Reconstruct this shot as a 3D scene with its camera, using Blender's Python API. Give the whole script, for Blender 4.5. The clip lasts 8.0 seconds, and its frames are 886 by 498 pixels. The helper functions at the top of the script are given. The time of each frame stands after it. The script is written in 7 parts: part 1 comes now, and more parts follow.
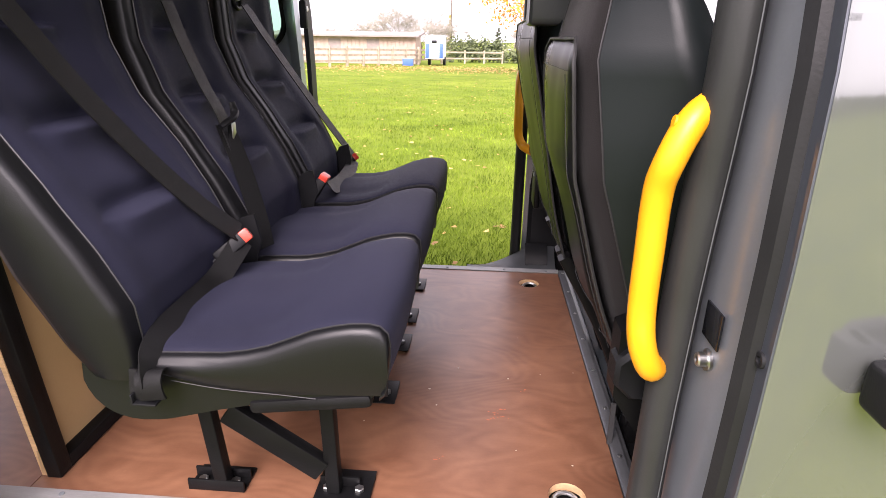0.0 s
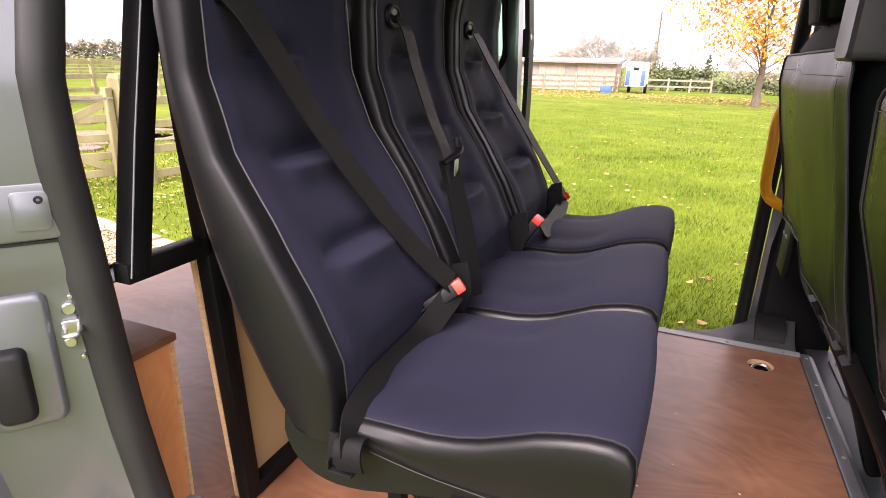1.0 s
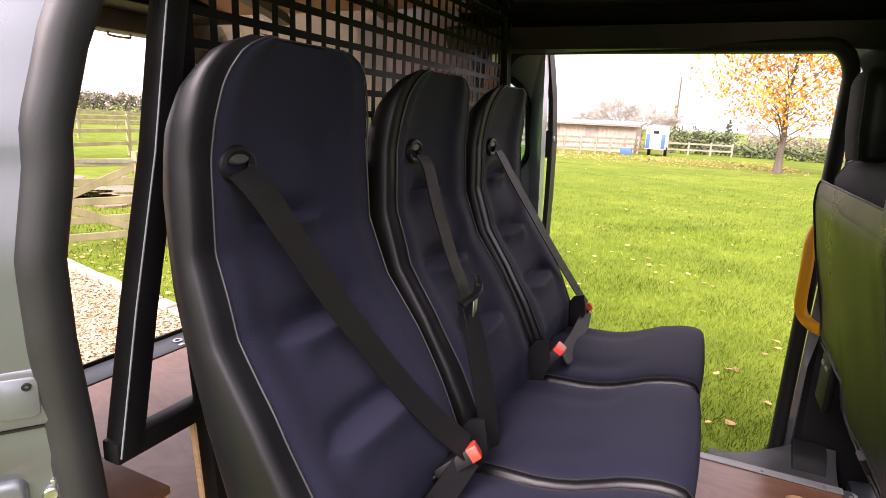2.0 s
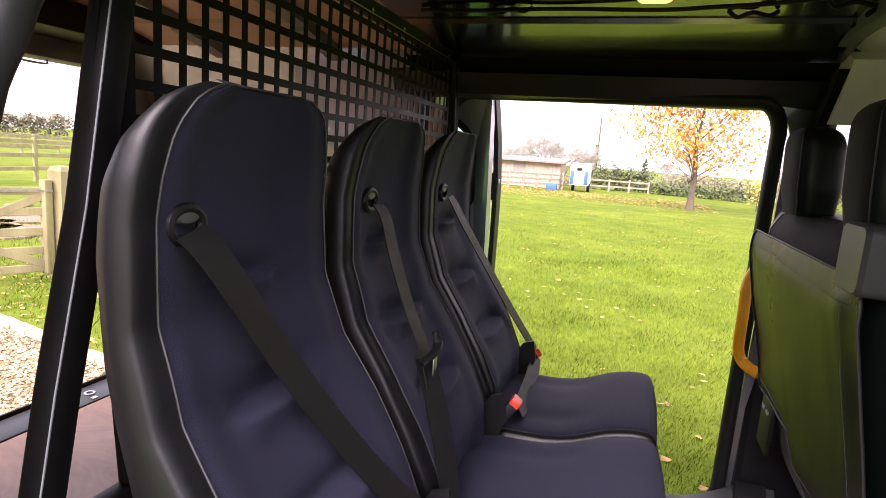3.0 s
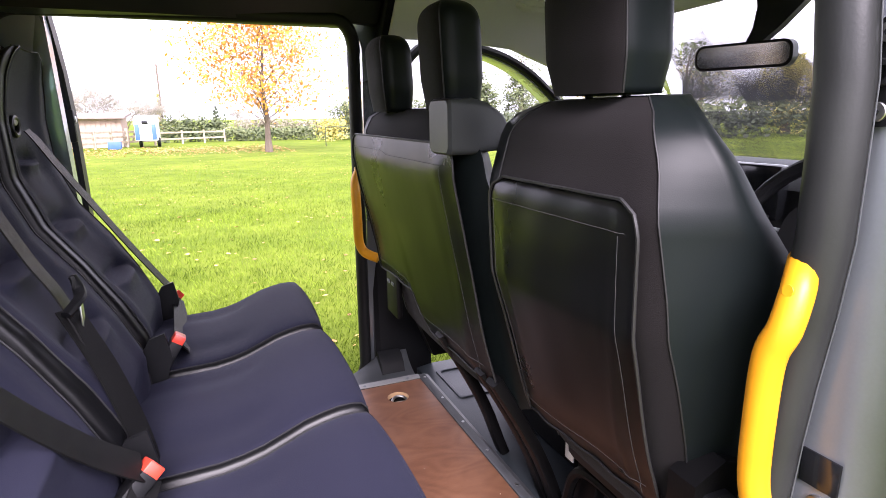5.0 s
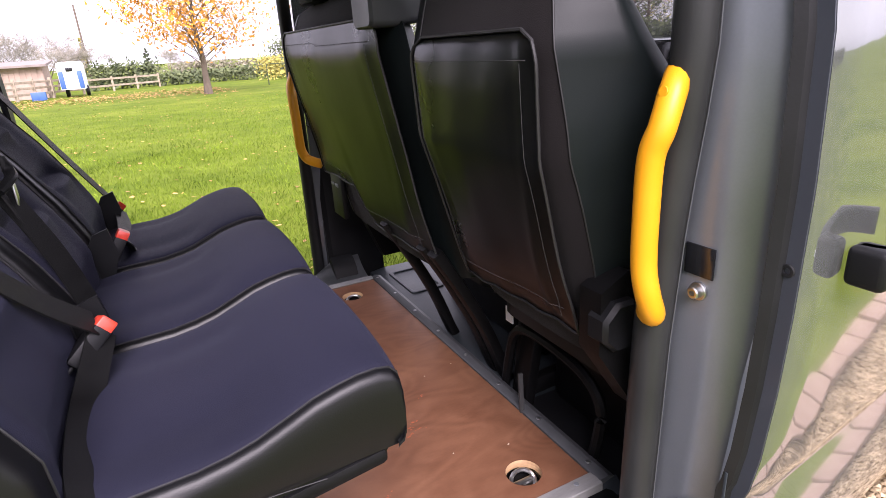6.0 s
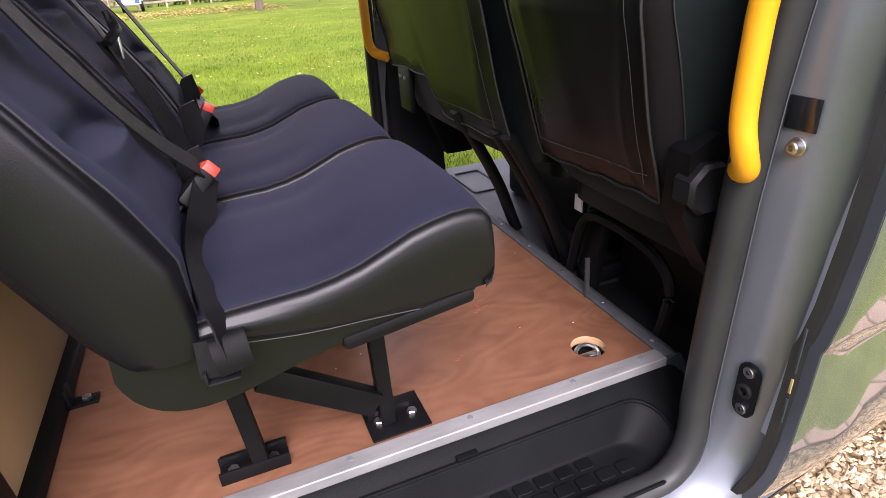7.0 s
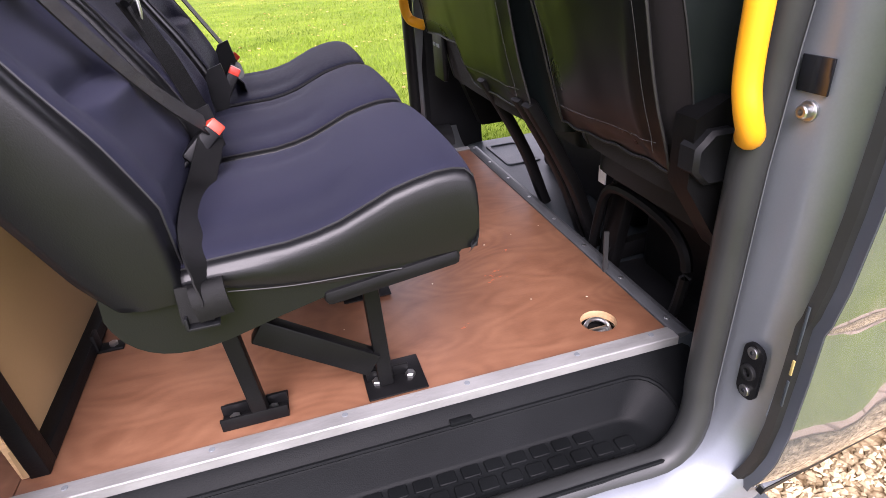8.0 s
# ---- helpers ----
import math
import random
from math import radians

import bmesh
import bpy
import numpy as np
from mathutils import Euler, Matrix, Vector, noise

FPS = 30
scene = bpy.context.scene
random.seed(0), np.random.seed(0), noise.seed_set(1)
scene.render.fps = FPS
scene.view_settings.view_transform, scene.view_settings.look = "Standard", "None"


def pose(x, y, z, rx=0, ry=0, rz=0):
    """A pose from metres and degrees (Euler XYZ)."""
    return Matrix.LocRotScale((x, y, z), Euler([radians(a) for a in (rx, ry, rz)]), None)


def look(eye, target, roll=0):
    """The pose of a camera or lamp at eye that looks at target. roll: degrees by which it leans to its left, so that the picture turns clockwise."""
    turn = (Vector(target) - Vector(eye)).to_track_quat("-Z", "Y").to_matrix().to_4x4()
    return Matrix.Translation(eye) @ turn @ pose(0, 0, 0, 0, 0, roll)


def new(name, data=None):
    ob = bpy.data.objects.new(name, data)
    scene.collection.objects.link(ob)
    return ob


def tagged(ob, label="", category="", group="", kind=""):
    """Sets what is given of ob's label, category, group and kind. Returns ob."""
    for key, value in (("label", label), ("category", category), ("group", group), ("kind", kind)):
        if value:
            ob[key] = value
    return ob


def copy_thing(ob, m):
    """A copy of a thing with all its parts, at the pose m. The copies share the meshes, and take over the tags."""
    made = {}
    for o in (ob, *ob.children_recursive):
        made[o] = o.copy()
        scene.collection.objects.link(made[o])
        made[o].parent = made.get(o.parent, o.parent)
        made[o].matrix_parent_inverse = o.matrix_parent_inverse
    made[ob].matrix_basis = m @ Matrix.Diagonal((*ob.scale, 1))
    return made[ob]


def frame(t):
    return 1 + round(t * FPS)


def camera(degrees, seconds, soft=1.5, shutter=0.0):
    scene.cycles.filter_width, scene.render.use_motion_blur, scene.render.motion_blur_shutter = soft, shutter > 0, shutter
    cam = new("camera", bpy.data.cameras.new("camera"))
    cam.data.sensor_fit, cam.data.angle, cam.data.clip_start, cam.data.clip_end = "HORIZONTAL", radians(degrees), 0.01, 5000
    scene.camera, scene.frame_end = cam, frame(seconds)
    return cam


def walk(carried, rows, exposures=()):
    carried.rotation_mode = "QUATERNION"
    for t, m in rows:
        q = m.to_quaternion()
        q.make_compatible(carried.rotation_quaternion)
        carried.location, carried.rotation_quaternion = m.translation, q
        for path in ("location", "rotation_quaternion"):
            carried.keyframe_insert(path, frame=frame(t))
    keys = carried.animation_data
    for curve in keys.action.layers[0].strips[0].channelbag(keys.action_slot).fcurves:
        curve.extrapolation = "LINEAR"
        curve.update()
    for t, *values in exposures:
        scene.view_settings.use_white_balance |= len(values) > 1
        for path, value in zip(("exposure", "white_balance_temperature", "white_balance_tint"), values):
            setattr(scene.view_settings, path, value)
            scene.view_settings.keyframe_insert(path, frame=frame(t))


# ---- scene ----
cam = camera(76.0, 8.0, soft=0.3)
PATH = [
    (0, (-0.289, -0.792, 1.319), (-0.421, 1.079, 0.624), 0.81),
    (0.5, (-0.348, -0.715, 1.322), (-0.902, 1.075, 0.622), 0.99),
    (1, (-0.416, -0.647, 1.331), (-1.143, 1.106, 0.700), 1.52),
    (1.5, (-0.444, -0.592, 1.410), (-1.250, 1.159, 0.876), 1.91),
    (1.7, (-0.445, -0.580, 1.444), (-1.263, 1.175, 0.939), 2.11),
    (2.8, (-0.526, -0.514, 1.511), (-1.200, 1.339, 1.174), 4.51),
    (3, (-0.533, -0.524, 1.506), (-1.131, 1.356, 1.175), 4.21),
    (3.5, (-0.561, -0.519, 1.490), (-0.910, 1.423, 1.165), 3.37),
    (4, (-0.589, -0.433, 1.492), (-0.572, 1.536, 1.144), 1.96),
    (4.5, (-0.636, -0.456, 1.476), (-0.224, 1.460, 1.079), 0.46),
    (5, (-0.628, -0.573, 1.422), (0.112, 1.227, 0.959), -0.70),
    (5.2, (-0.620, -0.600, 1.398), (0.218, 1.143, 0.889), -1.48),
    (6.3, (-0.633, -0.692, 1.276), (0.156, 0.984, 0.521), -4.35),
    (6.5, (-0.659, -0.698, 1.252), (0.075, 0.981, 0.450), -4.16),
    (7, (-0.710, -0.703, 1.224), (-0.073, 0.964, 0.322), -3.67),
    (7.5, (-0.705, -0.726, 1.183), (-0.167, 0.941, 0.218), -2.88),
    (8, (-0.625, -0.741, 1.197), (-0.190, 0.959, 0.238), -4.59),
]
walk(cam, [(t, look(eye, target, roll)) for t, eye, target, roll in PATH], [(0, 1.70, 6550, 30), (1.0, 1.68, 6800, 31), (1.5, 1.66, 6750, 32), (3, 1.70, 6550, 33), (3.5, 1.64, 6400, 31), (4, 1.70, 6300, 30), (4.5, 2.00, 6250, 30), (5, 1.98, 6100, 32), (6.5, 1.14, 6250, 32), (7, 1.40, 6200, 31), (7.5, 1.72, 6150, 31), (8, 1.78, 6150, 31)])

# ---- world, sun and exposure ----
world = bpy.data.worlds.new("overcast_sky")
scene.world = world
world.use_nodes = True
wn, wl = world.node_tree.nodes, world.node_tree.links
wn.clear()
sky = wn.new("ShaderNodeTexSky")
sky.sky_type = "NISHITA"
sky.sun_disc = False
sky.sun_elevation = radians(42)
sky.sun_rotation = radians(150)
sky.dust_density = 4.0
grey_sky = wn.new("ShaderNodeHueSaturation")
grey_sky.inputs["Saturation"].default_value = 0.12
lift = wn.new("ShaderNodeMix")
lift.data_type = "RGBA"
lift.inputs["Factor"].default_value = 0.55
lift.inputs["B"].default_value = (9.0, 9.2, 9.6, 1)
bg = wn.new("ShaderNodeBackground")
bg.inputs["Strength"].default_value = 0.125
out = wn.new("ShaderNodeOutputWorld")
wl.new(sky.outputs[0], grey_sky.inputs["Color"])
wl.new(grey_sky.outputs[0], lift.inputs["A"])
wl.new(lift.outputs["Result"], bg.inputs["Color"])
wl.new(bg.outputs[0], out.inputs["Surface"])

sun_data = bpy.data.lights.new("sun", "SUN")
sun_data.energy = 2.9
sun_data.angle = radians(35)
sun_data.color = (1.0, 0.96, 0.9)
sun = new("sun", sun_data)
sun.matrix_world = look((-2.5, -9, 8.5), (0, 0, 0))

# ---- materials ----


def material(name, color, rough=0.5, metal=0.0, vary=0.25, scale=8.0, fine=120.0, bump=0.1, coat=0.0, second=None, spec=0.5, sheen=0.0, stretch=(1, 1, 1), per_piece=0.0, emit=0.0):
    """A procedural surface: a base colour that varies at a coarse and a fine scale, with fine relief."""
    m = bpy.data.materials.new(name)
    m.use_nodes = True
    n, l = m.node_tree.nodes, m.node_tree.links
    b = n["Principled BSDF"]
    tc = n.new("ShaderNodeTexCoord")
    mp = n.new("ShaderNodeMapping")
    mp.inputs["Scale"].default_value = stretch
    l.new(tc.outputs["Object"], mp.inputs["Vector"])
    coarse, small = n.new("ShaderNodeTexNoise"), n.new("ShaderNodeTexNoise")
    coarse.inputs["Scale"].default_value, coarse.inputs["Detail"].default_value = scale, 5
    small.inputs["Scale"].default_value, small.inputs["Detail"].default_value = fine, 3
    for t in (coarse, small):
        l.new(mp.outputs[0], t.inputs["Vector"])
    mix = n.new("ShaderNodeMix")
    mix.data_type = "RGBA"
    dark = tuple(c * (1 - vary) for c in color)
    light = tuple(min(1, c * (1 + vary)) for c in (second or color))
    mix.inputs["A"].default_value, mix.inputs["B"].default_value = (*dark, 1), (*light, 1)
    add = n.new("ShaderNodeMath")
    add.operation = "MULTIPLY_ADD"
    add.inputs[1].default_value = 0.35
    l.new(small.outputs["Fac"], add.inputs[0])
    sub = n.new("ShaderNodeMath")
    sub.operation = "MULTIPLY_ADD"
    sub.inputs[1].default_value, sub.inputs[2].default_value = 1.6, -0.475
    l.new(coarse.outputs["Fac"], sub.inputs[0])
    l.new(sub.outputs[0], add.inputs[2])
    ramp = n.new("ShaderNodeClamp")
    l.new(add.outputs[0], ramp.inputs["Value"])
    last = ramp.outputs[0]
    if per_piece:
        info = n.new("ShaderNodeNewGeometry")
        jitter = n.new("ShaderNodeMath")
        jitter.operation = "MULTIPLY_ADD"
        jitter.inputs[1].default_value = per_piece
        l.new(info.outputs["Random Per Island"], jitter.inputs[0])
        l.new(last, jitter.inputs[2])
        shift = n.new("ShaderNodeMath")
        shift.operation = "SUBTRACT"
        shift.inputs[1].default_value = per_piece / 2
        l.new(jitter.outputs[0], shift.inputs[0])
        hold = n.new("ShaderNodeClamp")
        l.new(shift.outputs[0], hold.inputs["Value"])
        last = hold.outputs[0]
    l.new(last, mix.inputs["Factor"])
    l.new(mix.outputs["Result"], b.inputs["Base Color"])
    b.inputs["Metallic"].default_value = metal
    b.inputs["Specular IOR Level"].default_value = spec
    b.inputs["Coat Weight"].default_value = coat
    b.inputs["Coat Roughness"].default_value = 0.04
    b.inputs["Sheen Weight"].default_value = sheen
    rr = n.new("ShaderNodeMath")
    rr.operation = "MULTIPLY_ADD"
    rr.inputs[1].default_value, rr.inputs[2].default_value = 0.25, max(0.02, rough - 0.125)
    l.new(coarse.outputs["Fac"], rr.inputs[0])
    l.new(rr.outputs[0], b.inputs["Roughness"])
    if bump:
        bp = n.new("ShaderNodeBump")
        bp.inputs["Strength"].default_value = bump
        bp.inputs["Distance"].default_value = 0.002
        l.new(small.outputs["Fac"], bp.inputs["Height"])
        l.new(bp.outputs[0], b.inputs["Normal"])
    if emit:
        l.new(mix.outputs["Result"], b.inputs["Emission Color"])
        b.inputs["Emission Strength"].default_value = emit
    return m


def plywood(name, dark, light, rough=0.4):
    """Film-faced plywood: flowing grain made of distorted bands, with scuffs."""
    m = material(name, dark, rough, 0, 0.2, 3.0, 160.0, 0.08, second=light)
    n, l = m.node_tree.nodes, m.node_tree.links
    b = n["Principled BSDF"]
    tc = n.new("ShaderNodeTexCoord")
    mp = n.new("ShaderNodeMapping")
    mp.inputs["Scale"].default_value = (0.75, 1.5, 1.0)
    mp.inputs["Rotation"].default_value = (0, 0, 0.15)
    l.new(tc.outputs["Object"], mp.inputs["Vector"])
    warp = n.new("ShaderNodeTexNoise")
    warp.inputs["Scale"].default_value, warp.inputs["Detail"].default_value = 2.4, 2
    l.new(mp.outputs[0], warp.inputs["Vector"])
    rings = n.new("ShaderNodeMath")
    rings.operation = "MULTIPLY"
    rings.inputs[1].default_value = 150.0
    l.new(warp.outputs["Fac"], rings.inputs[0])
    wave = n.new("ShaderNodeMath")
    wave.operation = "SINE"
    l.new(rings.outputs[0], wave.inputs[0])
    fibre = n.new("ShaderNodeTexNoise")
    fibre.inputs["Scale"].default_value, fibre.inputs["Detail"].default_value = 7.0, 4
    fibre.inputs["Distortion"].default_value = 1.2
    l.new(mp.outputs[0], fibre.inputs["Vector"])
    amount = n.new("ShaderNodeMath")
    amount.operation = "MULTIPLY_ADD"
    amount.inputs[1].default_value = 0.07
    l.new(wave.outputs[0], amount.inputs[0])
    l.new(fibre.outputs["Fac"], amount.inputs[2])
    ramp = n.new("ShaderNodeValToRGB")
    ramp.color_ramp.elements[0].position, ramp.color_ramp.elements[1].position = 0.12, 0.88
    ramp.color_ramp.elements[0].color, ramp.color_ramp.elements[1].color = (*dark, 1), (*light, 1)
    l.new(amount.outputs[0], ramp.inputs["Fac"])
    scuff = n.new("ShaderNodeTexNoise")
    scuff.inputs["Scale"].default_value, scuff.inputs["Detail"].default_value = 5.0, 9
    scuff.inputs["Roughness"].default_value = 0.75
    l.new(tc.outputs["Object"], scuff.inputs["Vector"])
    streak_map = n.new("ShaderNodeMapping")
    streak_map.inputs["Scale"].default_value = (7.0, 55.0, 1.0)
    l.new(tc.outputs["Object"], streak_map.inputs["Vector"])
    streak = n.new("ShaderNodeTexNoise")
    streak.inputs["Scale"].default_value, streak.inputs["Detail"].default_value = 3.0, 7
    streak.inputs["Roughness"].default_value = 0.7
    l.new(streak_map.outputs[0], streak.inputs["Vector"])
    grit = n.new("ShaderNodeTexNoise")
    grit.inputs["Scale"].default_value, grit.inputs["Detail"].default_value = 70.0, 6
    grit.inputs["Roughness"].default_value = 0.8
    l.new(tc.outputs["Object"], grit.inputs["Vector"])
    both = n.new("ShaderNodeMath")
    both.operation = "ADD"
    l.new(streak.outputs["Fac"], both.inputs[0])
    l.new(grit.outputs["Fac"], both.inputs[1])
    tone = n.new("ShaderNodeMapRange")
    tone.inputs["From Min"].default_value, tone.inputs["From Max"].default_value = 0.7, 1.3
    tone.inputs["To Min"].default_value, tone.inputs["To Max"].default_value = 0.94, 1.06
    l.new(both.outputs[0], tone.inputs["Value"])
    worn = n.new("ShaderNodeValToRGB")
    worn.color_ramp.elements[0].position, worn.color_ramp.elements[1].position = 0.66, 0.74
    l.new(scuff.outputs["Fac"], worn.inputs["Fac"])
    mix = n.new("ShaderNodeMix")
    mix.data_type = "RGBA"
    mix.inputs["B"].default_value = (min(1, light[0] * 1.5), min(1, light[1] * 1.55), min(1, light[2] * 1.6), 1)
    half = n.new("ShaderNodeMath")
    half.operation = "MULTIPLY"
    half.inputs[1].default_value = 0.45
    l.new(worn.outputs[0], half.inputs[0])
    l.new(half.outputs[0], mix.inputs["Factor"])
    l.new(ramp.outputs[0], mix.inputs["A"])
    grain = n.new("ShaderNodeVectorMath")
    grain.operation = "SCALE"
    l.new(mix.outputs["Result"], grain.inputs[0])
    l.new(tone.outputs[0], grain.inputs["Scale"])
    l.new(grain.outputs[0], b.inputs["Base Color"])
    b.inputs["Specular IOR Level"].default_value = 0.45
    return m


def glass(name, tint, rough=0.0):
    m = bpy.data.materials.new(name)
    m.use_nodes = True
    n, l = m.node_tree.nodes, m.node_tree.links
    b = n["Principled BSDF"]
    n.remove(b)
    clear, gloss, mix, fr = n.new("ShaderNodeBsdfTransparent"), n.new("ShaderNodeBsdfGlossy"), n.new("ShaderNodeMixShader"), n.new("ShaderNodeFresnel")
    clear.inputs["Color"].default_value = (*tint, 1)
    gloss.inputs["Roughness"].default_value = rough
    fr.inputs["IOR"].default_value = 1.28
    l.new(fr.outputs[0], mix.inputs["Fac"])
    l.new(clear.outputs[0], mix.inputs[1])
    l.new(gloss.outputs[0], mix.inputs[2])
    l.new(mix.outputs[0], n["Material Output"].inputs["Surface"])
    return m


PAINT = material("grey_metallic_paint", (0.22, 0.245, 0.265), 0.3, 0.7, 0.08, 2.0, 900.0, 0.0, coat=1.0)
PAINT.node_tree.nodes["Principled BSDF"].inputs["Coat IOR"].default_value = 1.85
DOOR_INNER = material("blue_grey_inner_door_paint", (0.25, 0.29, 0.335), 0.3, 0.0, 0.08, 4.0, 600.0, 0.02, coat=0.6)
RAIL = material("dark_header_rail", (0.022, 0.022, 0.021), 0.38, 0, 0.2, 8.0, 300.0, 0.05, spec=0.4)
DOOR_PAINT = material("polished_metallic_paint", (0.128, 0.137, 0.130), 0.19, 0.5, 0.05, 2.0, 900.0, 0.0, coat=1.0)
DOOR_PAINT.node_tree.nodes["Principled BSDF"].inputs["Coat IOR"].default_value = 1.7
for link in list(DOOR_PAINT.node_tree.nodes["Principled BSDF"].inputs["Roughness"].links):
    DOOR_PAINT.node_tree.links.remove(link)
DOOR_PAINT.node_tree.nodes["Principled BSDF"].inputs["Roughness"].default_value = 0.09
SILL_GREY = material("grey_sill_moulding", (0.085, 0.092, 0.096), 0.42, 0, 0.15, 8.0, 400.0, 0.08, spec=0.35)
JAMB = material("blue_grey_jamb_paint", (0.130, 0.146, 0.158), 0.32, 0.5, 0.10, 4.0, 500.0, 0.02, coat=0.6)
PAINT_SILL = material("worn_sill_paint", (0.182, 0.198, 0.219), 0.36, 0.45, 0.15, 5.0, 300.0, 0.03, coat=0.2)
ROOF_PAINT = material("roof_underside_paint", (0.23, 0.245, 0.225), 0.16, 0.95, 0.12, 2.0, 300.0, 0.02, coat=0.5)
SEAL = material("satin_door_seal", (0.0235, 0.0248, 0.0245), 0.42, 0, 0.2, 8.0, 300.0, 0.08, spec=0.3)
RUBBER = material("door_seal_rubber", (0.010, 0.0105, 0.011), 0.5, 0, 0.25, 12.0, 250.0, 0.12, spec=0.25)
PLASTIC = material("black_trim_plastic", (0.006, 0.0063, 0.007), 0.48, 0, 0.2, 10.0, 700.0, 0.2, spec=0.2)
STEP = material("step_moulding_plastic", (0.0052, 0.0058, 0.0062), 0.44, 0, 0.35, 7.0, 450.0, 0.22, spec=0.05)
SILVER = material("silver_arch_paint", (0.80, 0.82, 0.86), 0.30, 0.45, 0.06, 3.0, 600.0, 0.02, coat=0.5)
GREY_PLASTIC = material("grey_plastic", (0.13, 0.145, 0.155), 0.5, 0, 0.15, 10.0, 600.0, 0.2)
CAB_FLOOR = material("cab_floor_rubber", (0.028, 0.035, 0.040), 0.45, 0, 0.2, 9.0, 300.0, 0.15, spec=0.3)
DOOR_EDGE = material("door_edge_paint", (0.055, 0.062, 0.075), 0.38, 0.3, 0.1, 3.0, 400.0, 0.02, coat=0.3)
FABRIC = material("navy_seat_cloth", (0.0138, 0.0143, 0.0268), 0.72, 0, 0.28, 3.0, 1100.0, 0.45, spec=0.12)
LEATHER = material("black_seat_vinyl", (0.0037, 0.0039, 0.0045), 0.41, 0, 0.2, 4.0, 500.0, 0.10, spec=0.31)
FABRIC.node_tree.nodes["Principled BSDF"].inputs["Sheen Weight"].default_value = 0.035
FABRIC.node_tree.nodes["Principled BSDF"].inputs["Sheen Roughness"].default_value = 0.45
FABRIC.node_tree.nodes["Principled BSDF"].inputs["Sheen Tint"].default_value = (0.62, 0.66, 0.95, 1)
PIPING = material("seat_piping", (0.015, 0.015, 0.0165), 0.45, 0, 0.15, 30.0, 400.0, 0.1)
WEBBING = material("black_belt_webbing", (0.0066, 0.0067, 0.0068), 0.5, 0, 0.2, 20.0, 900.0, 0.4, stretch=(1, 1, 3), spec=0.13)
RED = material("red_button_plastic", (0.62, 0.05, 0.025), 0.35, 0, 0.08, 20.0, 200.0, 0.02)
STEEL = material("zinc_steel", (0.5, 0.5, 0.49), 0.34, 1.0, 0.15, 30.0, 300.0, 0.1)
BLACK_STEEL = material("black_painted_steel", (0.004, 0.004, 0.0043), 0.45, 0, 0.25, 14.0, 250.0, 0.12, spec=0.15)
PLY = plywood("red_brown_ply", (0.106, 0.043, 0.022), (0.216, 0.104, 0.058), 0.36)
PLY_EDGE = material("raw_ply_edge", (0.50, 0.32, 0.17), 0.7, 0, 0.25, 30.0, 200.0, 0.2, stretch=(1, 1, 6))
BOARD = material("tan_hardboard", (0.32, 0.205, 0.100), 0.55, 0, 0.1, 4.0, 200.0, 0.08)
LINING = plywood("orange_ply_lining", (0.48, 0.19, 0.07), (0.62, 0.28, 0.115), 0.5)
ALU = material("worn_aluminium", (0.25, 0.25, 0.243), 0.6, 0.4, 0.3, 18.0, 260.0, 0.2, stretch=(0.4, 2, 1))
RUBBER_STRIP = material("grey_edge_strip", (0.078, 0.082, 0.086), 0.45, 0.3, 0.2, 14.0, 200.0, 0.15)
YELLOW = material("yellow_handle_plastic", (0.70, 0.305, 0.005), 0.38, 0, 0.06, 14.0, 300.0, 0.06, spec=0.4)
POCKET = material("glossy_black_vinyl", (0.0085, 0.0092, 0.0085), 0.31, 0, 0.2, 5.0, 60.0, 0.0, spec=0.95)
SOOT = material("black_seat_hardware", (0.0034, 0.0034, 0.0036), 0.48, 0, 0.3, 14.0, 250.0, 0.12, spec=0.14)
SEAM = material("dark_seam", (0.011, 0.011, 0.0115), 0.6, 0, 0.1, 40.0, 300.0, 0)
STITCH = material("grey_thread", (0.03, 0.031, 0.031), 0.7, 0, 0.1, 40.0, 300.0, 0)
CAB_CLOTH = material("charcoal_cab_cloth", (0.0082, 0.0069, 0.0071), 0.85, 0, 0.25, 5.0, 900.0, 0.3, sheen=0.04, spec=0.12)
CAB_VINYL = material("dark_cab_vinyl", (0.0055, 0.0080, 0.0082), 0.42, 0, 0.15, 5.0, 700.0, 0.05, spec=0.18)
HEADLINER = material("pale_grey_headliner", (0.80, 0.79, 0.75), 0.85, 0, 0.05, 5.0, 700.0, 0.15)
CARGO_CEIL = material("pale_cargo_ceiling", (0.38, 0.26, 0.18), 0.6, 0, 0.12, 3.0, 200.0, 0.1)
CLEAR = glass("clear_glass", (0.93, 0.97, 0.95))
TINTED = glass("green_tinted_glass", (0.55, 0.72, 0.62))
WHITE = material("white_paint", (0.75, 0.75, 0.74), 0.5, 0, 0.08, 3.0, 60.0, 0.05)
BLUE = material("blue_paint", (0.05, 0.12, 0.33), 0.5, 0, 0.15, 3.0, 60.0, 0.05)
TIMBER = material("weathered_timber", (0.19, 0.165, 0.070), 0.8, 0, 0.3, 4.0, 60.0, 0.3, second=(0.28, 0.25, 0.125), stretch=(1, 1, 0.3))
SHED_WOOD = material("shed_boards", (0.40, 0.30, 0.24), 0.8, 0, 0.2, 3.0, 40.0, 0.2)
SHED_ROOF = material("felt_roof", (0.24, 0.20, 0.18), 0.9, 0, 0.2, 3.0, 40.0, 0.2)
BARK = material("bark", (0.13, 0.10, 0.075), 0.9, 0, 0.35, 6.0, 50.0, 0.5, stretch=(1, 1, 0.3))
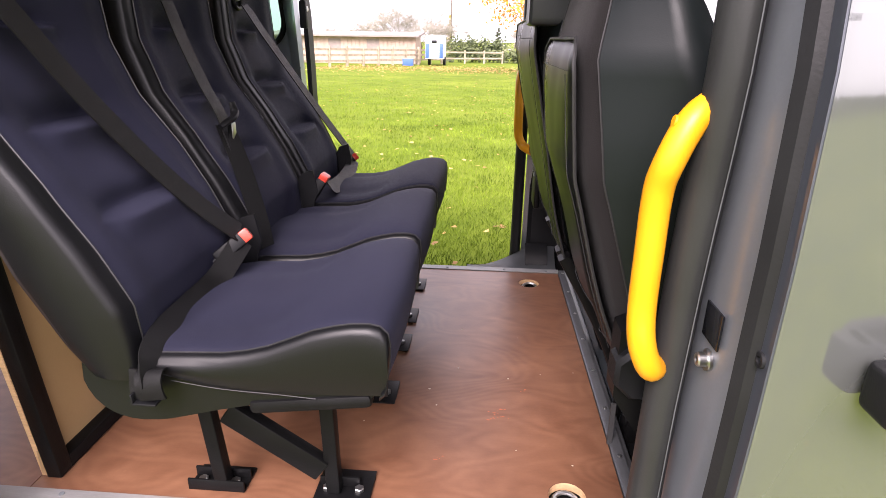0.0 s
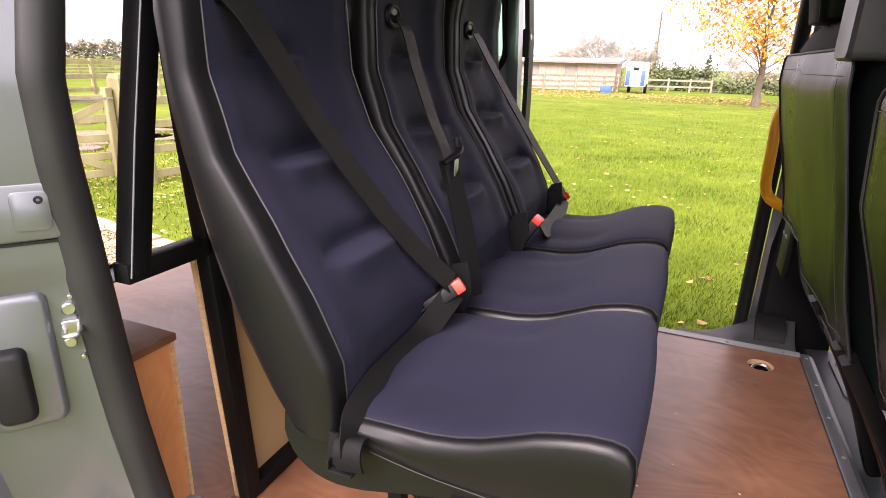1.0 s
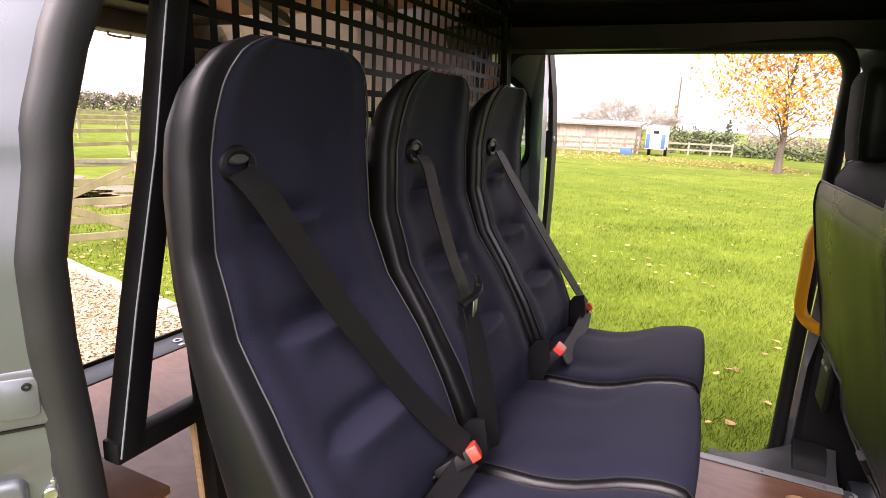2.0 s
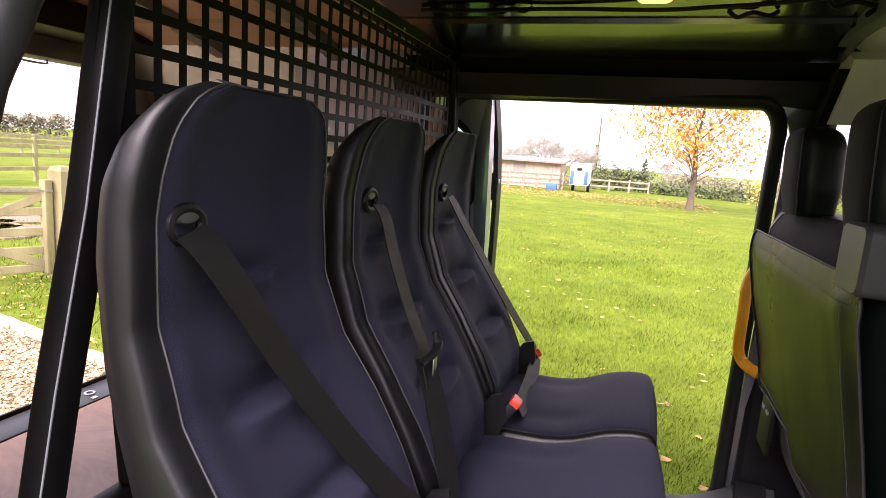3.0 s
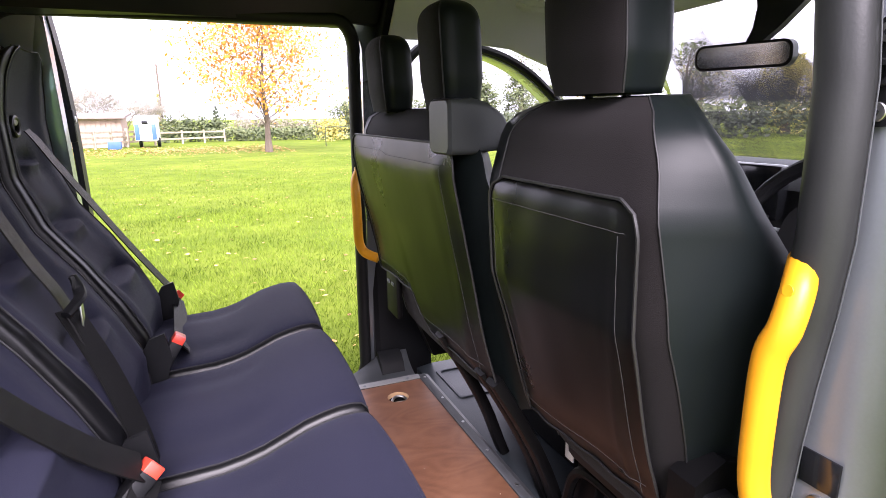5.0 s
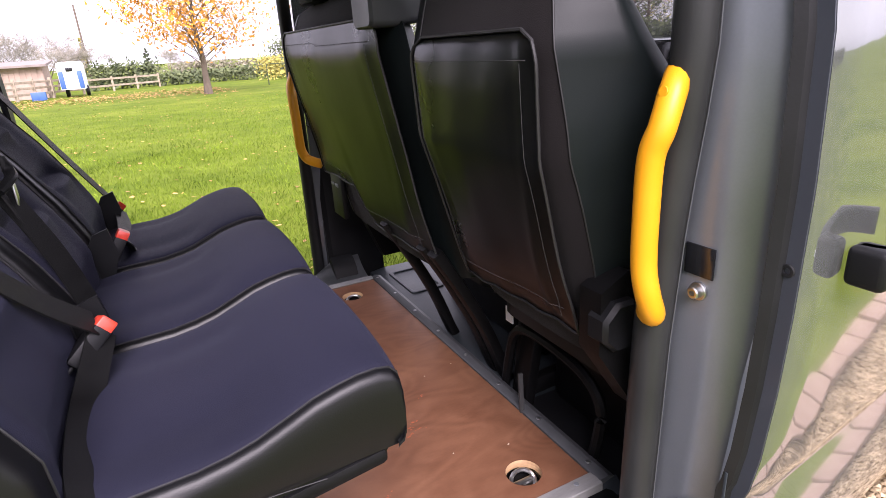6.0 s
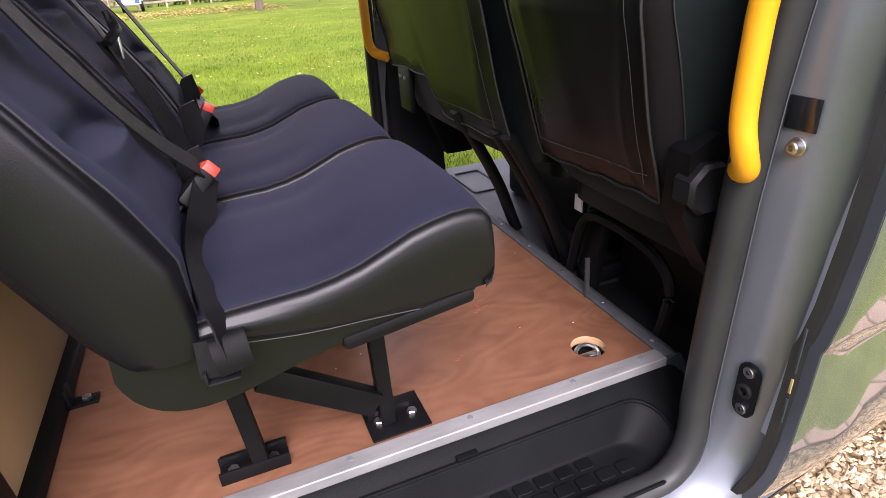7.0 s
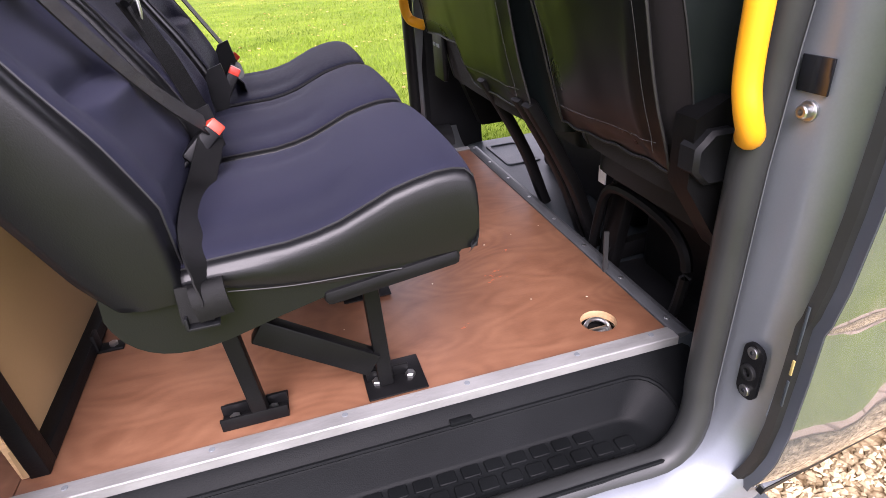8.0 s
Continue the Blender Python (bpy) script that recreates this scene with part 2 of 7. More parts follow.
LEAF_GOLD = material("golden_leaves", (0.46, 0.175, 0.014), 0.6, 0, 0.15, 1.0, 30.0, 0, second=(0.60, 0.29, 0.022), per_piece=1.2)
LEAF_GREEN = material("green_leaves", (0.05, 0.075, 0.025), 0.7, 0, 0.2, 0.8, 20.0, 0, second=(0.11, 0.13, 0.05), per_piece=0.9)
# distance haze is put into this paler, greyer leaf colour
LEAF_HAZE = material("hazed_far_foliage", (0.14, 0.135, 0.085), 0.8, 0, 0.2, 0.5, 20.0, 0, second=(0.27, 0.24, 0.17), per_piece=0.9)
LEAF_DARK = material("dark_evergreen_leaves", (0.04, 0.058, 0.03), 0.7, 0, 0.2, 0.5, 20.0, 0, second=(0.06, 0.075, 0.035), per_piece=0.9)
FENCE_WOOD = material("grey_fence_timber", (0.26, 0.21, 0.15), 0.8, 0, 0.25, 4.0, 60.0, 0.3, second=(0.36, 0.30, 0.22))
LEAF_WILLOW = material("yellow_willow_leaves", (0.30, 0.28, 0.06), 0.7, 0, 0.2, 0.8, 20.0, 0, second=(0.48, 0.42, 0.10), per_piece=0.9)
BLADE = material("grass_blades", (0.060, 0.106, 0.009), 0.55, 0, 0.35, 0.9, 9.0, 0, second=(0.158, 0.224, 0.021), per_piece=0.6, spec=0.06)
FALLEN = material("fallen_leaves", (0.36, 0.20, 0.07), 0.75, 0, 0.3, 3.0, 20.0, 0, second=(0.44, 0.27, 0.09), per_piece=1.2)
PEBBLE = material("tan_gravel_stones", (0.29, 0.213, 0.115), 0.75, 0, 0.2, 9.0, 90.0, 0.15, second=(0.50, 0.395, 0.245), per_piece=1.3)
BRICK = material("kerb_brick", (0.36, 0.23, 0.16), 0.85, 0, 0.25, 7.0, 70.0, 0.3, second=(0.42, 0.31, 0.23), per_piece=0.8)
CRUMB = material("pale_grit", (0.50, 0.43, 0.34), 0.8, 0, 0.3, 60.0, 300.0, 0.1)
LAMP = material("lit_dome_lens", (1.0, 0.50, 0.13), 0.4, 0, 0.02, 10.0, 100.0, 0, emit=0.75)
SCREEN = material("dark_display_glass", (0.012, 0.013, 0.015), 0.12, 0, 0.1, 10.0, 100.0, 0)
MIRROR = material("mirror_silver", (0.85, 0.86, 0.86), 0.03, 1.0, 0.01, 10.0, 100.0, 0)
AMBER = material("amber_lamp", (0.7, 0.25, 0.05), 0.35, 0, 0.1, 20.0, 100.0, 0, emit=0.6)
TWIG = material("pale_bare_twigs", (0.26, 0.24, 0.20), 0.9, 0, 0.2, 2.0, 20.0, 0, second=(0.40, 0.37, 0.31), per_piece=0.8)
SOIL = material("bare_soil", (0.20, 0.14, 0.10), 0.95, 0, 0.3, 2.0, 12.0, 0.3)


def ground_material():
    """One sheet: grass beyond a line, gravel before it, darker in the gaps between stones."""
    m = bpy.data.materials.new("lawn_and_gravel")
    m.use_nodes = True
    n, l = m.node_tree.nodes, m.node_tree.links
    b = n["Principled BSDF"]
    b.inputs["Roughness"].default_value = 0.9
    b.inputs["Specular IOR Level"].default_value = 0.06
    tc = n.new("ShaderNodeTexCoord")

    def noise_tex(scale, detail):
        t = n.new("ShaderNodeTexNoise")
        t.inputs["Scale"].default_value, t.inputs["Detail"].default_value = scale, detail
        l.new(tc.outputs["Object"], t.inputs["Vector"])
        return t

    def ramp(src, lo, hi, a, c):
        r = n.new("ShaderNodeValToRGB")
        r.color_ramp.elements[0].position, r.color_ramp.elements[1].position = lo, hi
        r.color_ramp.elements[0].color, r.color_ramp.elements[1].color = (*a, 1), (*c, 1)
        l.new(src, r.inputs["Fac"])
        return r

    def mix(fac, a, c):
        x = n.new("ShaderNodeMix")
        x.data_type = "RGBA"
        l.new(fac, x.inputs["Factor"])
        l.new(a, x.inputs["A"])
        l.new(c, x.inputs["B"])
        return x.outputs["Result"]

    big, mid, fine = noise_tex(0.35, 5), noise_tex(2.2, 6), noise_tex(45.0, 4)
    lawn = ramp(mid.outputs["Fac"], 0.35, 0.68, (0.064, 0.102, 0.009), (0.150, 0.198, 0.020))
    lush = ramp(big.outputs["Fac"], 0.4, 0.65, (0.085, 0.130, 0.012), (0.178, 0.212, 0.028))
    half = n.new("ShaderNodeValue")
    half.outputs[0].default_value = 0.5
    grass = mix(half.outputs[0], lawn.outputs[0], lush.outputs[0])
    litter = n.new("ShaderNodeTexVoronoi")
    litter.inputs["Scale"].default_value = 7.0
    l.new(tc.outputs["Object"], litter.inputs["Vector"])
    specks = ramp(litter.outputs["Distance"], 0.07, 0.1, (1, 1, 1), (0, 0, 0))
    patch = ramp(noise_tex(0.13, 3).outputs["Fac"], 0.5, 0.62, (0.15, 0.15, 0.15), (1, 1, 1))
    where = n.new("ShaderNodeMath")
    where.operation = "MULTIPLY"
    l.new(specks.outputs[0], where.inputs[0])
    l.new(patch.outputs[0], where.inputs[1])
    tan = n.new("ShaderNodeRGB")
    tan.outputs[0].default_value = (0.42, 0.28, 0.07, 1)
    grass = mix(where.outputs[0], grass, tan.outputs[0])
    cells = n.new("ShaderNodeTexVoronoi")
    cells.inputs["Scale"].default_value = 48.0
    l.new(tc.outputs["Object"], cells.inputs["Vector"])
    stone = n.new("ShaderNodeSeparateColor")
    l.new(cells.outputs["Color"], stone.inputs[0])
    pale = ramp(stone.outputs[0], 0.0, 1.0, (0.23, 0.165, 0.088), (0.48, 0.375, 0.235))
    gap = ramp(cells.outputs["Distance"], 0.35, 0.75, (1, 1, 1), (0.28, 0.24, 0.2))
    gravel = n.new("ShaderNodeMix")
    gravel.data_type, gravel.blend_type = "RGBA", "MULTIPLY"
    gravel.inputs["Factor"].default_value = 1.0
    l.new(pale.outputs[0], gravel.inputs["A"])
    l.new(gap.outputs[0], gravel.inputs["B"])
    xyz = n.new("ShaderNodeSeparateXYZ")
    l.new(tc.outputs["Object"], xyz.inputs[0])
    slope = n.new("ShaderNodeMath")
    slope.operation = "MULTIPLY_ADD"
    slope.inputs[1].default_value, slope.inputs[2].default_value = 0.189, -1.48
    l.new(xyz.outputs["X"], slope.inputs[0])
    side = n.new("ShaderNodeMath")
    side.operation = "ADD"
    l.new(slope.outputs[0], side.inputs[0])
    l.new(xyz.outputs["Y"], side.inputs[1])
    edge = n.new("ShaderNodeMath")
    edge.operation = "GREATER_THAN"
    edge.inputs[1].default_value = 0.0
    l.new(side.outputs[0], edge.inputs[0])
    near = n.new("ShaderNodeMath")
    near.operation = "LESS_THAN"
    near.inputs[1].default_value = -0.70
    l.new(xyz.outputs["Y"], near.inputs[0])
    both = n.new("ShaderNodeMath")
    both.operation = "MAXIMUM"
    l.new(edge.outputs[0], both.inputs[0])
    l.new(near.outputs[0], both.inputs[1])
    l.new(mix(both.outputs[0], gravel.outputs["Result"], grass), b.inputs["Base Color"])
    bp = n.new("ShaderNodeBump")
    bp.inputs["Strength"].default_value, bp.inputs["Distance"].default_value = 0.6, 0.02
    l.new(fine.outputs["Fac"], bp.inputs["Height"])
    l.new(bp.outputs[0], b.inputs["Normal"])
    return m


GROUND = ground_material()

# ---- mesh helpers ----
BASE = {}


def thing(name, base, label, category, group="", kind=""):
    ob = new(name)
    ob.location = base
    ob.empty_display_size = 0.1
    BASE[ob] = Vector(base)
    return tagged(ob, label, category, group, kind)


def part(name, bm, mat, parent=None, label="", smooth=35, recalc=True):
    """Links a bmesh, made in world coordinates, as one mesh object under a thing or a part."""
    base = BASE.get(parent, Vector((0, 0, 0)))
    if recalc:
        bmesh.ops.recalc_face_normals(bm, faces=bm.faces)
    bmesh.ops.translate(bm, verts=bm.verts, vec=-base)
    me = bpy.data.meshes.new(name)
    bm.to_mesh(me)
    bm.free()
    me.materials.append(mat)
    if smooth:
        me.polygons.foreach_set("use_smooth", [True] * len(me.polygons))
        me.set_sharp_from_angle(angle=radians(smooth))
    ob = new(name, me)
    if parent:
        ob.parent = parent
    BASE[ob] = base
    return tagged(ob, label)


def raw(name, verts, faces, mat, parent=None, label="", smooth=0):
    """As part(), from lists of vertices and faces."""
    base = BASE.get(parent, Vector((0, 0, 0)))
    me = bpy.data.meshes.new(name)
    me.from_pydata([tuple(Vector(v) - base) for v in verts] if base.length else verts, [], faces)
    me.materials.append(mat)
    if smooth:
        me.polygons.foreach_set("use_smooth", [True] * len(me.polygons))
        me.set_sharp_from_angle(angle=radians(smooth))
    ob = new(name, me)
    if parent:
        ob.parent = parent
    BASE[ob] = base
    return tagged(ob, label)


def B():
    return bmesh.new()


def box(bm, lo, hi, bevel=0.0, seg=2, m=None):
    """A box between two corners, with rounded edges."""
    lo, hi = Vector(lo), Vector(hi)
    made = bmesh.ops.create_cube(bm, size=1.0)["verts"]
    size = hi - lo
    for v in made:
        v.co = Vector((v.co.x * size.x, v.co.y * size.y, v.co.z * size.z)) + (lo + hi) / 2
    if bevel:
        edges = list({e for v in made for e in v.link_edges})
        res = bmesh.ops.bevel(bm, geom=edges, offset=bevel, segments=seg, affect="EDGES", profile=0.5)
        made = list({v for f in res["faces"] for v in f.verts} | {v for v in made if v.is_valid})
    if m:
        bmesh.ops.transform(bm, matrix=m, verts=made)
    return bm


def bar(bm, p, q, w, h, up=(0, 0, 1), bevel=0.0):
    """A rectangular bar from p to q, w wide and h high."""
    p, q, up = Vector(p), Vector(q), Vector(up)
    d = (q - p)
    f = d.normalized()
    s = f.cross(up).normalized()
    u = s.cross(f)
    m = Matrix((s, f, u)).transposed().to_4x4()
    m.translation = (p + q) / 2
    return box(bm, (-w / 2, -d.length / 2, -h / 2), (w / 2, d.length / 2, h / 2), bevel, 2, m)


def loft(bm, rings, close=True, cap=True):
    """Joins rings of equal length by faces; close: each ring is a loop."""
    rows = [[bm.verts.new(p) for p in r] for r in rings]
    k = len(rows[0])
    for a, b in zip(rows, rows[1:]):
        for j in range(k if close else k - 1):
            bm.faces.new((a[j], a[(j + 1) % k], b[(j + 1) % k], b[j]))
    if cap and close:
        bm.faces.new(list(reversed(rows[0])))
        bm.faces.new(rows[-1])
    return rows


def smooth_path(pts, steps=6):
    """A rounded line through the points."""
    pts = [Vector(p) for p in pts]
    res = []
    for i in range(len(pts) - 1):
        a, b, c, d = pts[max(0, i - 1)], pts[i], pts[i + 1], pts[min(len(pts) - 1, i + 2)]
        for s in range(steps):
            t = s / steps
            res.append(0.5 * ((2 * b) + (c - a) * t + (2 * a - 5 * b + 4 * c - d) * t * t + (3 * b - a - 3 * c + d) * t ** 3))
    return res + [pts[-1]]


def sweep(bm, pts, shape, up=(0, 0, 1), closed=False):
    """Sweeps a closed outline (side, up) along points."""
    pts = [Vector(p) for p in pts]
    rings = []
    for i, p in enumerate(pts):
        a = pts[i - 1] if (i or closed) else p
        b = pts[(i + 1) % len(pts)] if (i < len(pts) - 1 or closed) else p
        f = (b - a).normalized()
        s = f.cross(Vector(up))
        if s.length < 1e-4:
            s = f.cross(Vector((1, 0, 0)))
        s.normalize()
        u = s.cross(f)
        rings.append([p + s * x + u * y for x, y in shape])
    if closed:
        rings.append(rings[0])
    loft(bm, rings, True, not closed)
    return bm


def circle(r, n=8, ry=None):
    return [(r * math.cos(2 * math.pi * i / n), (ry or r) * math.sin(2 * math.pi * i / n)) for i in range(n)]


def tube(bm, pts, r, n=8, up=(0, 0, 1), closed=False):
    return sweep(bm, pts, circle(r, n), up, closed)


def disc(bm, c, r, h, axis=(0, 0, 1), n=16, inner=0.0):
    """A short cylinder, or ring, with a small chamfer, that stands on c along axis."""
    c, a = Vector(c), Vector(axis).normalized()
    s = a.orthogonal().normalized()
    u = a.cross(s)
    ring = lambda rr, hh: [c + a * hh + (s * math.cos(2 * math.pi * i / n) + u * math.sin(2 * math.pi * i / n)) * rr for i in range(n)]  # noqa: E731
    e = min(h, r) * 0.2
    if inner:
        loft(bm, [ring(inner, 0), ring(r, 0), ring(r, h - e), ring(r - e, h), ring(inner, h), ring(inner, 0)], True, False)
    else:
        loft(bm, [ring(r, 0), ring(r, h - e), ring(r - e, h)])
    return bm


def extrude(bm, outline, axis, lo, hi, bevel=0.0):
    """A flat outline of pairs, given thickness along an axis (0, 1 or 2)."""
    others = [i for i in range(3) if i != axis]
    rings = []
    for v in (lo, hi):
        ring = []
        for p in outline:
            c = [0, 0, 0]
            c[axis], c[others[0]], c[others[1]] = v, p[0], p[1]
            ring.append(Vector(c))
        rings.append(ring)
    loft(bm, rings)
    if bevel:
        edges = [e for e in bm.edges if len(e.link_faces) == 2 and e.calc_face_angle(0) > 0.5]
        bmesh.ops.bevel(bm, geom=edges, offset=bevel, segments=2, affect="EDGES", profile=0.5)
    return bm


def table(rows, z):
    """Straight interpolation in rows of (key, value)."""
    return float(np.interp(z, [r[0] for r in rows], [r[1] for r in rows]))


def rounded(x0, x1, z0, z1, r, n=5):
    """A rounded rectangle as a loop of pairs; r: one radius or four (from lower left, anticlockwise)."""
    rs = r if isinstance(r, (list, tuple)) else (r,) * 4
    res = []
    for (cx, cz, a), q in zip(((x0, z0, 180), (x1, z0, 270), (x1, z1, 0), (x0, z1, 90)), rs):
        ox = cx + (q if cx == x0 else -q)
        oz = cz + (q if cz == z0 else -q)
        for i in range(n + 1):
            t = radians(a + 90 * i / n)
            res.append((ox + q * math.cos(t), oz + q * math.sin(t)))
    return res


def ribbon(bm, pts, width, across, thick=0.0025):
    """A flat strap along points; across: the direction of its width, one or per point."""
    pts = [Vector(p) for p in pts]
    rings = []
    for i, p in enumerate(pts):
        f = (pts[min(i + 1, len(pts) - 1)] - pts[max(i - 1, 0)]).normalized()
        w = Vector(across[i] if isinstance(across, list) else across)
        w = (w - f * w.dot(f)).normalized()
        nrm = f.cross(w)
        rings.append([p + w * (width / 2 * a) + nrm * (thick / 2 * b) for a, b in ((-1, -1), (1, -1), (1, 1), (-1, 1))])
    loft(bm, rings)
    return bm

# ---- the van: body shell ----
MID = 0.59
SKIN = [(0.25, -0.265), (0.45, -0.300), (0.8, -0.318), (1.1, -0.322), (1.3, -0.318), (1.45, -0.300), (1.55, -0.262), (1.65, -0.205), (1.75, -0.125), (1.86, 0.02)]
REAR_SHIFT = [(0.4, 0.02), (0.6, 0.008), (0.97, -0.015), (1.2, -0.038), (1.4, -0.05), (1.5, -0.068), (1.7, -0.075)]


def skin(z, far=False, off=0.0):
    """The body's outer surface at a height; off: metres inwards from it."""
    y = table(SKIN, z) + off
    return 2 * MID - y if far else y


van = thing("van", (-0.6, MID, 0.0), "grey metallic crew van with both side doors and rear doors open", "van")
van["kind"] = "structure"


def opening(far, x0, x1):
    """The path of a sliding door's opening, on the body's surface."""
    k = -1 if far else 1
    outline = rounded(x0, x1, 0.385, 1.705, (0.13, 0.13, 0.10, 0.10), 7)
    if not far:
        fine = []
        for i, (x, z) in enumerate(outline):
            xn, zn = outline[(i + 1) % len(outline)]
            steps = max(1, round(math.hypot(xn - x, zn - z) / (0.02 if max(x, xn) < x0 + 0.02 else 0.08)))
            fine += [(x + (xn - x) * s / steps, z + (zn - z) * s / steps) for s in range(steps)]
        outline = fine
    front = 0.0 if far else 0.026
    rear = (lambda z: table(REAR_SHIFT, z)) if far else (lambda z: table([(0.385, 0.02), (0.45, 0.04), (0.515, 0.07), (0.6, 0.095), (0.9, 0.07), (1.1, 0.058), (1.2, 0.047), (1.3, 0.043), (1.4, 0.05), (1.5, 0.043), (1.6, 0.034), (1.7, 0.007)], z))
    return [Vector((x, skin(z, far) + k * rear(z) * (x1 - x) / (x1 - x0) + front * (x - x0) / (x1 - x0), z)) for x, z in outline]


B_LIP = [(0.385, -0.182), (0.515, -0.160), (0.9, -0.168), (1.1, -0.180), (1.2, -0.192), (1.3, -0.200), (1.5, -0.196), (1.605, -0.164), (1.705, -0.082)]


def lip_offset(p, x1):
    """How far inside the skin the seal runs: deeper at the front pillar."""
    near_front = max(0.0, min(1.0, (p.x - x1 + 0.2) / 0.2))
    if x1 < -0.1:
        near_front *= max(0.0, min(1.0, (p.z - 0.45) / 0.2))
        return 0.088 + near_front * (0.068 + 0.022 * max(0.0, min(1.0, (0.9 - p.z) / 0.2)) - 0.085 * max(0.0, min(1.0, (p.z - 0.9) / 0.4)))
    return 0.088 + near_front * (table(B_LIP, p.z) - p.y - 0.088)


for far, x0, x1 in ((False, -1.125, -0.03), (True, -1.15, -0.125)):
    k = -1 if far else 1
    path = opening(far, x0, x1)
    bm = B()
    mid_x, mid_z, rings = (x0 + x1) / 2, 1.05, []
    for i, p in enumerate(path):
        tan_ = (path[(i + 1) % len(path)] - path[i - 1]).normalized()
        side = Vector((tan_.z, 0, -tan_.x)).normalized()
        if side.dot(Vector((p.x - mid_x, 0, p.z - mid_z))) < 0:
            side = -side
        depth = 0.085 if far else lip_offset(p, x1) + 0.012
        sunk = 0.012 * max(0.0, min(1.0, (1.058 - p.z) / 0.02))
        edge = ((0.0, depth), (0.0, 0.072), (0.006 + sunk, 0.062), (0.021 + sunk, 0.04), (0.042 + sunk, 0.01), (0.063 + sunk, -0.02), (0.084 + sunk, -0.05), (0.12, -0.055), (0.12, depth))
        if far or p.x > x0 + 0.3:
            edge = ((0.0, depth), (0.0, 0.066), (0.006, 0.050), (0.014, 0.034), (0.024, 0.018), (0.035, 0.006), (0.048, 0.0), (0.10, 0.0), (0.10, depth))
        rings.append([p + side * a + Vector((0, b * k, 0)) for a, b in edge])
    loft(bm, rings + [rings[0]], True, False)
    bmesh.ops.remove_doubles(bm, verts=bm.verts, dist=1e-6)
    frame_ob = part("door_opening_frame", bm, PAINT_SILL if not far else PAINT, van, "grey painted sheet-metal door frame")
    if not far:
        frame_ob.data.materials.append(JAMB)
        for f in frame_ob.data.polygons:
            f.material_index = 1 if f.center.x + BASE[frame_ob].x < x0 + 0.02 and f.center.z > 0.5 else 0
    bm = B()
    lip = [p + Vector((-0.030 * max(0.0, min(1.0, (p.x - x1 + 0.1) / 0.1)), lip_offset(p, x1) * k, 0)) for p in path]
    sweep(bm, lip, [(0.010, -0.018), (0.0145, -0.008), (0.016, 0.004), (0.013, 0.014), (0.008, 0.022), (0.0, 0.026), (-0.009, 0.0255), (-0.017, 0.021), (-0.0215, 0.012), (-0.0235, -0.002), (-0.022, -0.016), (-0.014, -0.0255), (-0.003, -0.027)], (0, 1, 0), True)
    part("door_seal", bm, RUBBER if far else SEAL, van, "black rubber door seal", smooth=80)
    if not far:
        run = [q for q in lip if q.x > x1 - 0.06 and 0.46 < q.z < 1.64]
        bm = B()
        tube(bm, [q + Vector((0.014, -0.0265, 0)) for q in run], 0.0008, 6, (1, 0, 0))
        part("seal_edge", bm, SILL_GREY, van, "thin pale edge of the door seal")
    # outer panels behind and below the opening
    bm = B()
    zs = [0.25, 0.45, 0.65, 0.8, 0.95, 1.1, 1.25, 1.4, 1.5, 1.6, 1.7, 1.78, 1.83, 1.86, 1.90]
    for a, b in ((-2.45, x0 - 0.095),):
        rings = [[Vector((x, skin(z, far, o), z)) for x, o in ((a, 0), (b, 0), (b, 0.05), (a, 0.05))] for z in zs]
        loft(bm, rings)
    part("rear_quarter_panel", bm, PAINT, van, "grey metallic painted side panel")
    bm = B()
    box(bm, (x0 - 0.1, min(skin(0.3, far, 0.0), skin(0.3, far, 0.1)), 0.22), (x1 + 0.1, max(skin(0.3, far, 0.0), skin(0.3, far, 0.1)), 0.29), 0.02)
    part("sill_panel", bm, PAINT, van)
    # cargo side lining
    bm = B()
    y0, y1 = sorted((skin(0.9, far, 0.055), skin(0.9, far, 0.07)))
    box(bm, (-2.4, y0, 0.5), (x0 - 0.13, y1, 1.62), 0.002)
    part("lining_board", bm, LINING, van, "orange-brown plywood side lining")
    # header rail above the door, inside
    bm = B()
    prof = [(0.03, 1.69), (0.045, 1.72), (0.06, 1.755), (0.08, 1.765), (0.12, 1.76), (0.08, 1.70)]
    rings = [[Vector((x, skin(1.7, far, o), z)) for o, z in prof] for x in (x0 - 0.16, -0.8, -0.5, -0.3, x1 + (0.10 if far else 0.02))]
    loft(bm, rings)
    part("header_rail", bm, RAIL, van, "dark grey rail over the side door")
    bm = B()
    prof = [(0.085, 1.765), (0.125, 1.81), (0.15, 1.825), (0.17, 1.83), (0.18, 1.85), (0.18, 1.92), (0.1, 1.92), (0.05, 1.80)]
    rings = [[Vector((x, skin(1.7, far, o), z)) for o, z in prof] for x in (-1.32, -0.8, -0.5, -0.3, -0.035 if far else -0.07)]
    loft(bm, rings)
    part("header_trim", bm, PLASTIC, van, "black trim along the roof side")

# end cap of the rail over the far door
bm = B()
box(bm, (-0.33, 1.262, 1.738), (-0.115, 1.318, 1.772), 0.012, 3)
part("rail_cap", bm, GREY_PLASTIC, van)
bm = B()
disc(bm, (-0.135, 1.262, 1.755), 0.013, 0.012, (0, -1, 0))
part("rail_bolt", bm, PLASTIC, van)

# roof over the rear bench
bm = B()


def roof_z(y):
    t = (y - MID) / 0.62
    return 1.90 - 0.085 * t * t - (0.010 if abs(t) > 0.66 else 0.0)


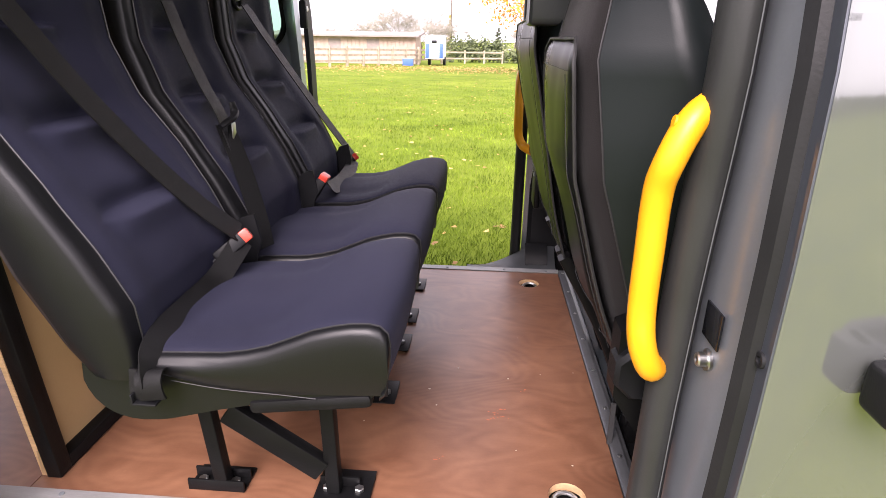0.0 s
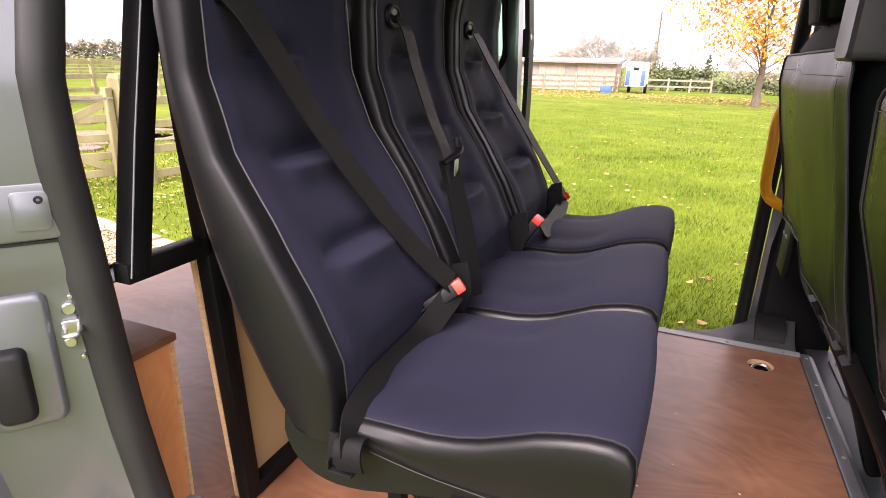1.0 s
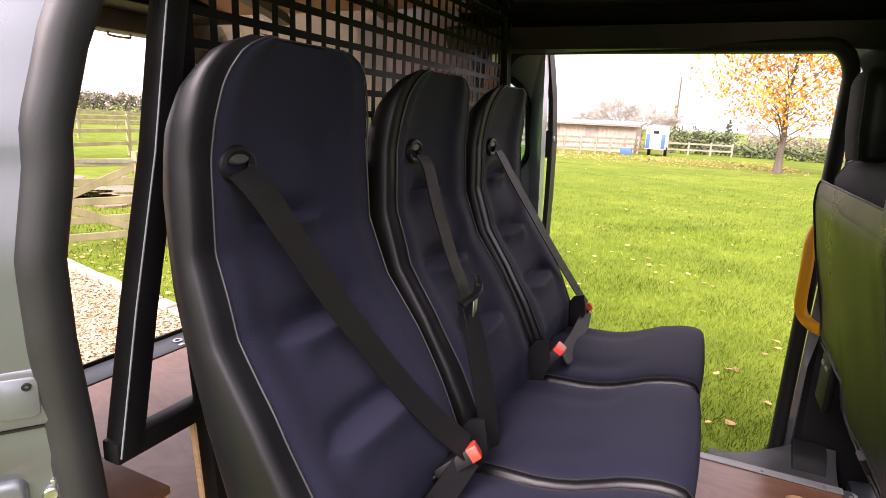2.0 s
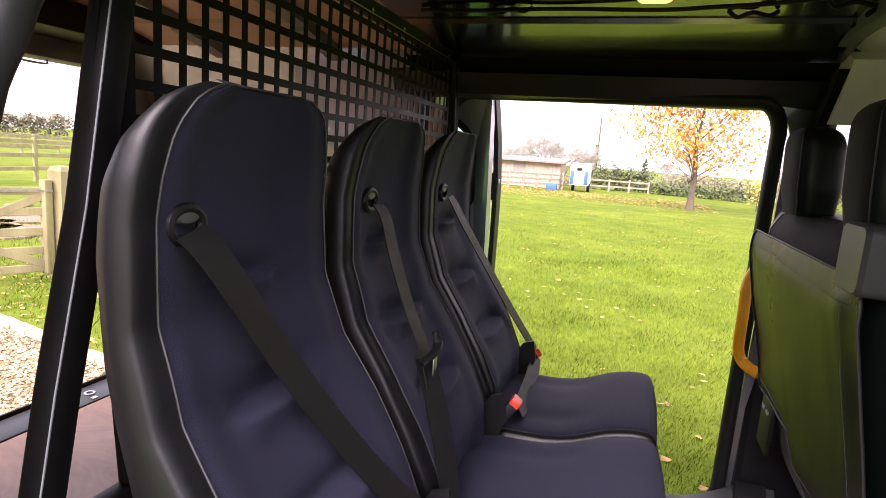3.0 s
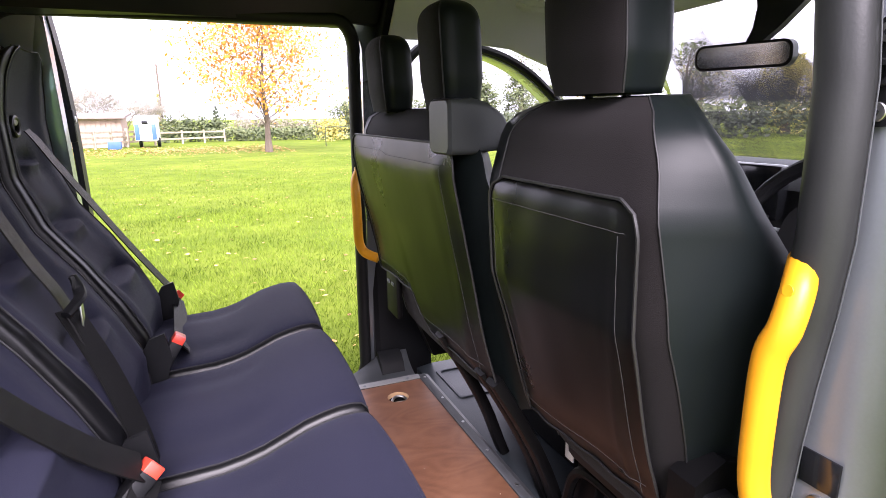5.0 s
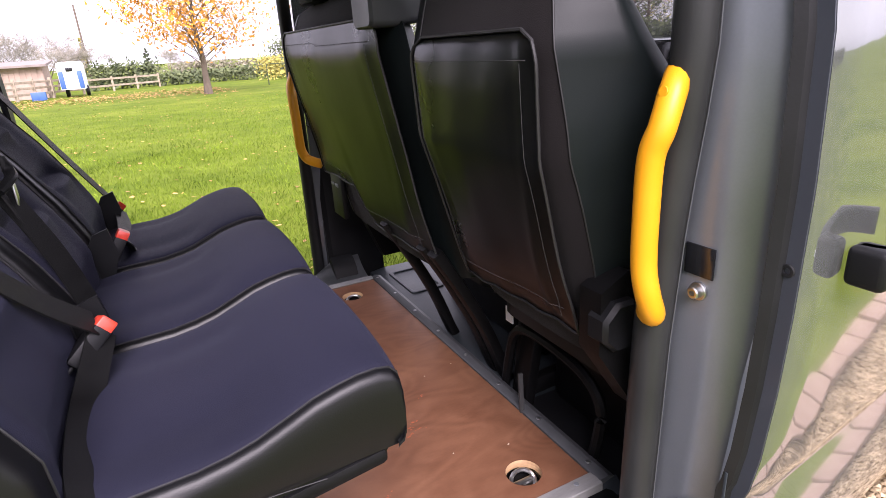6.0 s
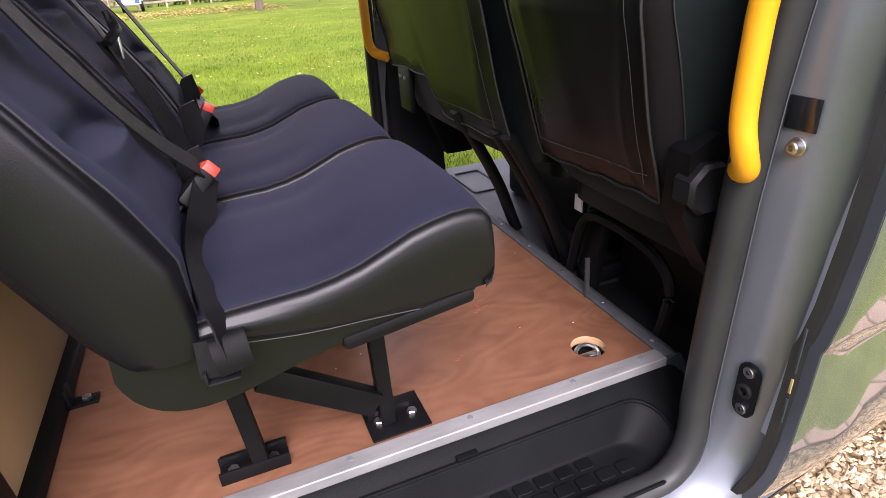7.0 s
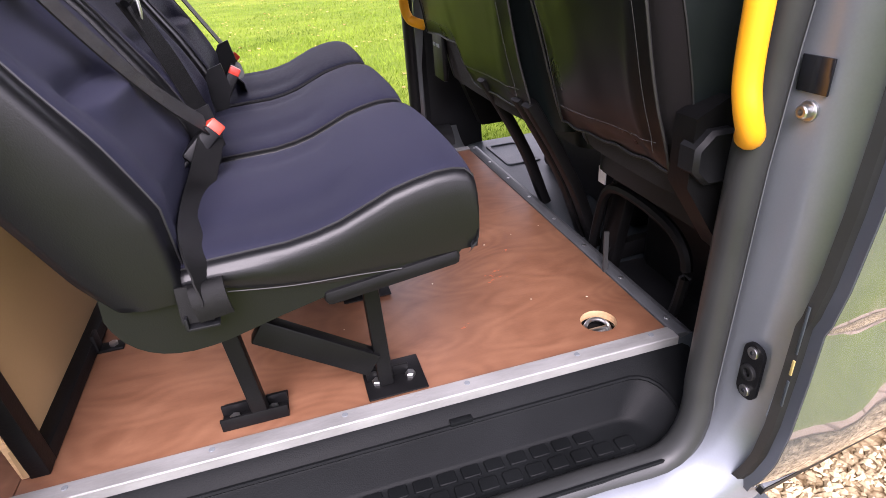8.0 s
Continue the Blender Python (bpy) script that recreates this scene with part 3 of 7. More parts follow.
ys = sorted([MID + 0.62 * (i / 10 - 1) for i in range(21)] + [MID + s * 0.62 * q for s in (-1, 1) for q in (0.655, 0.665, 0.69)])
prof_x = [(-1.2, 0), (-0.9, 0), (-0.6, 0), (-0.3, 0), (-0.06, 0)]
loft(bm, [[Vector((x, y, roof_z(y) + d)) for y in ys] + [Vector((x, y, roof_z(y) + 0.03)) for y in reversed(ys)] for x, d in prof_x])
part("roof_panel", bm, ROOF_PAINT, van, "glossy painted roof underside reflecting the grass")

# cargo roof behind the bulkhead, with pale bare ceiling and ribs
bm = B()
loft(bm, [[Vector((x, y, roof_z(y))) for y in ys] + [Vector((x, y, roof_z(y) + 0.03)) for y in reversed(ys)] for x in (-2.5, -1.2)])
part("cargo_roof", bm, CARGO_CEIL, van, "pale ceiling of the load bay")
for x in (-1.5, -1.95):
    bm = B()
    sweep(bm, [(x, y, roof_z(y) - 0.012) for y in ys], [(-0.04, 0.01), (-0.025, -0.012), (0.025, -0.012), (0.04, 0.01)], (0, 0, 1))
    part("roof_rib", bm, GREY_PLASTIC, van)
bm = B()
box(bm, (-2.5, 0.0, 1.72), (-2.4, 1.18, 1.80), 0.012)
part("rear_header", bm, GREY_PLASTIC, van, "grey header over the rear doors")
bm = B()
box(bm, (-2.44, -0.06, 1.79), (-2.2, 1.24, 1.88), 0.01)
part("rear_header_trim", bm, PLASTIC, van)
for y0 in (0.42, 0.86):
    bm = B()
    tube(bm, smooth_path([(-2.45, y0, 1.722), (-2.45, y0, 1.708), (-2.45, y0 + 0.08, 1.708), (-2.45, y0 + 0.08, 1.722)], 4), 0.004, 6)
    part("latch_loop", bm, STEEL, van)
for far in (False, True):
    bm = B()
    y0, y1 = sorted((skin(1.1, far, 0.0), skin(1.1, far, 0.16)))
    loft(bm, [[Vector((x, skin(z, far, o), z)) for x, o in ((-2.5, 0), (-2.42, 0), (-2.42, 0.17), (-2.5, 0.17))] for z in (0.3, 0.6, 0.9, 1.2, 1.5, 1.7, 1.82)])
    part("rear_pillar", bm, PAINT, van)

# dome lamp in the roof
lamp_thing = thing("dome_lamp", (-0.53, 0.865, 1.89), "small lit dome lamp on the roof", "lamp")
bm = B()
sweep(bm, [(-0.53, 0.865, 1.880), (-0.53, 0.865, 1.90)], [(x, z) for x, z in rounded(-0.046, 0.046, -0.028, 0.028, 0.014)], (0, 1, 0))
part("bezel", bm, WHITE, lamp_thing)
bm = B()
loft(bm, [[Vector((-0.53 + x * s, 0.865 + y * s, z)) for x, y in rounded(-0.038, 0.038, -0.022, 0.022, 0.012)] for s, z in ((1, 1.880), (0.97, 1.873), (0.8, 1.868))])
part("lens", bm, LAMP, lamp_thing, "glowing warm lens")

# roof wiring and clips
wiring = thing("roof_wiring", (-0.5, 0.78, 1.9), "black taped wiring loom clipped along the roof", "cable")
bm = B()
tube(bm, smooth_path([(-1.1, 0.925, 1.868), (-0.95, 0.915, 1.864), (-0.75, 0.92, 1.868), (-0.52, 0.915, 1.863), (-0.4, 0.905, 1.866), (-0.3, 0.89, 1.868), (-0.15, 0.84, 1.872), (-0.08, 0.79, 1.875)], 6), 0.005, 6)
part("loom", bm, PLASTIC, wiring)
for x, y in ((-0.86, 0.92), (-0.32, 0.95), (-0.22, 0.80), (-0.14, 0.90)):
    bm = B()
    tube(bm, smooth_path([(x - 0.05, y, roof_z(y) - 0.002), (x - 0.03, y + 0.01, roof_z(y) - 0.014), (x, y, roof_z(y) - 0.006), (x + 0.03, y - 0.01, roof_z(y) - 0.016), (x + 0.05, y, roof_z(y) - 0.004)], 4), 0.005, 6)
    part("clip", bm, PLASTIC, wiring)

# ---- floor ----


def board_with_holes(name, lo, hi, holes, mat, label, parent):
    """A board with round holes through it, each with a pale cut edge."""
    bm = B()
    z = hi[2]
    loops = [[(lo[0], lo[1]), (hi[0], lo[1]), (hi[0], hi[1]), (lo[0], hi[1])]]
    loops += [[(cx + r * math.cos(a * math.pi / 12), cy + r * math.sin(a * math.pi / 12)) for a in range(24)] for cx, cy, r in holes]
    edges = []
    for loop in loops:
        vs = [bm.verts.new((x, y, z)) for x, y in loop]
        edges += [bm.edges.new((vs[i], vs[(i + 1) % len(vs)])) for i in range(len(vs))]
    bmesh.ops.triangle_fill(bm, use_beauty=True, use_dissolve=False, edges=edges)
    for f in list(bm.faces):
        c = f.calc_center_median()
        if any((c.x - cx) ** 2 + (c.y - cy) ** 2 < (r * 0.8) ** 2 for cx, cy, r in holes):
            bm.faces.remove(f)
    low = [(lo[0], lo[1]), (hi[0], lo[1]), (hi[0], hi[1]), (lo[0], hi[1])]
    loft(bm, [[Vector((x, y, lo[2])) for x, y in low], [Vector((x, y, z)) for x, y in low]], True, False)
    bmesh.ops.remove_doubles(bm, verts=bm.verts, dist=1e-5)
    ob = part(name, bm, mat, parent, label, smooth=0)
    for cx, cy, r in holes:
        bm = B()
        ring = lambda rr, zz: [Vector((cx + rr * math.cos(a * math.pi / 12), cy + rr * math.sin(a * math.pi / 12), zz)) for a in range(24)]  # noqa: E731
        loft(bm, [ring(r, z - 0.0005), ring(r, lo[2])], True, False)
        part("hole_edge", bm, PLY_EDGE, ob, "pale cut plywood edge", smooth=0)
    return ob


floor = thing("floor", (-1.2, MID, 0.48), "red-brown film-faced plywood van floor, scuffed", "floor", kind="structure")
board_with_holes("floor_board", (-1.135, 0.006, 0.482), (0.002, 1.192, 0.5), [(-0.105, 0.078, 0.036), (-0.112, 1.094, 0.036)], PLY, "", floor)
board_with_holes("floor_board", (-2.33, 0.0, 0.48), (-1.139, 1.18, 0.498), [], PLY, "", floor)
bm = B()
box(bm, (-2.45, -0.19, 0.30), (0.0, 1.37, 0.345), 0.0)
part("floor_pan", bm, PAINT, floor, "painted floor pan")
bm = B()
box(bm, (-2.47, 0.0, 0.44), (-2.334, 1.18, 0.503), 0.008)
part("rear_sill_plate", bm, CAB_FLOOR, floor, "dark grey moulded rear sill plate")
bm = B()
box(bm, (-2.485, 0.0, 0.42), (-2.474, 1.18, 0.515), 0.004)
part("rear_sill_seal", bm, RUBBER, floor)
for y in (0.53, 1.02):
    bm = B()
    disc(bm, (-2.40, y, 0.504), 0.02, 0.003, (0, 0, 1), 14, 0.012)
    part("lashing_eye", bm, STEEL, floor)
    bm = B()
    box(bm, (-2.36, y - 0.03, 0.5045), (-2.345, y - 0.01, 0.507), 0.001)
    part("white_clip", bm, WHITE, floor)

for cy in (0.078, 1.094):
    cx = -0.108
    ring_ob = thing("tie_down_ring", (cx, cy, 0.47), "sunken steel lashing ring in the plywood floor", "tie-down ring", "floor lashing rings")
    bm = B()
    rr = [(0.0355, 0.481), (0.034, 0.468), (0.02, 0.462), (0.002, 0.461)]
    loft(bm, [[Vector((cx + r * math.cos(a * math.pi / 12), cy + r * math.sin(a * math.pi / 12), z)) for a in range(24)] for r, z in rr], True, False)
    part("cup", bm, BLACK_STEEL, ring_ob)
    bm = B()
    tube(bm, [(cx + 0.026 * math.cos(a), cy + 0.019 * math.sin(a) - 0.003, 0.482 + 0.012 * math.sin(a)) for a in [math.pi * i / 9 for i in range(18)]], 0.0045, 8, (0, 0, 1), True)
    part("ring", bm, STEEL, ring_ob, "bright steel ring")
    bm = B()
    box(bm, (cx - 0.027, cy - 0.008, 0.463), (cx + 0.027, cy + 0.006, 0.482), 0.004)
    part("bracket", bm, STEEL, ring_ob)

# edge strips with screws
for far in (False, True):
    strip = thing("edge_strip", (-0.6, 0.02 if not far else 1.2, 0.49), "worn aluminium edge strip screwed along the plywood", "trim strip", "aluminium edge strips", "structure")
    bm = B()
    k = (lambda y: y - 0.02) if not far else (lambda y: 1.222 - y)
    prof = [(-0.006, 0.484), (-0.0035, 0.484), (-0.0035, 0.500), (0.028, 0.5005), (0.028, 0.5030), (0.012, 0.5040), (-0.0035, 0.5036), (-0.0055, 0.5020)]
    xs = (-1.245, -0.9, -0.5, -0.2, 0.006)
    loft(bm, [[Vector((x, k(y), z)) for y, z in prof] for x in xs])
    bar_ob = part("strip", bm, ALU, strip)
    for x in (-1.22, -1.06, -0.845, -0.63, -0.412, -0.197, -0.04):
        bm = B()
        disc(bm, (x, k(0.016), 0.5032), 0.0052, 0.0022, (0, 0, 1), 10)
        part("screw", bm, GREY_PLASTIC, strip)
front = thing("front_edge_strip", (0.02, MID, 0.49), "dark grey edge strip across the front of the plywood", "trim strip", "", "structure")
bm = B()
prof = [(0.004, 0.484), (0.004, 0.503), (0.008, 0.5055), (0.028, 0.5055), (0.032, 0.502), (0.040, 0.500), (0.047, 0.488), (0.047, 0.455), (0.042, 0.455), (0.042, 0.484)]
loft(bm, [[Vector((x, y, z)) for x, z in prof] for y in (-0.02, 0.4, 0.8, 1.215)])
part("strip", bm, RUBBER_STRIP, front)
for i in range(8):
    bm = B()
    disc(bm, (0.018, 0.03 + 0.165 * i, 0.5052), 0.0048, 0.002, (0, 0, 1), 10)
    part("screw", bm, STEEL, front)

# side steps below the sliding doors
for far in (False, True):
    step = thing("side_step", (-0.6, -0.1 if not far else 1.28, 0.40), "black moulded plastic entrance step with raised tread squares", "step", "side steps", "structure")
    k = (lambda y: y) if not far else (lambda y: 2 * MID - 0.0 + 0.012 - y)
    inn = 0.0 if far else 0.02
    bm = B()

    def lip_ring(x0, x1, y0, y1, r, zo, zi):
        return [Vector((x, k(y), zi + (zo - zi) * max(0.0, min(1.0, (y1 - y) / (y1 - y0))))) for x, y in rounded(x0, x1, y0, y1, r, 5)]

    loft(bm, [lip_ring(-1.2, 0.03, -0.196 if not far else -0.235, -0.007 - inn, 0.002, 0.39, 0.486), lip_ring(-1.19, 0.02, -0.194 if not far else -0.228, -0.012 - inn, 0.012, 0.395, 0.483), lip_ring(-1.06, -0.05, -0.192, -0.030 - inn, 0.06, 0.397, 0.459),
              lip_ring(-1.045, -0.065, -0.190, -0.036 - inn, 0.055, 0.394, 0.452), lip_ring(-1.0, -0.10, -0.187, -0.052 - inn, 0.05, 0.384, 0.392), lip_ring(-0.985, -0.115, -0.185, -0.060 - inn, 0.045, 0.382, 0.385)], True, False)
    bm.faces.new([bm.verts.new(p) for p in lip_ring(-0.985, -0.115, -0.185, -0.060 - inn, 0.045, 0.382, 0.385)])
    bmesh.ops.remove_doubles(bm, verts=bm.verts, dist=1e-5)
    tread = part("step_moulding", bm, STEP, step)
    bm = B()
    rim = [q + Vector((0, 0, 0.0015)) for q in lip_ring(-1.055, -0.055, -0.191, -0.031 - inn, 0.06, 0.397, 0.458)]
    tube(bm, rim, 0.0042, 6, (0, 0, 1), True)
    part("bowl_rim", bm, STEP, tread)
    bm = B()
    box(bm, (-1.2, min(k(-0.009 - inn), k(-0.005 - inn)), 0.37), (0.03, max(k(-0.009 - inn), k(-0.005 - inn)), 0.484), 0.0)
    part("riser", bm, STEP, step)
    for row in range(3):
        for i in range(12):
            x = -0.63 + 0.043 * i + (0.021 if row % 2 else 0)
            y = -0.172 + 0.034 * row
            if i > 11 - row:
                continue
            bm = B()
            y0, y1 = sorted((k(y), k(y + 0.026)))
            loft(bm, [[Vector((px, py, z)) for px, py in rounded(x + e, x + 0.034 - e, y0 + e, y1 - e, 0.004, 2)] for e, z in ((0, 0.383), (0.0006, 0.3874), (0.0018, 0.3886))])
            part("tread_pad", bm, STEP, step)
    bm = B()
    y0, y1 = sorted((k(-0.034 - inn), k(-0.022 - inn)))
    box(bm, (-0.46, y0, 0.461), (-0.42, y1, 0.470), 0.0015)
    part("clip_cover", bm, STEP, step)

# sheet-metal corner where the step meets the B-pillar
bm = B()
loft(bm, [[Vector((x, y, z)) for x, y, z in row] for row in (
    ((0.0, -0.008, 0.50), (0.045, -0.02, 0.50), (0.05, -0.06, 0.46), (0.045, -0.11, 0.43)),
    ((-0.012, -0.012, 0.47), (-0.005, -0.05, 0.46), (0.0, -0.08, 0.44), (0.005, -0.125, 0.41)))], False, False)
bmesh.ops.solidify(bm, geom=bm.faces[:], thickness=0.004)
part("corner_gusset", bm, CAB_FLOOR, van, "folded grey metal corner at the step")
# moulded sill end at the foot of the far door pillar
bm = B()
rows = []
for i in range(11):
    x = -0.34 + 0.034 * i
    rise = max(0.0, min(1.0, (x + 0.30) / 0.2)) ** 1.6
    rows.append([Vector((x, 1.212 + 0.014 * j, 0.496 + 0.062 * rise * (j / 9) ** 2.2 - 0.03 * (1 - rise) * (j / 9) ** 2)) for j in range(10)])
loft(bm, rows, False, False)
bmesh.ops.solidify(bm, geom=bm.faces[:], thickness=0.005)
part("sill_moulding", bm, SILL_GREY, van, "smooth grey sill moulding at the door pillar", smooth=60)
bm = B()
loft(bm, [[Vector((x, y, z)) for y, z in ((1.262, 0.50), (1.275, 0.535), (1.30, 0.56), (1.33, 0.57), (1.33, 0.50))] for x in (-0.115, -0.10, -0.04, -0.03)])
part("pillar_foot", bm, PLASTIC, van)

# ---- B-pillar fittings, near side ----
yp = -0.22
bm = B()
box(bm, (-0.0335, -0.240, 1.008), (-0.0305, -0.196, 1.050), 0.001)
part("pillar_label", bm, SCREEN, van, "square black blank label")
bm = B()
disc(bm, (-0.03, yp, 0.987), 0.0125, 0.004, (-1, 0, 0), 16)
disc(bm, (-0.033, yp, 0.987), 0.0085, 0.011, (-1, 0, 0), 14, 0.004)
part("pillar_bolt", bm, STEEL, van, "socket-head steel bolt")
for zc in (0.595, 1.455):
    yc = skin(zc, False, 0.078)
    bm = B()
    extrude(bm, rounded(yc - 0.0185, yc + 0.0185, zc - 0.05, zc + 0.05, 0.0165, 5), 0, -0.036, -0.03, 0.0015)
    plate = part("guide_plate", bm, PLASTIC, van, "black oval guide plate with two screws")
    for dz in (0.036, -0.036):
        bm = B()
        disc(bm, (-0.0355, yc, zc + dz), 0.0095, 0.004, (-1, 0, 0), 14)
        part("screw", bm, STEEL, plate)
        bm = B()
        disc(bm, (-0.0393, yc, zc + dz), 0.0035, 0.001, (-1, 0, 0), 6)
        part("socket", bm, SCREEN, plate)
    bm = B()
    disc(bm, (-0.0355, yc, zc), 0.013, 0.006, (-1, 0, 0), 16, 0.007)
    part("bush", bm, RUBBER, plate)

# yellow grab handles on both B-pillars
for far in (False, True):
    k = (lambda y: y) if not far else (lambda y: 1.145 - y)
    dx = 0.0 if not far else -0.07
    hx, hy = -0.002, -0.030
    handle = thing("grab_handle", (-0.09 + dx, k(-0.2), 0.96), "bright yellow moulded plastic grab handle on the door pillar", "handle", "grab handles")
    bm = B()
    pts = smooth_path([(-0.046, -0.148, 1.266), (-0.062, -0.158, 1.259), (-0.082, -0.170, 1.243), (-0.098, -0.173, 1.205), (-0.102, -0.163, 1.17), (-0.101, -0.160, 1.10), (-0.100, -0.161, 1.03), (-0.096, -0.167, 0.99), (-0.083, -0.165, 0.960), (-0.066, -0.142, 0.949), (-0.042, -0.125, 0.940)], 5)
    sweep(bm, [(p.x + dx + (0 if far else hx), k(p.y + (0 if far else hy)), p.z) for p in pts], circle(0.0172, 14, 0.016), (1, 0, 0))
    part("grip", bm, YELLOW, handle)
    for z, y, x in ((1.245, -0.172, -0.098),):
        bm = B()
        disc(bm, (x + dx + (0 if far else hx), k(y + (0 if far else hy)), z), 0.0065, 0.0025, (-1, 0, 0.2), 12)
        part("screw_cap", bm, YELLOW, handle)

# black pillar trim inside the near B-pillar, with the belt of the driver's seat
for far in (False, True):
    dx = -0.072 if far else 0.02
    slim = lambda z: 1.0 if not far else 1.0 - 0.55 * max(0.0, min(1.0, (z - 1.35) / 0.15))
    bm = B()
    loft(bm, [[Vector((x * slim(z) * (1.9 if far and x > 0 and z < 1.3 else 1.0) + dx, skin(z, far, o + (0 if far else 0.018 - 0.028 * max(0.0, min(1.0, (z - 0.9) / 0.4)))), z)) for x, o in ((-0.035, 0.115), (-0.02, 0.128), (0.05, 0.128), (0.10, 0.10), (0.10, 0.05), (-0.035, 0.07))] for z in (0.42, 0.6, 0.9, 1.1, 1.3, 1.5, 1.65, 1.78)])
    part("pillar_trim", bm, PLASTIC, van, "black plastic inner pillar trim")
bm = B()
loft(bm, [[Vector((x, skin(z, False, o - 0.028 * max(0.0, min(1.0, (z - 0.9) / 0.4))), z)) for x, o in ((-0.028, 0.126), (-0.018, 0.142), (-0.013, 0.142), (-0.013, 0.126))] for z in (0.52, 0.7, 0.9, 1.1, 1.3, 1.5, 1.65)])
part("trim_edge", bm, GREY_PLASTIC, van, "grey edging of the pillar trim")

# ---- C-pillar fittings, near side ----
xj = -1.125


def jamb(v, z, d=0.0):
    """A place on the slanted jamb: v metres out from the seal, d proud of the paint."""
    d -= 0.010 * max(0.0, min(1.0, (1.058 - z) / 0.02))
    return Vector((xj - 0.525 * v + 0.82 * d, -0.19 - 0.75 * v - 0.57 * d, z))


def jamb_block(bm, outline, steps):
    """A block on the jamb from an outline of (v, z); steps: (height, inset)."""
    cv, cz = sum(p[0] for p in outline) / len(outline), sum(p[1] for p in outline) / len(outline)
    loft(bm, [[jamb(v - e * (1 if v > cv else -1), z - e * (1 if z > cz else -1), d) for v, z in outline] for d, e in steps])


bm = B()
jamb_block(bm, rounded(0.003, 0.13, 1.105, 1.178, 0.012), ((-0.004, 0), (0.004, 0), (0.006, 0.0012), (0.007, 0.003)))
cover = part("flap_cover", bm, JAMB, van, "painted flap with a small lock")
bm = B()
jamb_block(bm, rounded(0.016, 0.060, 1.118, 1.168, 0.008), ((0.006, 0), (0.008, 0), (0.0088, 0.001)))
part("flap_recess", bm, JAMB, cover)
bm = B()
disc(bm, jamb(0.028, 1.157, 0.008), 0.005, 0.003, (0.82, -0.57, 0), 12, 0.002)
part("lock", bm, RUBBER, cover)
bm = B()
sweep(bm, [jamb(v, z, 0.001) for v, z in rounded(0.0, 0.133, 1.102, 1.181, 0.013)], circle(0.0032, 6), (0.82, -0.57, 0), True)
part("flap_seal", bm, RUBBER, cover)
bm = B()
jamb_block(bm, rounded(0.046, 0.13, 0.845, 1.03, 0.014), ((-0.003, -0.004), (0.003, -0.003), (0.007, 0.0), (0.009, 0.004)))
part("jamb_pressing", bm, JAMB, van)
latch = thing("door_striker", jamb(0.02, 0.965), "zinc steel door striker loop on the jamb", "latch")
bm = B()
jamb_block(bm, rounded(0.006, 0.032, 0.966, 0.986, 0.003, 2), ((-0.004, 0), (0.003, 0), (0.004, 0.001)))
part("plate", bm, STEEL, latch)
bm = B()
tube(bm, smooth_path([jamb(0.029, 0.972), jamb(0.029, 0.974, 0.024), jamb(0.020, 0.975, 0.028), jamb(0.010, 0.976, 0.024), jamb(0.010, 0.978)], 4), 0.0038, 8)
part("loop", bm, STEEL, latch)
for v, z, r in ((0.019, 1.003, 0.009), (0.015, 1.02, 0.003), (0.012, 0.93, 0.003), (0.024, 0.955, 0.008)):
    bm = B()
    disc(bm, jamb(v, z, -0.004), r, 0.009, (0.82, -0.57, 0), 12)
    part("jamb_bolt", bm, STEEL, van)
bm = B()
jamb_block(bm, rounded(0.078, 0.125, 0.86, 0.965, 0.012), ((-0.004, 0), (0.020, 0), (0.026, 0.003), (0.029, 0.008)))
part("buffer", bm, RUBBER, van, "black rubber door buffer")

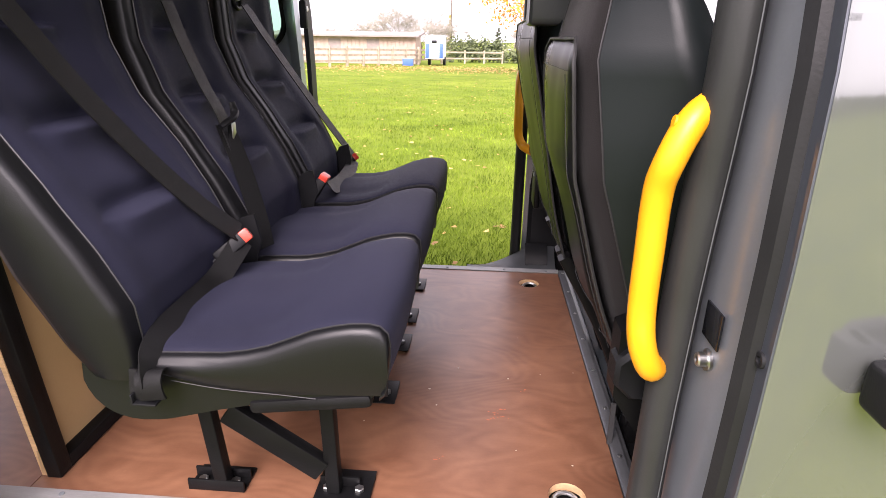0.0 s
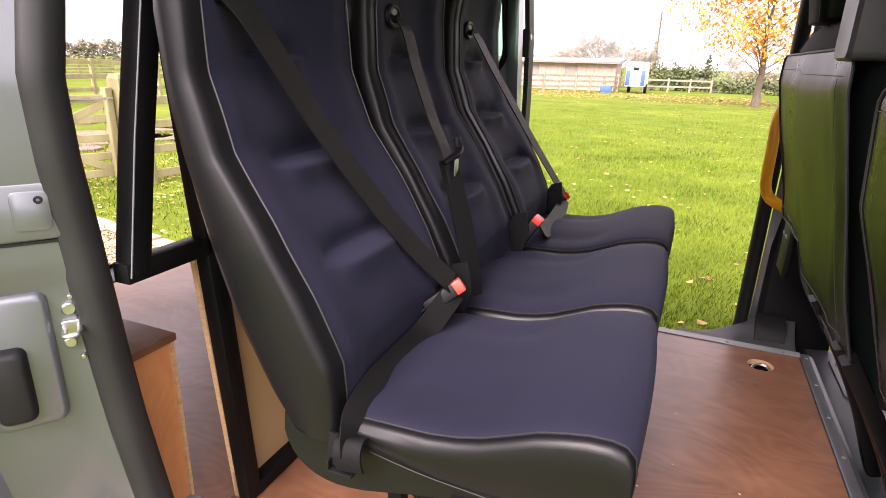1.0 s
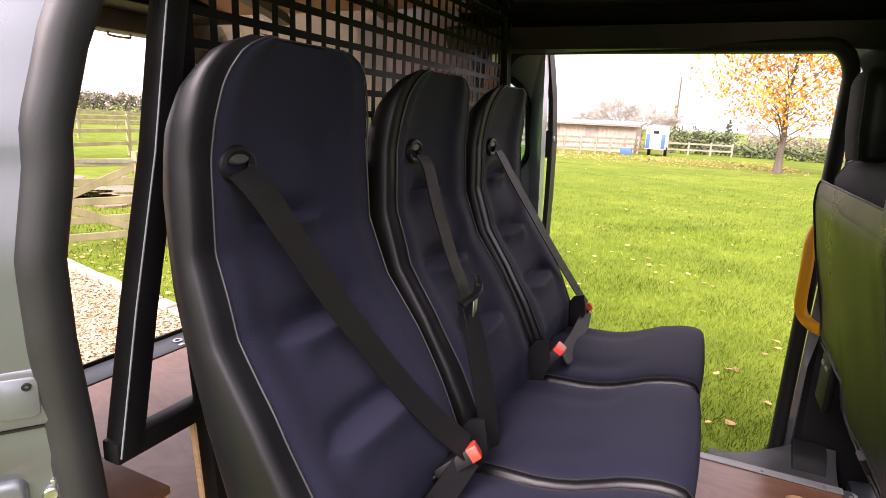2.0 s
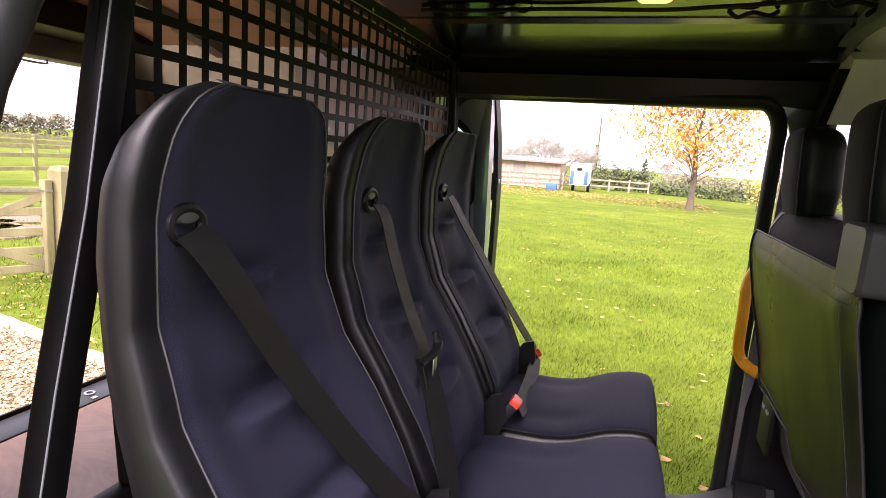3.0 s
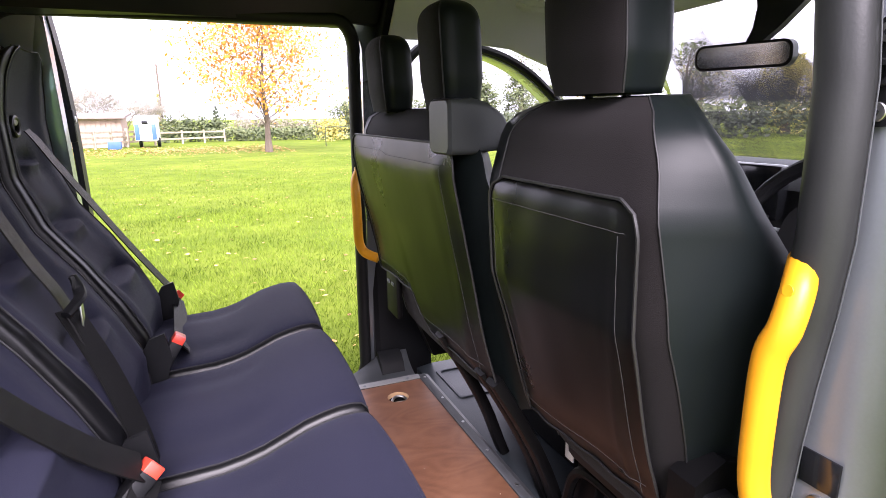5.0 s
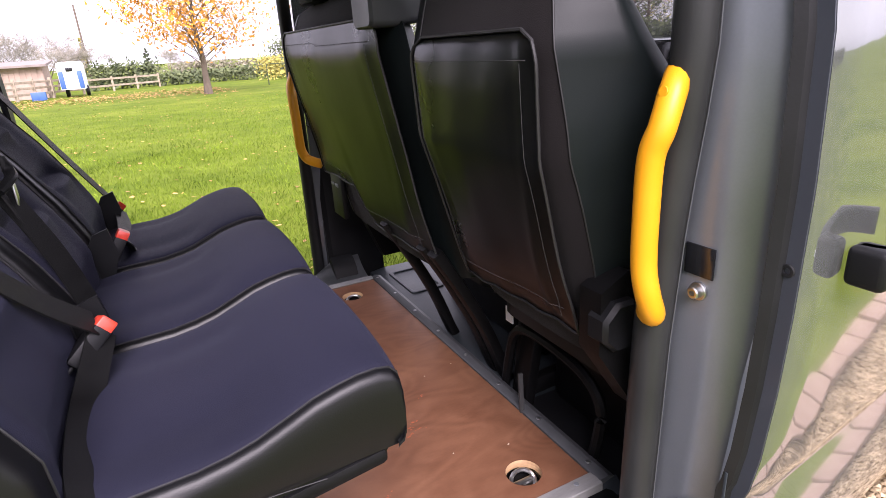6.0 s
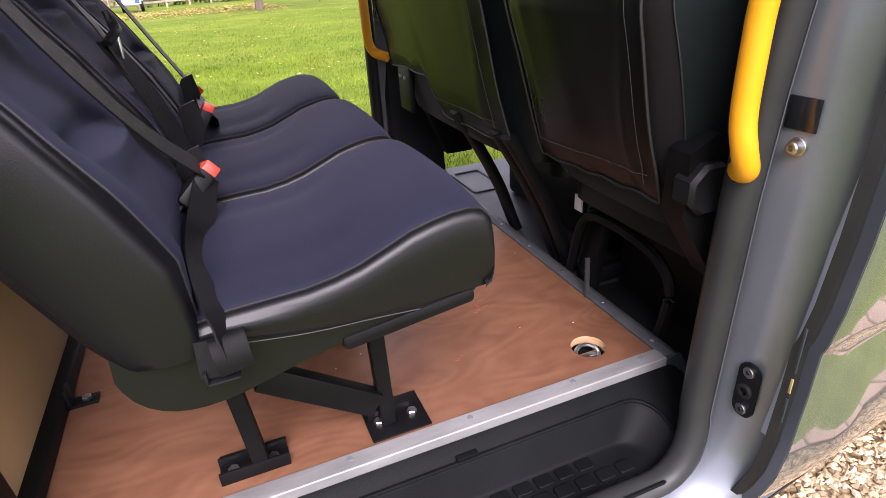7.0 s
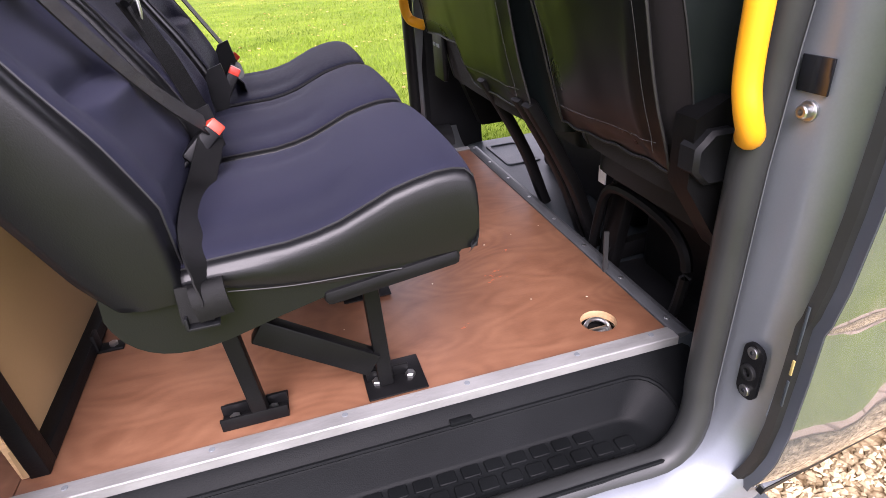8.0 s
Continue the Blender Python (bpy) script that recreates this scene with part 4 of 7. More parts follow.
# open sliding doors, slid back outside
for far in (False, True):
    x0, x1 = (-2.25, -1.21) if not far else (-2.03, -1.0)
    name_door = thing("sliding_door", ((x0 + x1) / 2, skin(0.5, far, -0.10), 0.36), "grey metallic sliding side door, slid fully open", "van door", "sliding doors")
    off_in, off_out = (-0.06, -0.115) if far else (-0.07, -0.12)
    outer = rounded(x0, x1, 0.36, 1.72 if not far else 1.79, (0.05, 0.05, 0.16, 0.16) if not far else (0.05, 0.05, 0.03, 0.16), 6)
    inner = rounded(x0 + 0.12, x1 - 0.09, 1.28, 1.63, 0.10, 6)
    bm = B()
    rings = [[Vector((x, skin(z, far, o), z)) for x, z in loop] for loop, o in ((outer, off_out), (outer, off_in), (inner, off_in - 0.012), (inner, off_out), (outer, off_out))]
    loft(bm, rings, True, False)
    part("door_shell", bm, DOOR_INNER if far else PAINT, name_door)
    bm = B()
    bm.faces.new([bm.verts.new((x, skin(z, far, (off_in + off_out) / 2), z)) for x, z in inner])
    bmesh.ops.solidify(bm, geom=bm.faces[:], thickness=0.004)
    pane = part("window_pane", bm, TINTED, name_door, "tinted window")
    pane.visible_shadow = False
    bm = B()
    sweep(bm, [(x, skin(z, far, off_in + 0.004), z) for x, z in inner], circle(0.012, 6), (0, 1, 0), True)
    part("window_seal", bm, RUBBER, name_door)
    bm = B()
    sweep(bm, [(x1 - 0.004, skin(z, far, off_in + 0.004), z) for z in (0.45, 0.7, 0.95, 1.2, 1.4, 1.56, 1.7 if far else 1.58)], circle(0.010 if far else 0.014, 6), (1, 0, 0))
    if far:
        loft(bm, [[Vector((x, skin(z, far, o), z)) for x, o in ((x1 - 0.014, off_in + 0.003), (x1 + 0.004, off_in + 0.003), (x1 + 0.004, off_out - 0.002), (x1 - 0.014, off_out - 0.002))] for z in (0.42, 0.7, 0.95, 1.2, 1.4, 1.56, 1.66, 1.75)])
    part("edge_seal", bm, RUBBER, name_door)
    bm = B()
    zc = 1.40
    box(bm, (x1 - 0.02, min(skin(zc, far, off_in), skin(zc, far, off_in + 0.03)), zc - 0.05), (x1 + 0.008, max(skin(zc, far, off_in), skin(zc, far, off_in + 0.03)), zc + 0.05), 0.006)
    lock_ob = part("door_latch", bm, PLASTIC, name_door, "black door latch")
    bm = B()
    disc(bm, (x1 + 0.006, skin(zc, far, off_in + 0.015), zc + 0.02), 0.01, 0.006, (1, 0, 0), 12)
    part("latch_pin", bm, STEEL, lock_ob)

# ---- front driver's door, closed, and cab shell ----
door = thing("front_door", (0.5, -0.34, 0.40), "closed grey-green metallic driver's door reflecting the gravel", "van door")
bm = B()
DOOR = [(0.37, -0.276), (0.40, -0.284), (0.43, -0.297), (0.48, -0.311), (0.55, -0.319), (0.65, -0.3225), (0.728, -0.3235), (0.734, -0.3255), (0.745, -0.329), (0.80, -0.337), (0.9, -0.344), (1.0, -0.347), (1.15, -0.348), (1.3, -0.342), (1.45, -0.322), (1.55, -0.29), (1.65, -0.24)]


def door_y(z, o):
    """The front door's surface at a height; o: metres outwards (minus) from its inner face."""
    return table(DOOR, z) + o + 0.044


BULGE = [(0.37, -0.276), (0.40, -0.285), (0.43, -0.302), (0.48, -0.326), (0.52, -0.336), (0.55, -0.3385), (0.60, -0.3375), (0.65, -0.333), (0.70, -0.326), (0.726, -0.3225), (0.731, -0.3245), (0.737, -0.3315), (0.745, -0.339), (0.80, -0.342), (0.85, -0.344), (0.9, -0.3455), (1.0, -0.3475), (1.15, -0.348), (1.3, -0.342)]


def skin_y(x, z, o):
    """The door's outer panel: swells below the crease, away from its rear edge."""
    w = max(0.0, min(1.0, (x + 0.026) / 0.12))
    w = w * w * (3 - 2 * w)
    h = min(0.04, max(0.0, abs(z - 0.735) - 0.006))
    swell = sum(table(BULGE, z + h * k / 6) for k in range(-6, 7)) / 13 - table(DOOR, z)
    return door_y(z, o) + swell * w + 0.12 * max(0, x)


zs = [0.40 + 0.0125 * i for i in range(26)] + [0.726, 0.731, 0.737, 0.745] + [0.76 + 0.02 * i for i in range(30)]
loft(bm, [[Vector((x, skin_y(x, z, o), z)) for x, o in ((-0.034, -0.0432), (-0.026, -0.0445), (0.0, -0.045), (0.02, -0.0453), (0.045, -0.0455), (0.07, -0.0458), (0.094, -0.046), (0.3, -0.047), (0.7, -0.045), (1.15, -0.03), (1.15, 0.0), (-0.012, 0.0))] for z in zs])
shell = part("door_skin", bm, DOOR_PAINT, door)
bm = B()
loft(bm, [[Vector((x, door_y(z, o), z)) for x, o in ((-0.036, -0.0425), (-0.019, -0.0425), (-0.019, 0.0), (-0.036, -0.018))] for z in [0.385] + zs + [1.4, 1.5, 1.6]])
for z0_, z1_, m_, lab in ((0.69, 0.765, CAB_FLOOR, "grey outlined maker's plate"), (0.655, 0.68, material("sticker_ochre", (0.26, 0.20, 0.07), 0.5), "small yellow sticker"), (0.60, 0.645, CAB_FLOOR, "grey sticker")):
    bm2 = B()
    box(bm2, (-0.0525, -0.3068, z0_), (-0.0505, -0.3028, z1_), 0.0008)
    part("pillar_sticker", bm2, m_, van, lab)
edge_ob = part("door_edge", bm, DOOR_EDGE, door, "dark shut face of the door")
for z in (1.055,):
    bm = B()
    disc(bm, (-0.035, door_y(z, -0.030), z), 0.008, 0.004, (-1, 0, 0), 12, 0.004)
    part("edge_bolt", bm, RUBBER, edge_ob)
bm = B()
loft(bm, [[Vector((x, door_y(z, o), z)) for x, o in ((-0.050, -0.012), (-0.044, -0.023), (-0.0355, -0.026), (-0.0355, -0.006))] for z in [0.375] + zs + [1.4, 1.5, 1.6]])
part("edge_seal", bm, RUBBER, door)
bm = B()
loft(bm, [[Vector((x, door_y(z, o) + 0.12 * max(0, x), z)) for x, o in ((-0.01, -0.05), (1.1, -0.04), (1.1, -0.02), (-0.01, -0.02))] for z in (0.37, 0.38, 0.392)])
part("lower_moulding", bm, PLASTIC, door, "black lower moulding")
bm = B()
loft(bm, [[Vector((x, door_y(z, o) + 0.12 * max(0, x), z)) for x, o in ((-0.015, -0.049), (1.1, -0.046), (1.1, -0.03), (-0.015, -0.03))] for z in (0.393, 0.3985)])
part("door_hem", bm, PAINT_SILL, door, "pale folded hem of the door")
bm = B()
loft(bm, [[Vector((x, door_y(z, o) + 0.12 * max(0, x), z)) for x, o in ((-0.034, -0.0432), (-0.026, -0.0445), (0.085, -0.046), (0.09, -0.03), (-0.012, -0.005))] for z in (1.335, 1.36, 1.4, 1.47, 1.54, 1.62)])
part("window_pillar", bm, DOOR_PAINT, door)
for a, b in (((0.02, 1.62), (0.5, 1.60)), ((0.5, 1.60), (1.1, 1.2))):
    bm = B()
    pts = [(a[0] + (b[0] - a[0]) * i / 6, a[1] + (b[1] - a[1]) * i / 6) for i in range(7)]
    sweep(bm, [(x, door_y(z, -0.02) + 0.12 * x, z) for x, z in pts], rounded(-0.025, 0.025, -0.015, 0.015, 0.006, 2), (0, 1, 0))
    part("window_frame", bm, PAINT, door)
bm = B()
bm.faces.new([bm.verts.new((x, door_y(z, -0.02) + 0.12 * x, z)) for x, z in ((0.08, 1.335), (0.9, 1.335), (0.5, 1.6), (0.08, 1.6))])
bmesh.ops.solidify(bm, geom=bm.faces[:], thickness=0.004)
pane = part("window_pane", bm, CLEAR, door, "clear side window")
pane.visible_shadow = False
bm = B()
zc = 1.055
sweep(bm, smooth_path([(0.055, door_y(zc, -0.05), zc), (0.07, door_y(zc, -0.085), zc), (0.13, door_y(zc, -0.095), zc), (0.2, door_y(zc, -0.085), zc), (0.215, door_y(zc, -0.05), zc)], 4), rounded(-0.012, 0.012, -0.018, 0.018, 0.007, 2))
hd = part("door_handle", bm, PLASTIC, door, "black pull handle")
bm = B()
box(bm, (0.04, door_y(zc, -0.088), zc - 0.03), (0.075, door_y(zc, -0.045), zc + 0.018), 0.008, 3)
part("handle_end", bm, PLASTIC, hd)
bm = B()
disc(bm, (0.052, door_y(zc, -0.088), zc - 0.008), 0.006, 0.003, (0, -1, 0), 12)
part("lock_barrel", bm, STEEL, hd)

# cab floor, headliner, screen, dashboard
cab = thing("cab_shell", (0.7, MID, 0.4), "cab interior with pale headliner and dark trim", "van cab", kind="structure")
bm = B()
box(bm, (0.049, -0.2, 0.40), (1.45, 1.38, 0.462), 0.004)
part("cab_floor", bm, CAB_FLOOR, cab, "dark grey moulded cab floor")
bm = B()
loft(bm, [[Vector((x, y, z)) for x, y in rounded(0.10 + e, 0.235 - e, 1.06 + e, 1.30 - e, 0.015, 4)] for e, z in ((0, 0.4615), (0.003, 0.4665), (0.009, 0.4675), (0.014, 0.4665), (0.017, 0.4625))], True, False)
part("floor_tray", bm, CAB_FLOOR, cab, "recessed tray in the cab floor")


bm = B()
box(bm, (0.056, -0.195, 0.4625), (0.62, 0.31, 0.468), 0.002)
part("floor_mat", bm, PLASTIC, cab, "black mat under the driver's seat")


def liner_z(x, y):
    t = (y - MID) / 0.8
    return 1.845 - 0.05 * abs(t) ** 4 - 0.09 * max(0.0, (x - 0.35) / 0.5) ** 2 + 0.01 * min(0, x)


bm = B()
lx = [-0.07, -0.04, 0.0, 0.1, 0.25, 0.4, 0.55, 0.7, 0.82, 0.86]
ly = [MID + 0.74 * (i / 12 - 1) for i in range(25)]
loft(bm, [[Vector((x, y, liner_z(x, y) + (0.02 if x < -0.05 else 0))) for y in ly] + [Vector((x, y, liner_z(x, y) + 0.05)) for y in reversed(ly)] for x in lx])
part("headliner", bm, HEADLINER, cab, "pale grey moulded headliner")
bm = B()
sweep(bm, [(-0.085, y, liner_z(0, y) + 0.012) for y in ly], rounded(-0.02, 0.02, -0.02, 0.02, 0.006, 2), (0, 0, 1))
part("roof_cross_member", bm, GREY_PLASTIC, cab, "dark roof cross member with punched holes")
for i in range(9):
    y = 0.25 + 0.11 * i
    bm = B()
    sweep(bm, [(-0.1065, y - 0.02, liner_z(0, y) + 0.012), (-0.1065, y + 0.02, liner_z(0, y) + 0.012)], circle(0.006, 8), (0, 0, 1))
    part("punched_slot", bm, SCREEN, cab)
for far in (True, False):
    # pale trim over the front doors
    bm = B()
    loft(bm, [[Vector((x, skin(1.7, far, o), z + d)) for o, z in ((0.06, 1.66), (0.10, 1.655), (0.16, 1.70), (0.22, 1.80), (0.10, 1.86), (0.04, 1.80))] for x, d in ((-0.06, 0.0), (0.2, 0.0), (0.4, -0.02), (0.6, -0.09), (0.8, -0.22))])
    part("side_liner", bm, HEADLINER, cab, "pale trim above the front door")
    # painted arch of the front door opening
    arch = smooth_path([(-0.02, 0, 0.52), (-0.01, 0, 1.0), (0.02, 0, 1.5), (0.06, 0, 1.62), (0.16, 0, 1.662), (0.31, 0, 1.650), (0.46, 0, 1.603), (0.62, 0, 1.505), (0.80, 0, 1.372), (1.00, 0, 1.22), (1.12, 0, 1.1), (1.12, 0, 0.6)], 4)
    bm = B()
    sweep(bm, [(p.x + (0.0 if far else 0.03), skin(min(p.z, 1.55), far, 0.03 if far else 0.075), p.z) for p in arch], rounded(-0.02, 0.02, -0.045, 0.045, 0.012, 2), (0, 1, 0))
    part("door_arch", bm, SILVER if far else DOOR_INNER, cab, "silver painted arch of the front door opening")
    bm = B()
    sweep(bm, [(p.x + (0.0 if far else 0.03), skin(min(p.z, 1.55), far, 0.085 if far else 0.11), p.z) for p in arch], circle(0.016, 8), (0, 1, 0))
    part("arch_seal", bm, RUBBER, cab)
    bm = B()
    box(bm, (1.06, min(skin(0.8, far, 0.0), skin(0.8, far, 0.1)), 0.3), (1.75, max(skin(0.8, far, 0.0), skin(0.8, far, 0.1)), 1.12), 0.03)
    part("wing_panel", bm, PAINT, cab)
    bm = B()
    bar(bm, (0.86, skin(1.45, far, 0.10), 1.66), (1.5, skin(1.1, far, 0.06), 1.08), 0.07, 0.05, (0, 1, 0), 0.012)
    part("screen_pillar", bm, GREY_PLASTIC, cab)
    # sun visor
    y0 = 0.70 if far else -0.02
    bm = B()
    loft(bm, [[Vector((x, y, liner_z(x, y) - 0.008 - d - (0.03 if x > 0.7 else 0))) for x, y in rounded(0.62, 0.78, y0, y0 + 0.42, 0.03, 4)] for d in (0, 0.014)])
    visor = part("sun_visor", bm, HEADLINER, cab, "folded pale sun visor")
    bm = B()
    loft(bm, [[Vector((x, y, liner_z(x, y) - 0.0235 - d)) for x, y in rounded(0.63, 0.68, y0 + 0.22, y0 + 0.32, 0.004, 2)] for d in (0, 0.002)])
    part("visor_sticker", bm, material("sticker_yellow" if far else "sticker_white", (0.72, 0.66, 0.35), 0.5), visor, "pale warning sticker")
    bm = B()
    tube(bm, smooth_path([(0.35, skin(1.7, far, 0.2), 1.765), (0.36, skin(1.7, far, 0.235), 1.745), (0.45, skin(1.7, far, 0.24), 1.74), (0.54, skin(1.7, far, 0.235), 1.735), (0.55, skin(1.7, far, 0.2), 1.745)], 4), 0.011, 8)
    part("ceiling_handle", bm, HEADLINER, cab, "pale ceiling grab handle")
bm = B()
loft(bm, [[Vector((x, y, z)) for y in (-0.05, 0.3, 0.6, 0.9, 1.23)] for x, z in ((0.87, 1.70), (1.15, 1.42), (1.45, 1.10))], False, False)
bmesh.ops.solidify(bm, geom=bm.faces[:], thickness=0.005)
screen_ob = part("windscreen", bm, CLEAR, cab, "clear windscreen")
screen_ob.visible_shadow = False
bm = B()
loft(bm, [[Vector((x, y, z)) for x, z in ((0.82, 0.46), (0.76, 0.75), (0.72, 1.08), (0.75, 1.22), (0.80, 1.265), (0.90, 1.285), (1.08, 1.265), (1.5, 1.10), (1.5, 0.46))] for y in (-0.2, 0.1, 0.6, 1.1, 1.38)])
part("dashboard", bm, PLASTIC, cab, "dark moulded dashboard")
bm = B()
loft(bm, [[Vector((x, y, z)) for x, y in ((1.5 + d, -0.1), (1.5 + d, 1.28), (2.05, 1.2), (2.05, 0.0))] for z, d in ((0.3, 0), (0.6, 0), (0.8, 0.1), (0.95, 0.45))])
part("bonnet", bm, PAINT, cab)
bm = B()
box(bm, (0.712, 0.43, 1.14), (0.752, 0.66, 1.285), 0.01)
disp = part("display", bm, SCREEN, cab, "dark centre display with small controls")
for i in range(4):
    bm = B()
    box(bm, (0.7085, 0.45 + 0.045 * i, 1.148), (0.7125, 0.475 + 0.045 * i, 1.156), 0.001)
    part("display_key", bm, STITCH, disp)
mirror = thing("rear_view_mirror", (0.80, 0.62, 1.55), "black rear-view mirror on a moulded stalk", "mirror")
bm = B()
extrude(bm, rounded(0.51, 0.77, 1.535, 1.605, 0.025, 5), 0, 0.765, 0.80, 0.008)
part("housing", bm, PLASTIC, mirror)
bm = B()
extrude(bm, rounded(0.517, 0.763, 1.542, 1.598, 0.02, 5), 0, 0.7625, 0.7655)
part("mirror_glass", bm, MIRROR, mirror, "mirror showing the mesh bulkhead")
bm = B()
loft(bm, [[Vector((x + a * 0.02, y + b * w, z)) for a, b in ((-1, -1), (1, -1), (1, 1), (-1, 1))] for x, y, z, w in ((0.80, 0.62, 1.60, 0.02), (0.83, 0.60, 1.64, 0.035), (0.86, 0.58, 1.70, 0.06), (0.86, 0.58, 1.76, 0.07))])
part("stalk", bm, PLASTIC, mirror)
mirror.rotation_euler = (0, 0, radians(17))
mirror.rotation_euler.y = radians(-3)
lamp2 = thing("reading_lamp", (0.66, 0.57, 1.76), "amber-lit overhead console in the headliner", "lamp")
bm = B()
box(bm, (0.60, 0.47, 1.725), (0.74, 0.67, 1.78), 0.015, 3)
part("console", bm, HEADLINER, lamp2)
bm = B()
box(bm, (0.597, 0.53, 1.735), (0.601, 0.575, 1.752), 0.001)
part("lens", bm, AMBER, lamp2, "amber lit lens")
wheel = thing("steering_wheel", (0.44, 0.13, 1.14), "black three-spoke steering wheel", "steering wheel")
wm = Matrix.Translation((0.44, 0.13, 1.17)) @ Euler((0, radians(-62), 0)).to_matrix().to_4x4()
bm = B()
tube(bm, [wm @ Vector((0.185 * math.cos(a), 0.185 * math.sin(a), 0)) for a in [2 * math.pi * i / 32 for i in range(32)]], 0.016, 10, (1, 0, 0.4), True)
part("rim", bm, PLASTIC, wheel)
bm = B()
loft(bm, [[wm @ Vector((x, y, d)) for x, y in rounded(-0.07, 0.07, -0.075, 0.075, 0.04, 4)] for d in (-0.03, 0.01, 0.02)])
part("hub", bm, PLASTIC, wheel)
for a in (0, 180, 270):
    bm = B()
    bar(bm, wm @ Vector((0.06 * math.sin(radians(a + 90)), 0.06 * math.cos(radians(a + 90)), 0)), wm @ Vector((0.18 * math.sin(radians(a + 90)), 0.18 * math.cos(radians(a + 90)), 0)), 0.035, 0.014, (1, 0, 0.4), 0.004)
    part("spoke", bm, GREY_PLASTIC, wheel)
bm = B()
tube(bm, [(0.47, 0.13, 1.15), (0.8, 0.13, 1.02)], 0.04, 10)
part("column", bm, PLASTIC, wheel)
belt_b = thing("driver_belt", (-0.0, -0.06, 0.6), "black driver's seat belt hanging on the pillar", "seat belt")
bm = B()
ribbon(bm, [(0.01, skin(z, False, 0.145 - 0.028 * max(0.0, min(1.0, (z - 0.9) / 0.4))), z) for z in (0.55, 0.8, 1.0, 1.2, 1.4, 1.55)], 0.046, (1, 0, 0))
part("webbing", bm, WEBBING, belt_b)
bm = B()
box(bm, (-0.02, skin(1.55, False, 0.09), 1.52), (0.04, skin(1.55, False, 0.13), 1.60), 0.01, 3)
part("height_adjuster", bm, PLASTIC, belt_b)

# ---- bulkhead behind the bench ----
HOUSING = material("dark_grey_housing", (0.038, 0.041, 0.043), 0.45, 0, 0.12, 10.0, 600.0, 0.15)
XB = -1.105
bulk = thing("bulkhead", (XB, MID, 0.5), "black steel bulkhead with punched mesh above and tan board below", "bulkhead")
T = 0.03
side_line = [(-0.160, 1.035), (-0.124, 1.22), (-0.080, 1.42), (-0.040, 1.66), (-0.015, 1.80)]
for far in (False, True):
    k = (lambda y: y) if not far else (lambda y: 2 * MID - y)
    bm = B()
    sweep(bm, [(XB, k(y), z) for y, z in side_line], rounded(-0.017, 0.017, -0.017, 0.017, 0.004, 2), (1, 0, 0))
    post = part("side_post", bm, BLACK_STEEL, bulk)
    # thin paler line along the post's outer front corner
    bm = B()
    tube(bm, [(XB + 0.0165, k(y - 0.0165), z) for y, z in side_line], 0.0013, 6, (1, 0, 0))
    part("pale_edge", bm, GREY_PLASTIC, post, "thin pale line along the corner of the post")
    bm = B()
    bar(bm, (XB, k(-0.18), 1.04), (XB, k(-0.025), 1.04), T, T, (0, 0, 1), 0.003)
    part("side_rail", bm, BLACK_STEEL, bulk)
    bm = B()
    bar(bm, (XB, k(-0.045), 1.40), (XB, k(0.018), 0.502), 0.034, T, (1, 0, 0), 0.003)
    part("lower_post", bm, BLACK_STEEL, bulk)
    # closing plate between the outer post and the mesh
    bm = B()
    extrude(bm, [(k(-0.10), 1.37), (k(-0.02), 1.37), (k(-0.02), 1.80), (k(-0.035), 1.80), (k(-0.06), 1.66)], 0, XB - 0.004, XB + 0.004)
    part("closing_plate", bm, BLACK_STEEL, bulk)
bm = B()
bar(bm, (XB, -0.07, 1.80), (XB, 1.25, 1.80), T, T, (0, 0, 1), 0.003)
part("top_rail", bm, BLACK_STEEL, bulk)
bm = B()
bar(bm, (XB, -0.03, 1.38), (XB, 1.21, 1.38), T, T, (0, 0, 1), 0.003)
part("middle_rail", bm, BLACK_STEEL, bulk)
bm = B()
bar(bm, (XB, 0.03, 0.517), (XB, 1.15, 0.517), T, T, (0, 0, 1), 0.003)
part("bottom_rail", bm, BLACK_STEEL, bulk)
for i in range(7):
    bmr = B()
    disc(bmr, (XB + 0.014, 0.06 + 0.175 * i, 1.793), 0.004, 0.003, (1, 0, 0), 8)
    part("rivet", bmr, STEEL, bulk)
# thin bright line along the top rail's lower front edge
bmr = B()
bar(bmr, (XB + 0.0165, -0.05, 1.7865), (XB + 0.0165, 1.22, 1.7865), 0.002, 0.002, (0, 0, 1))
part("rail_edge", bmr, STEEL, bulk, "thin bright line along the lower edge of the rail")
bm = B()
box(bm, (XB - 0.022, 0.0, 0.508), (XB - 0.013, 1.17, 1.38), 0.001)
part("infill_board", bm, BOARD, bulk, "plain tan hardboard infill")
bm = B()
bar(bm, (XB - 0.0225, -0.030, 1.03), (XB - 0.0225, 0.012, 0.503), 0.014, 0.010, (1, 0, 0))
part("board_edge", bm, PLY_EDGE, bulk, "raw pale edge of the board")
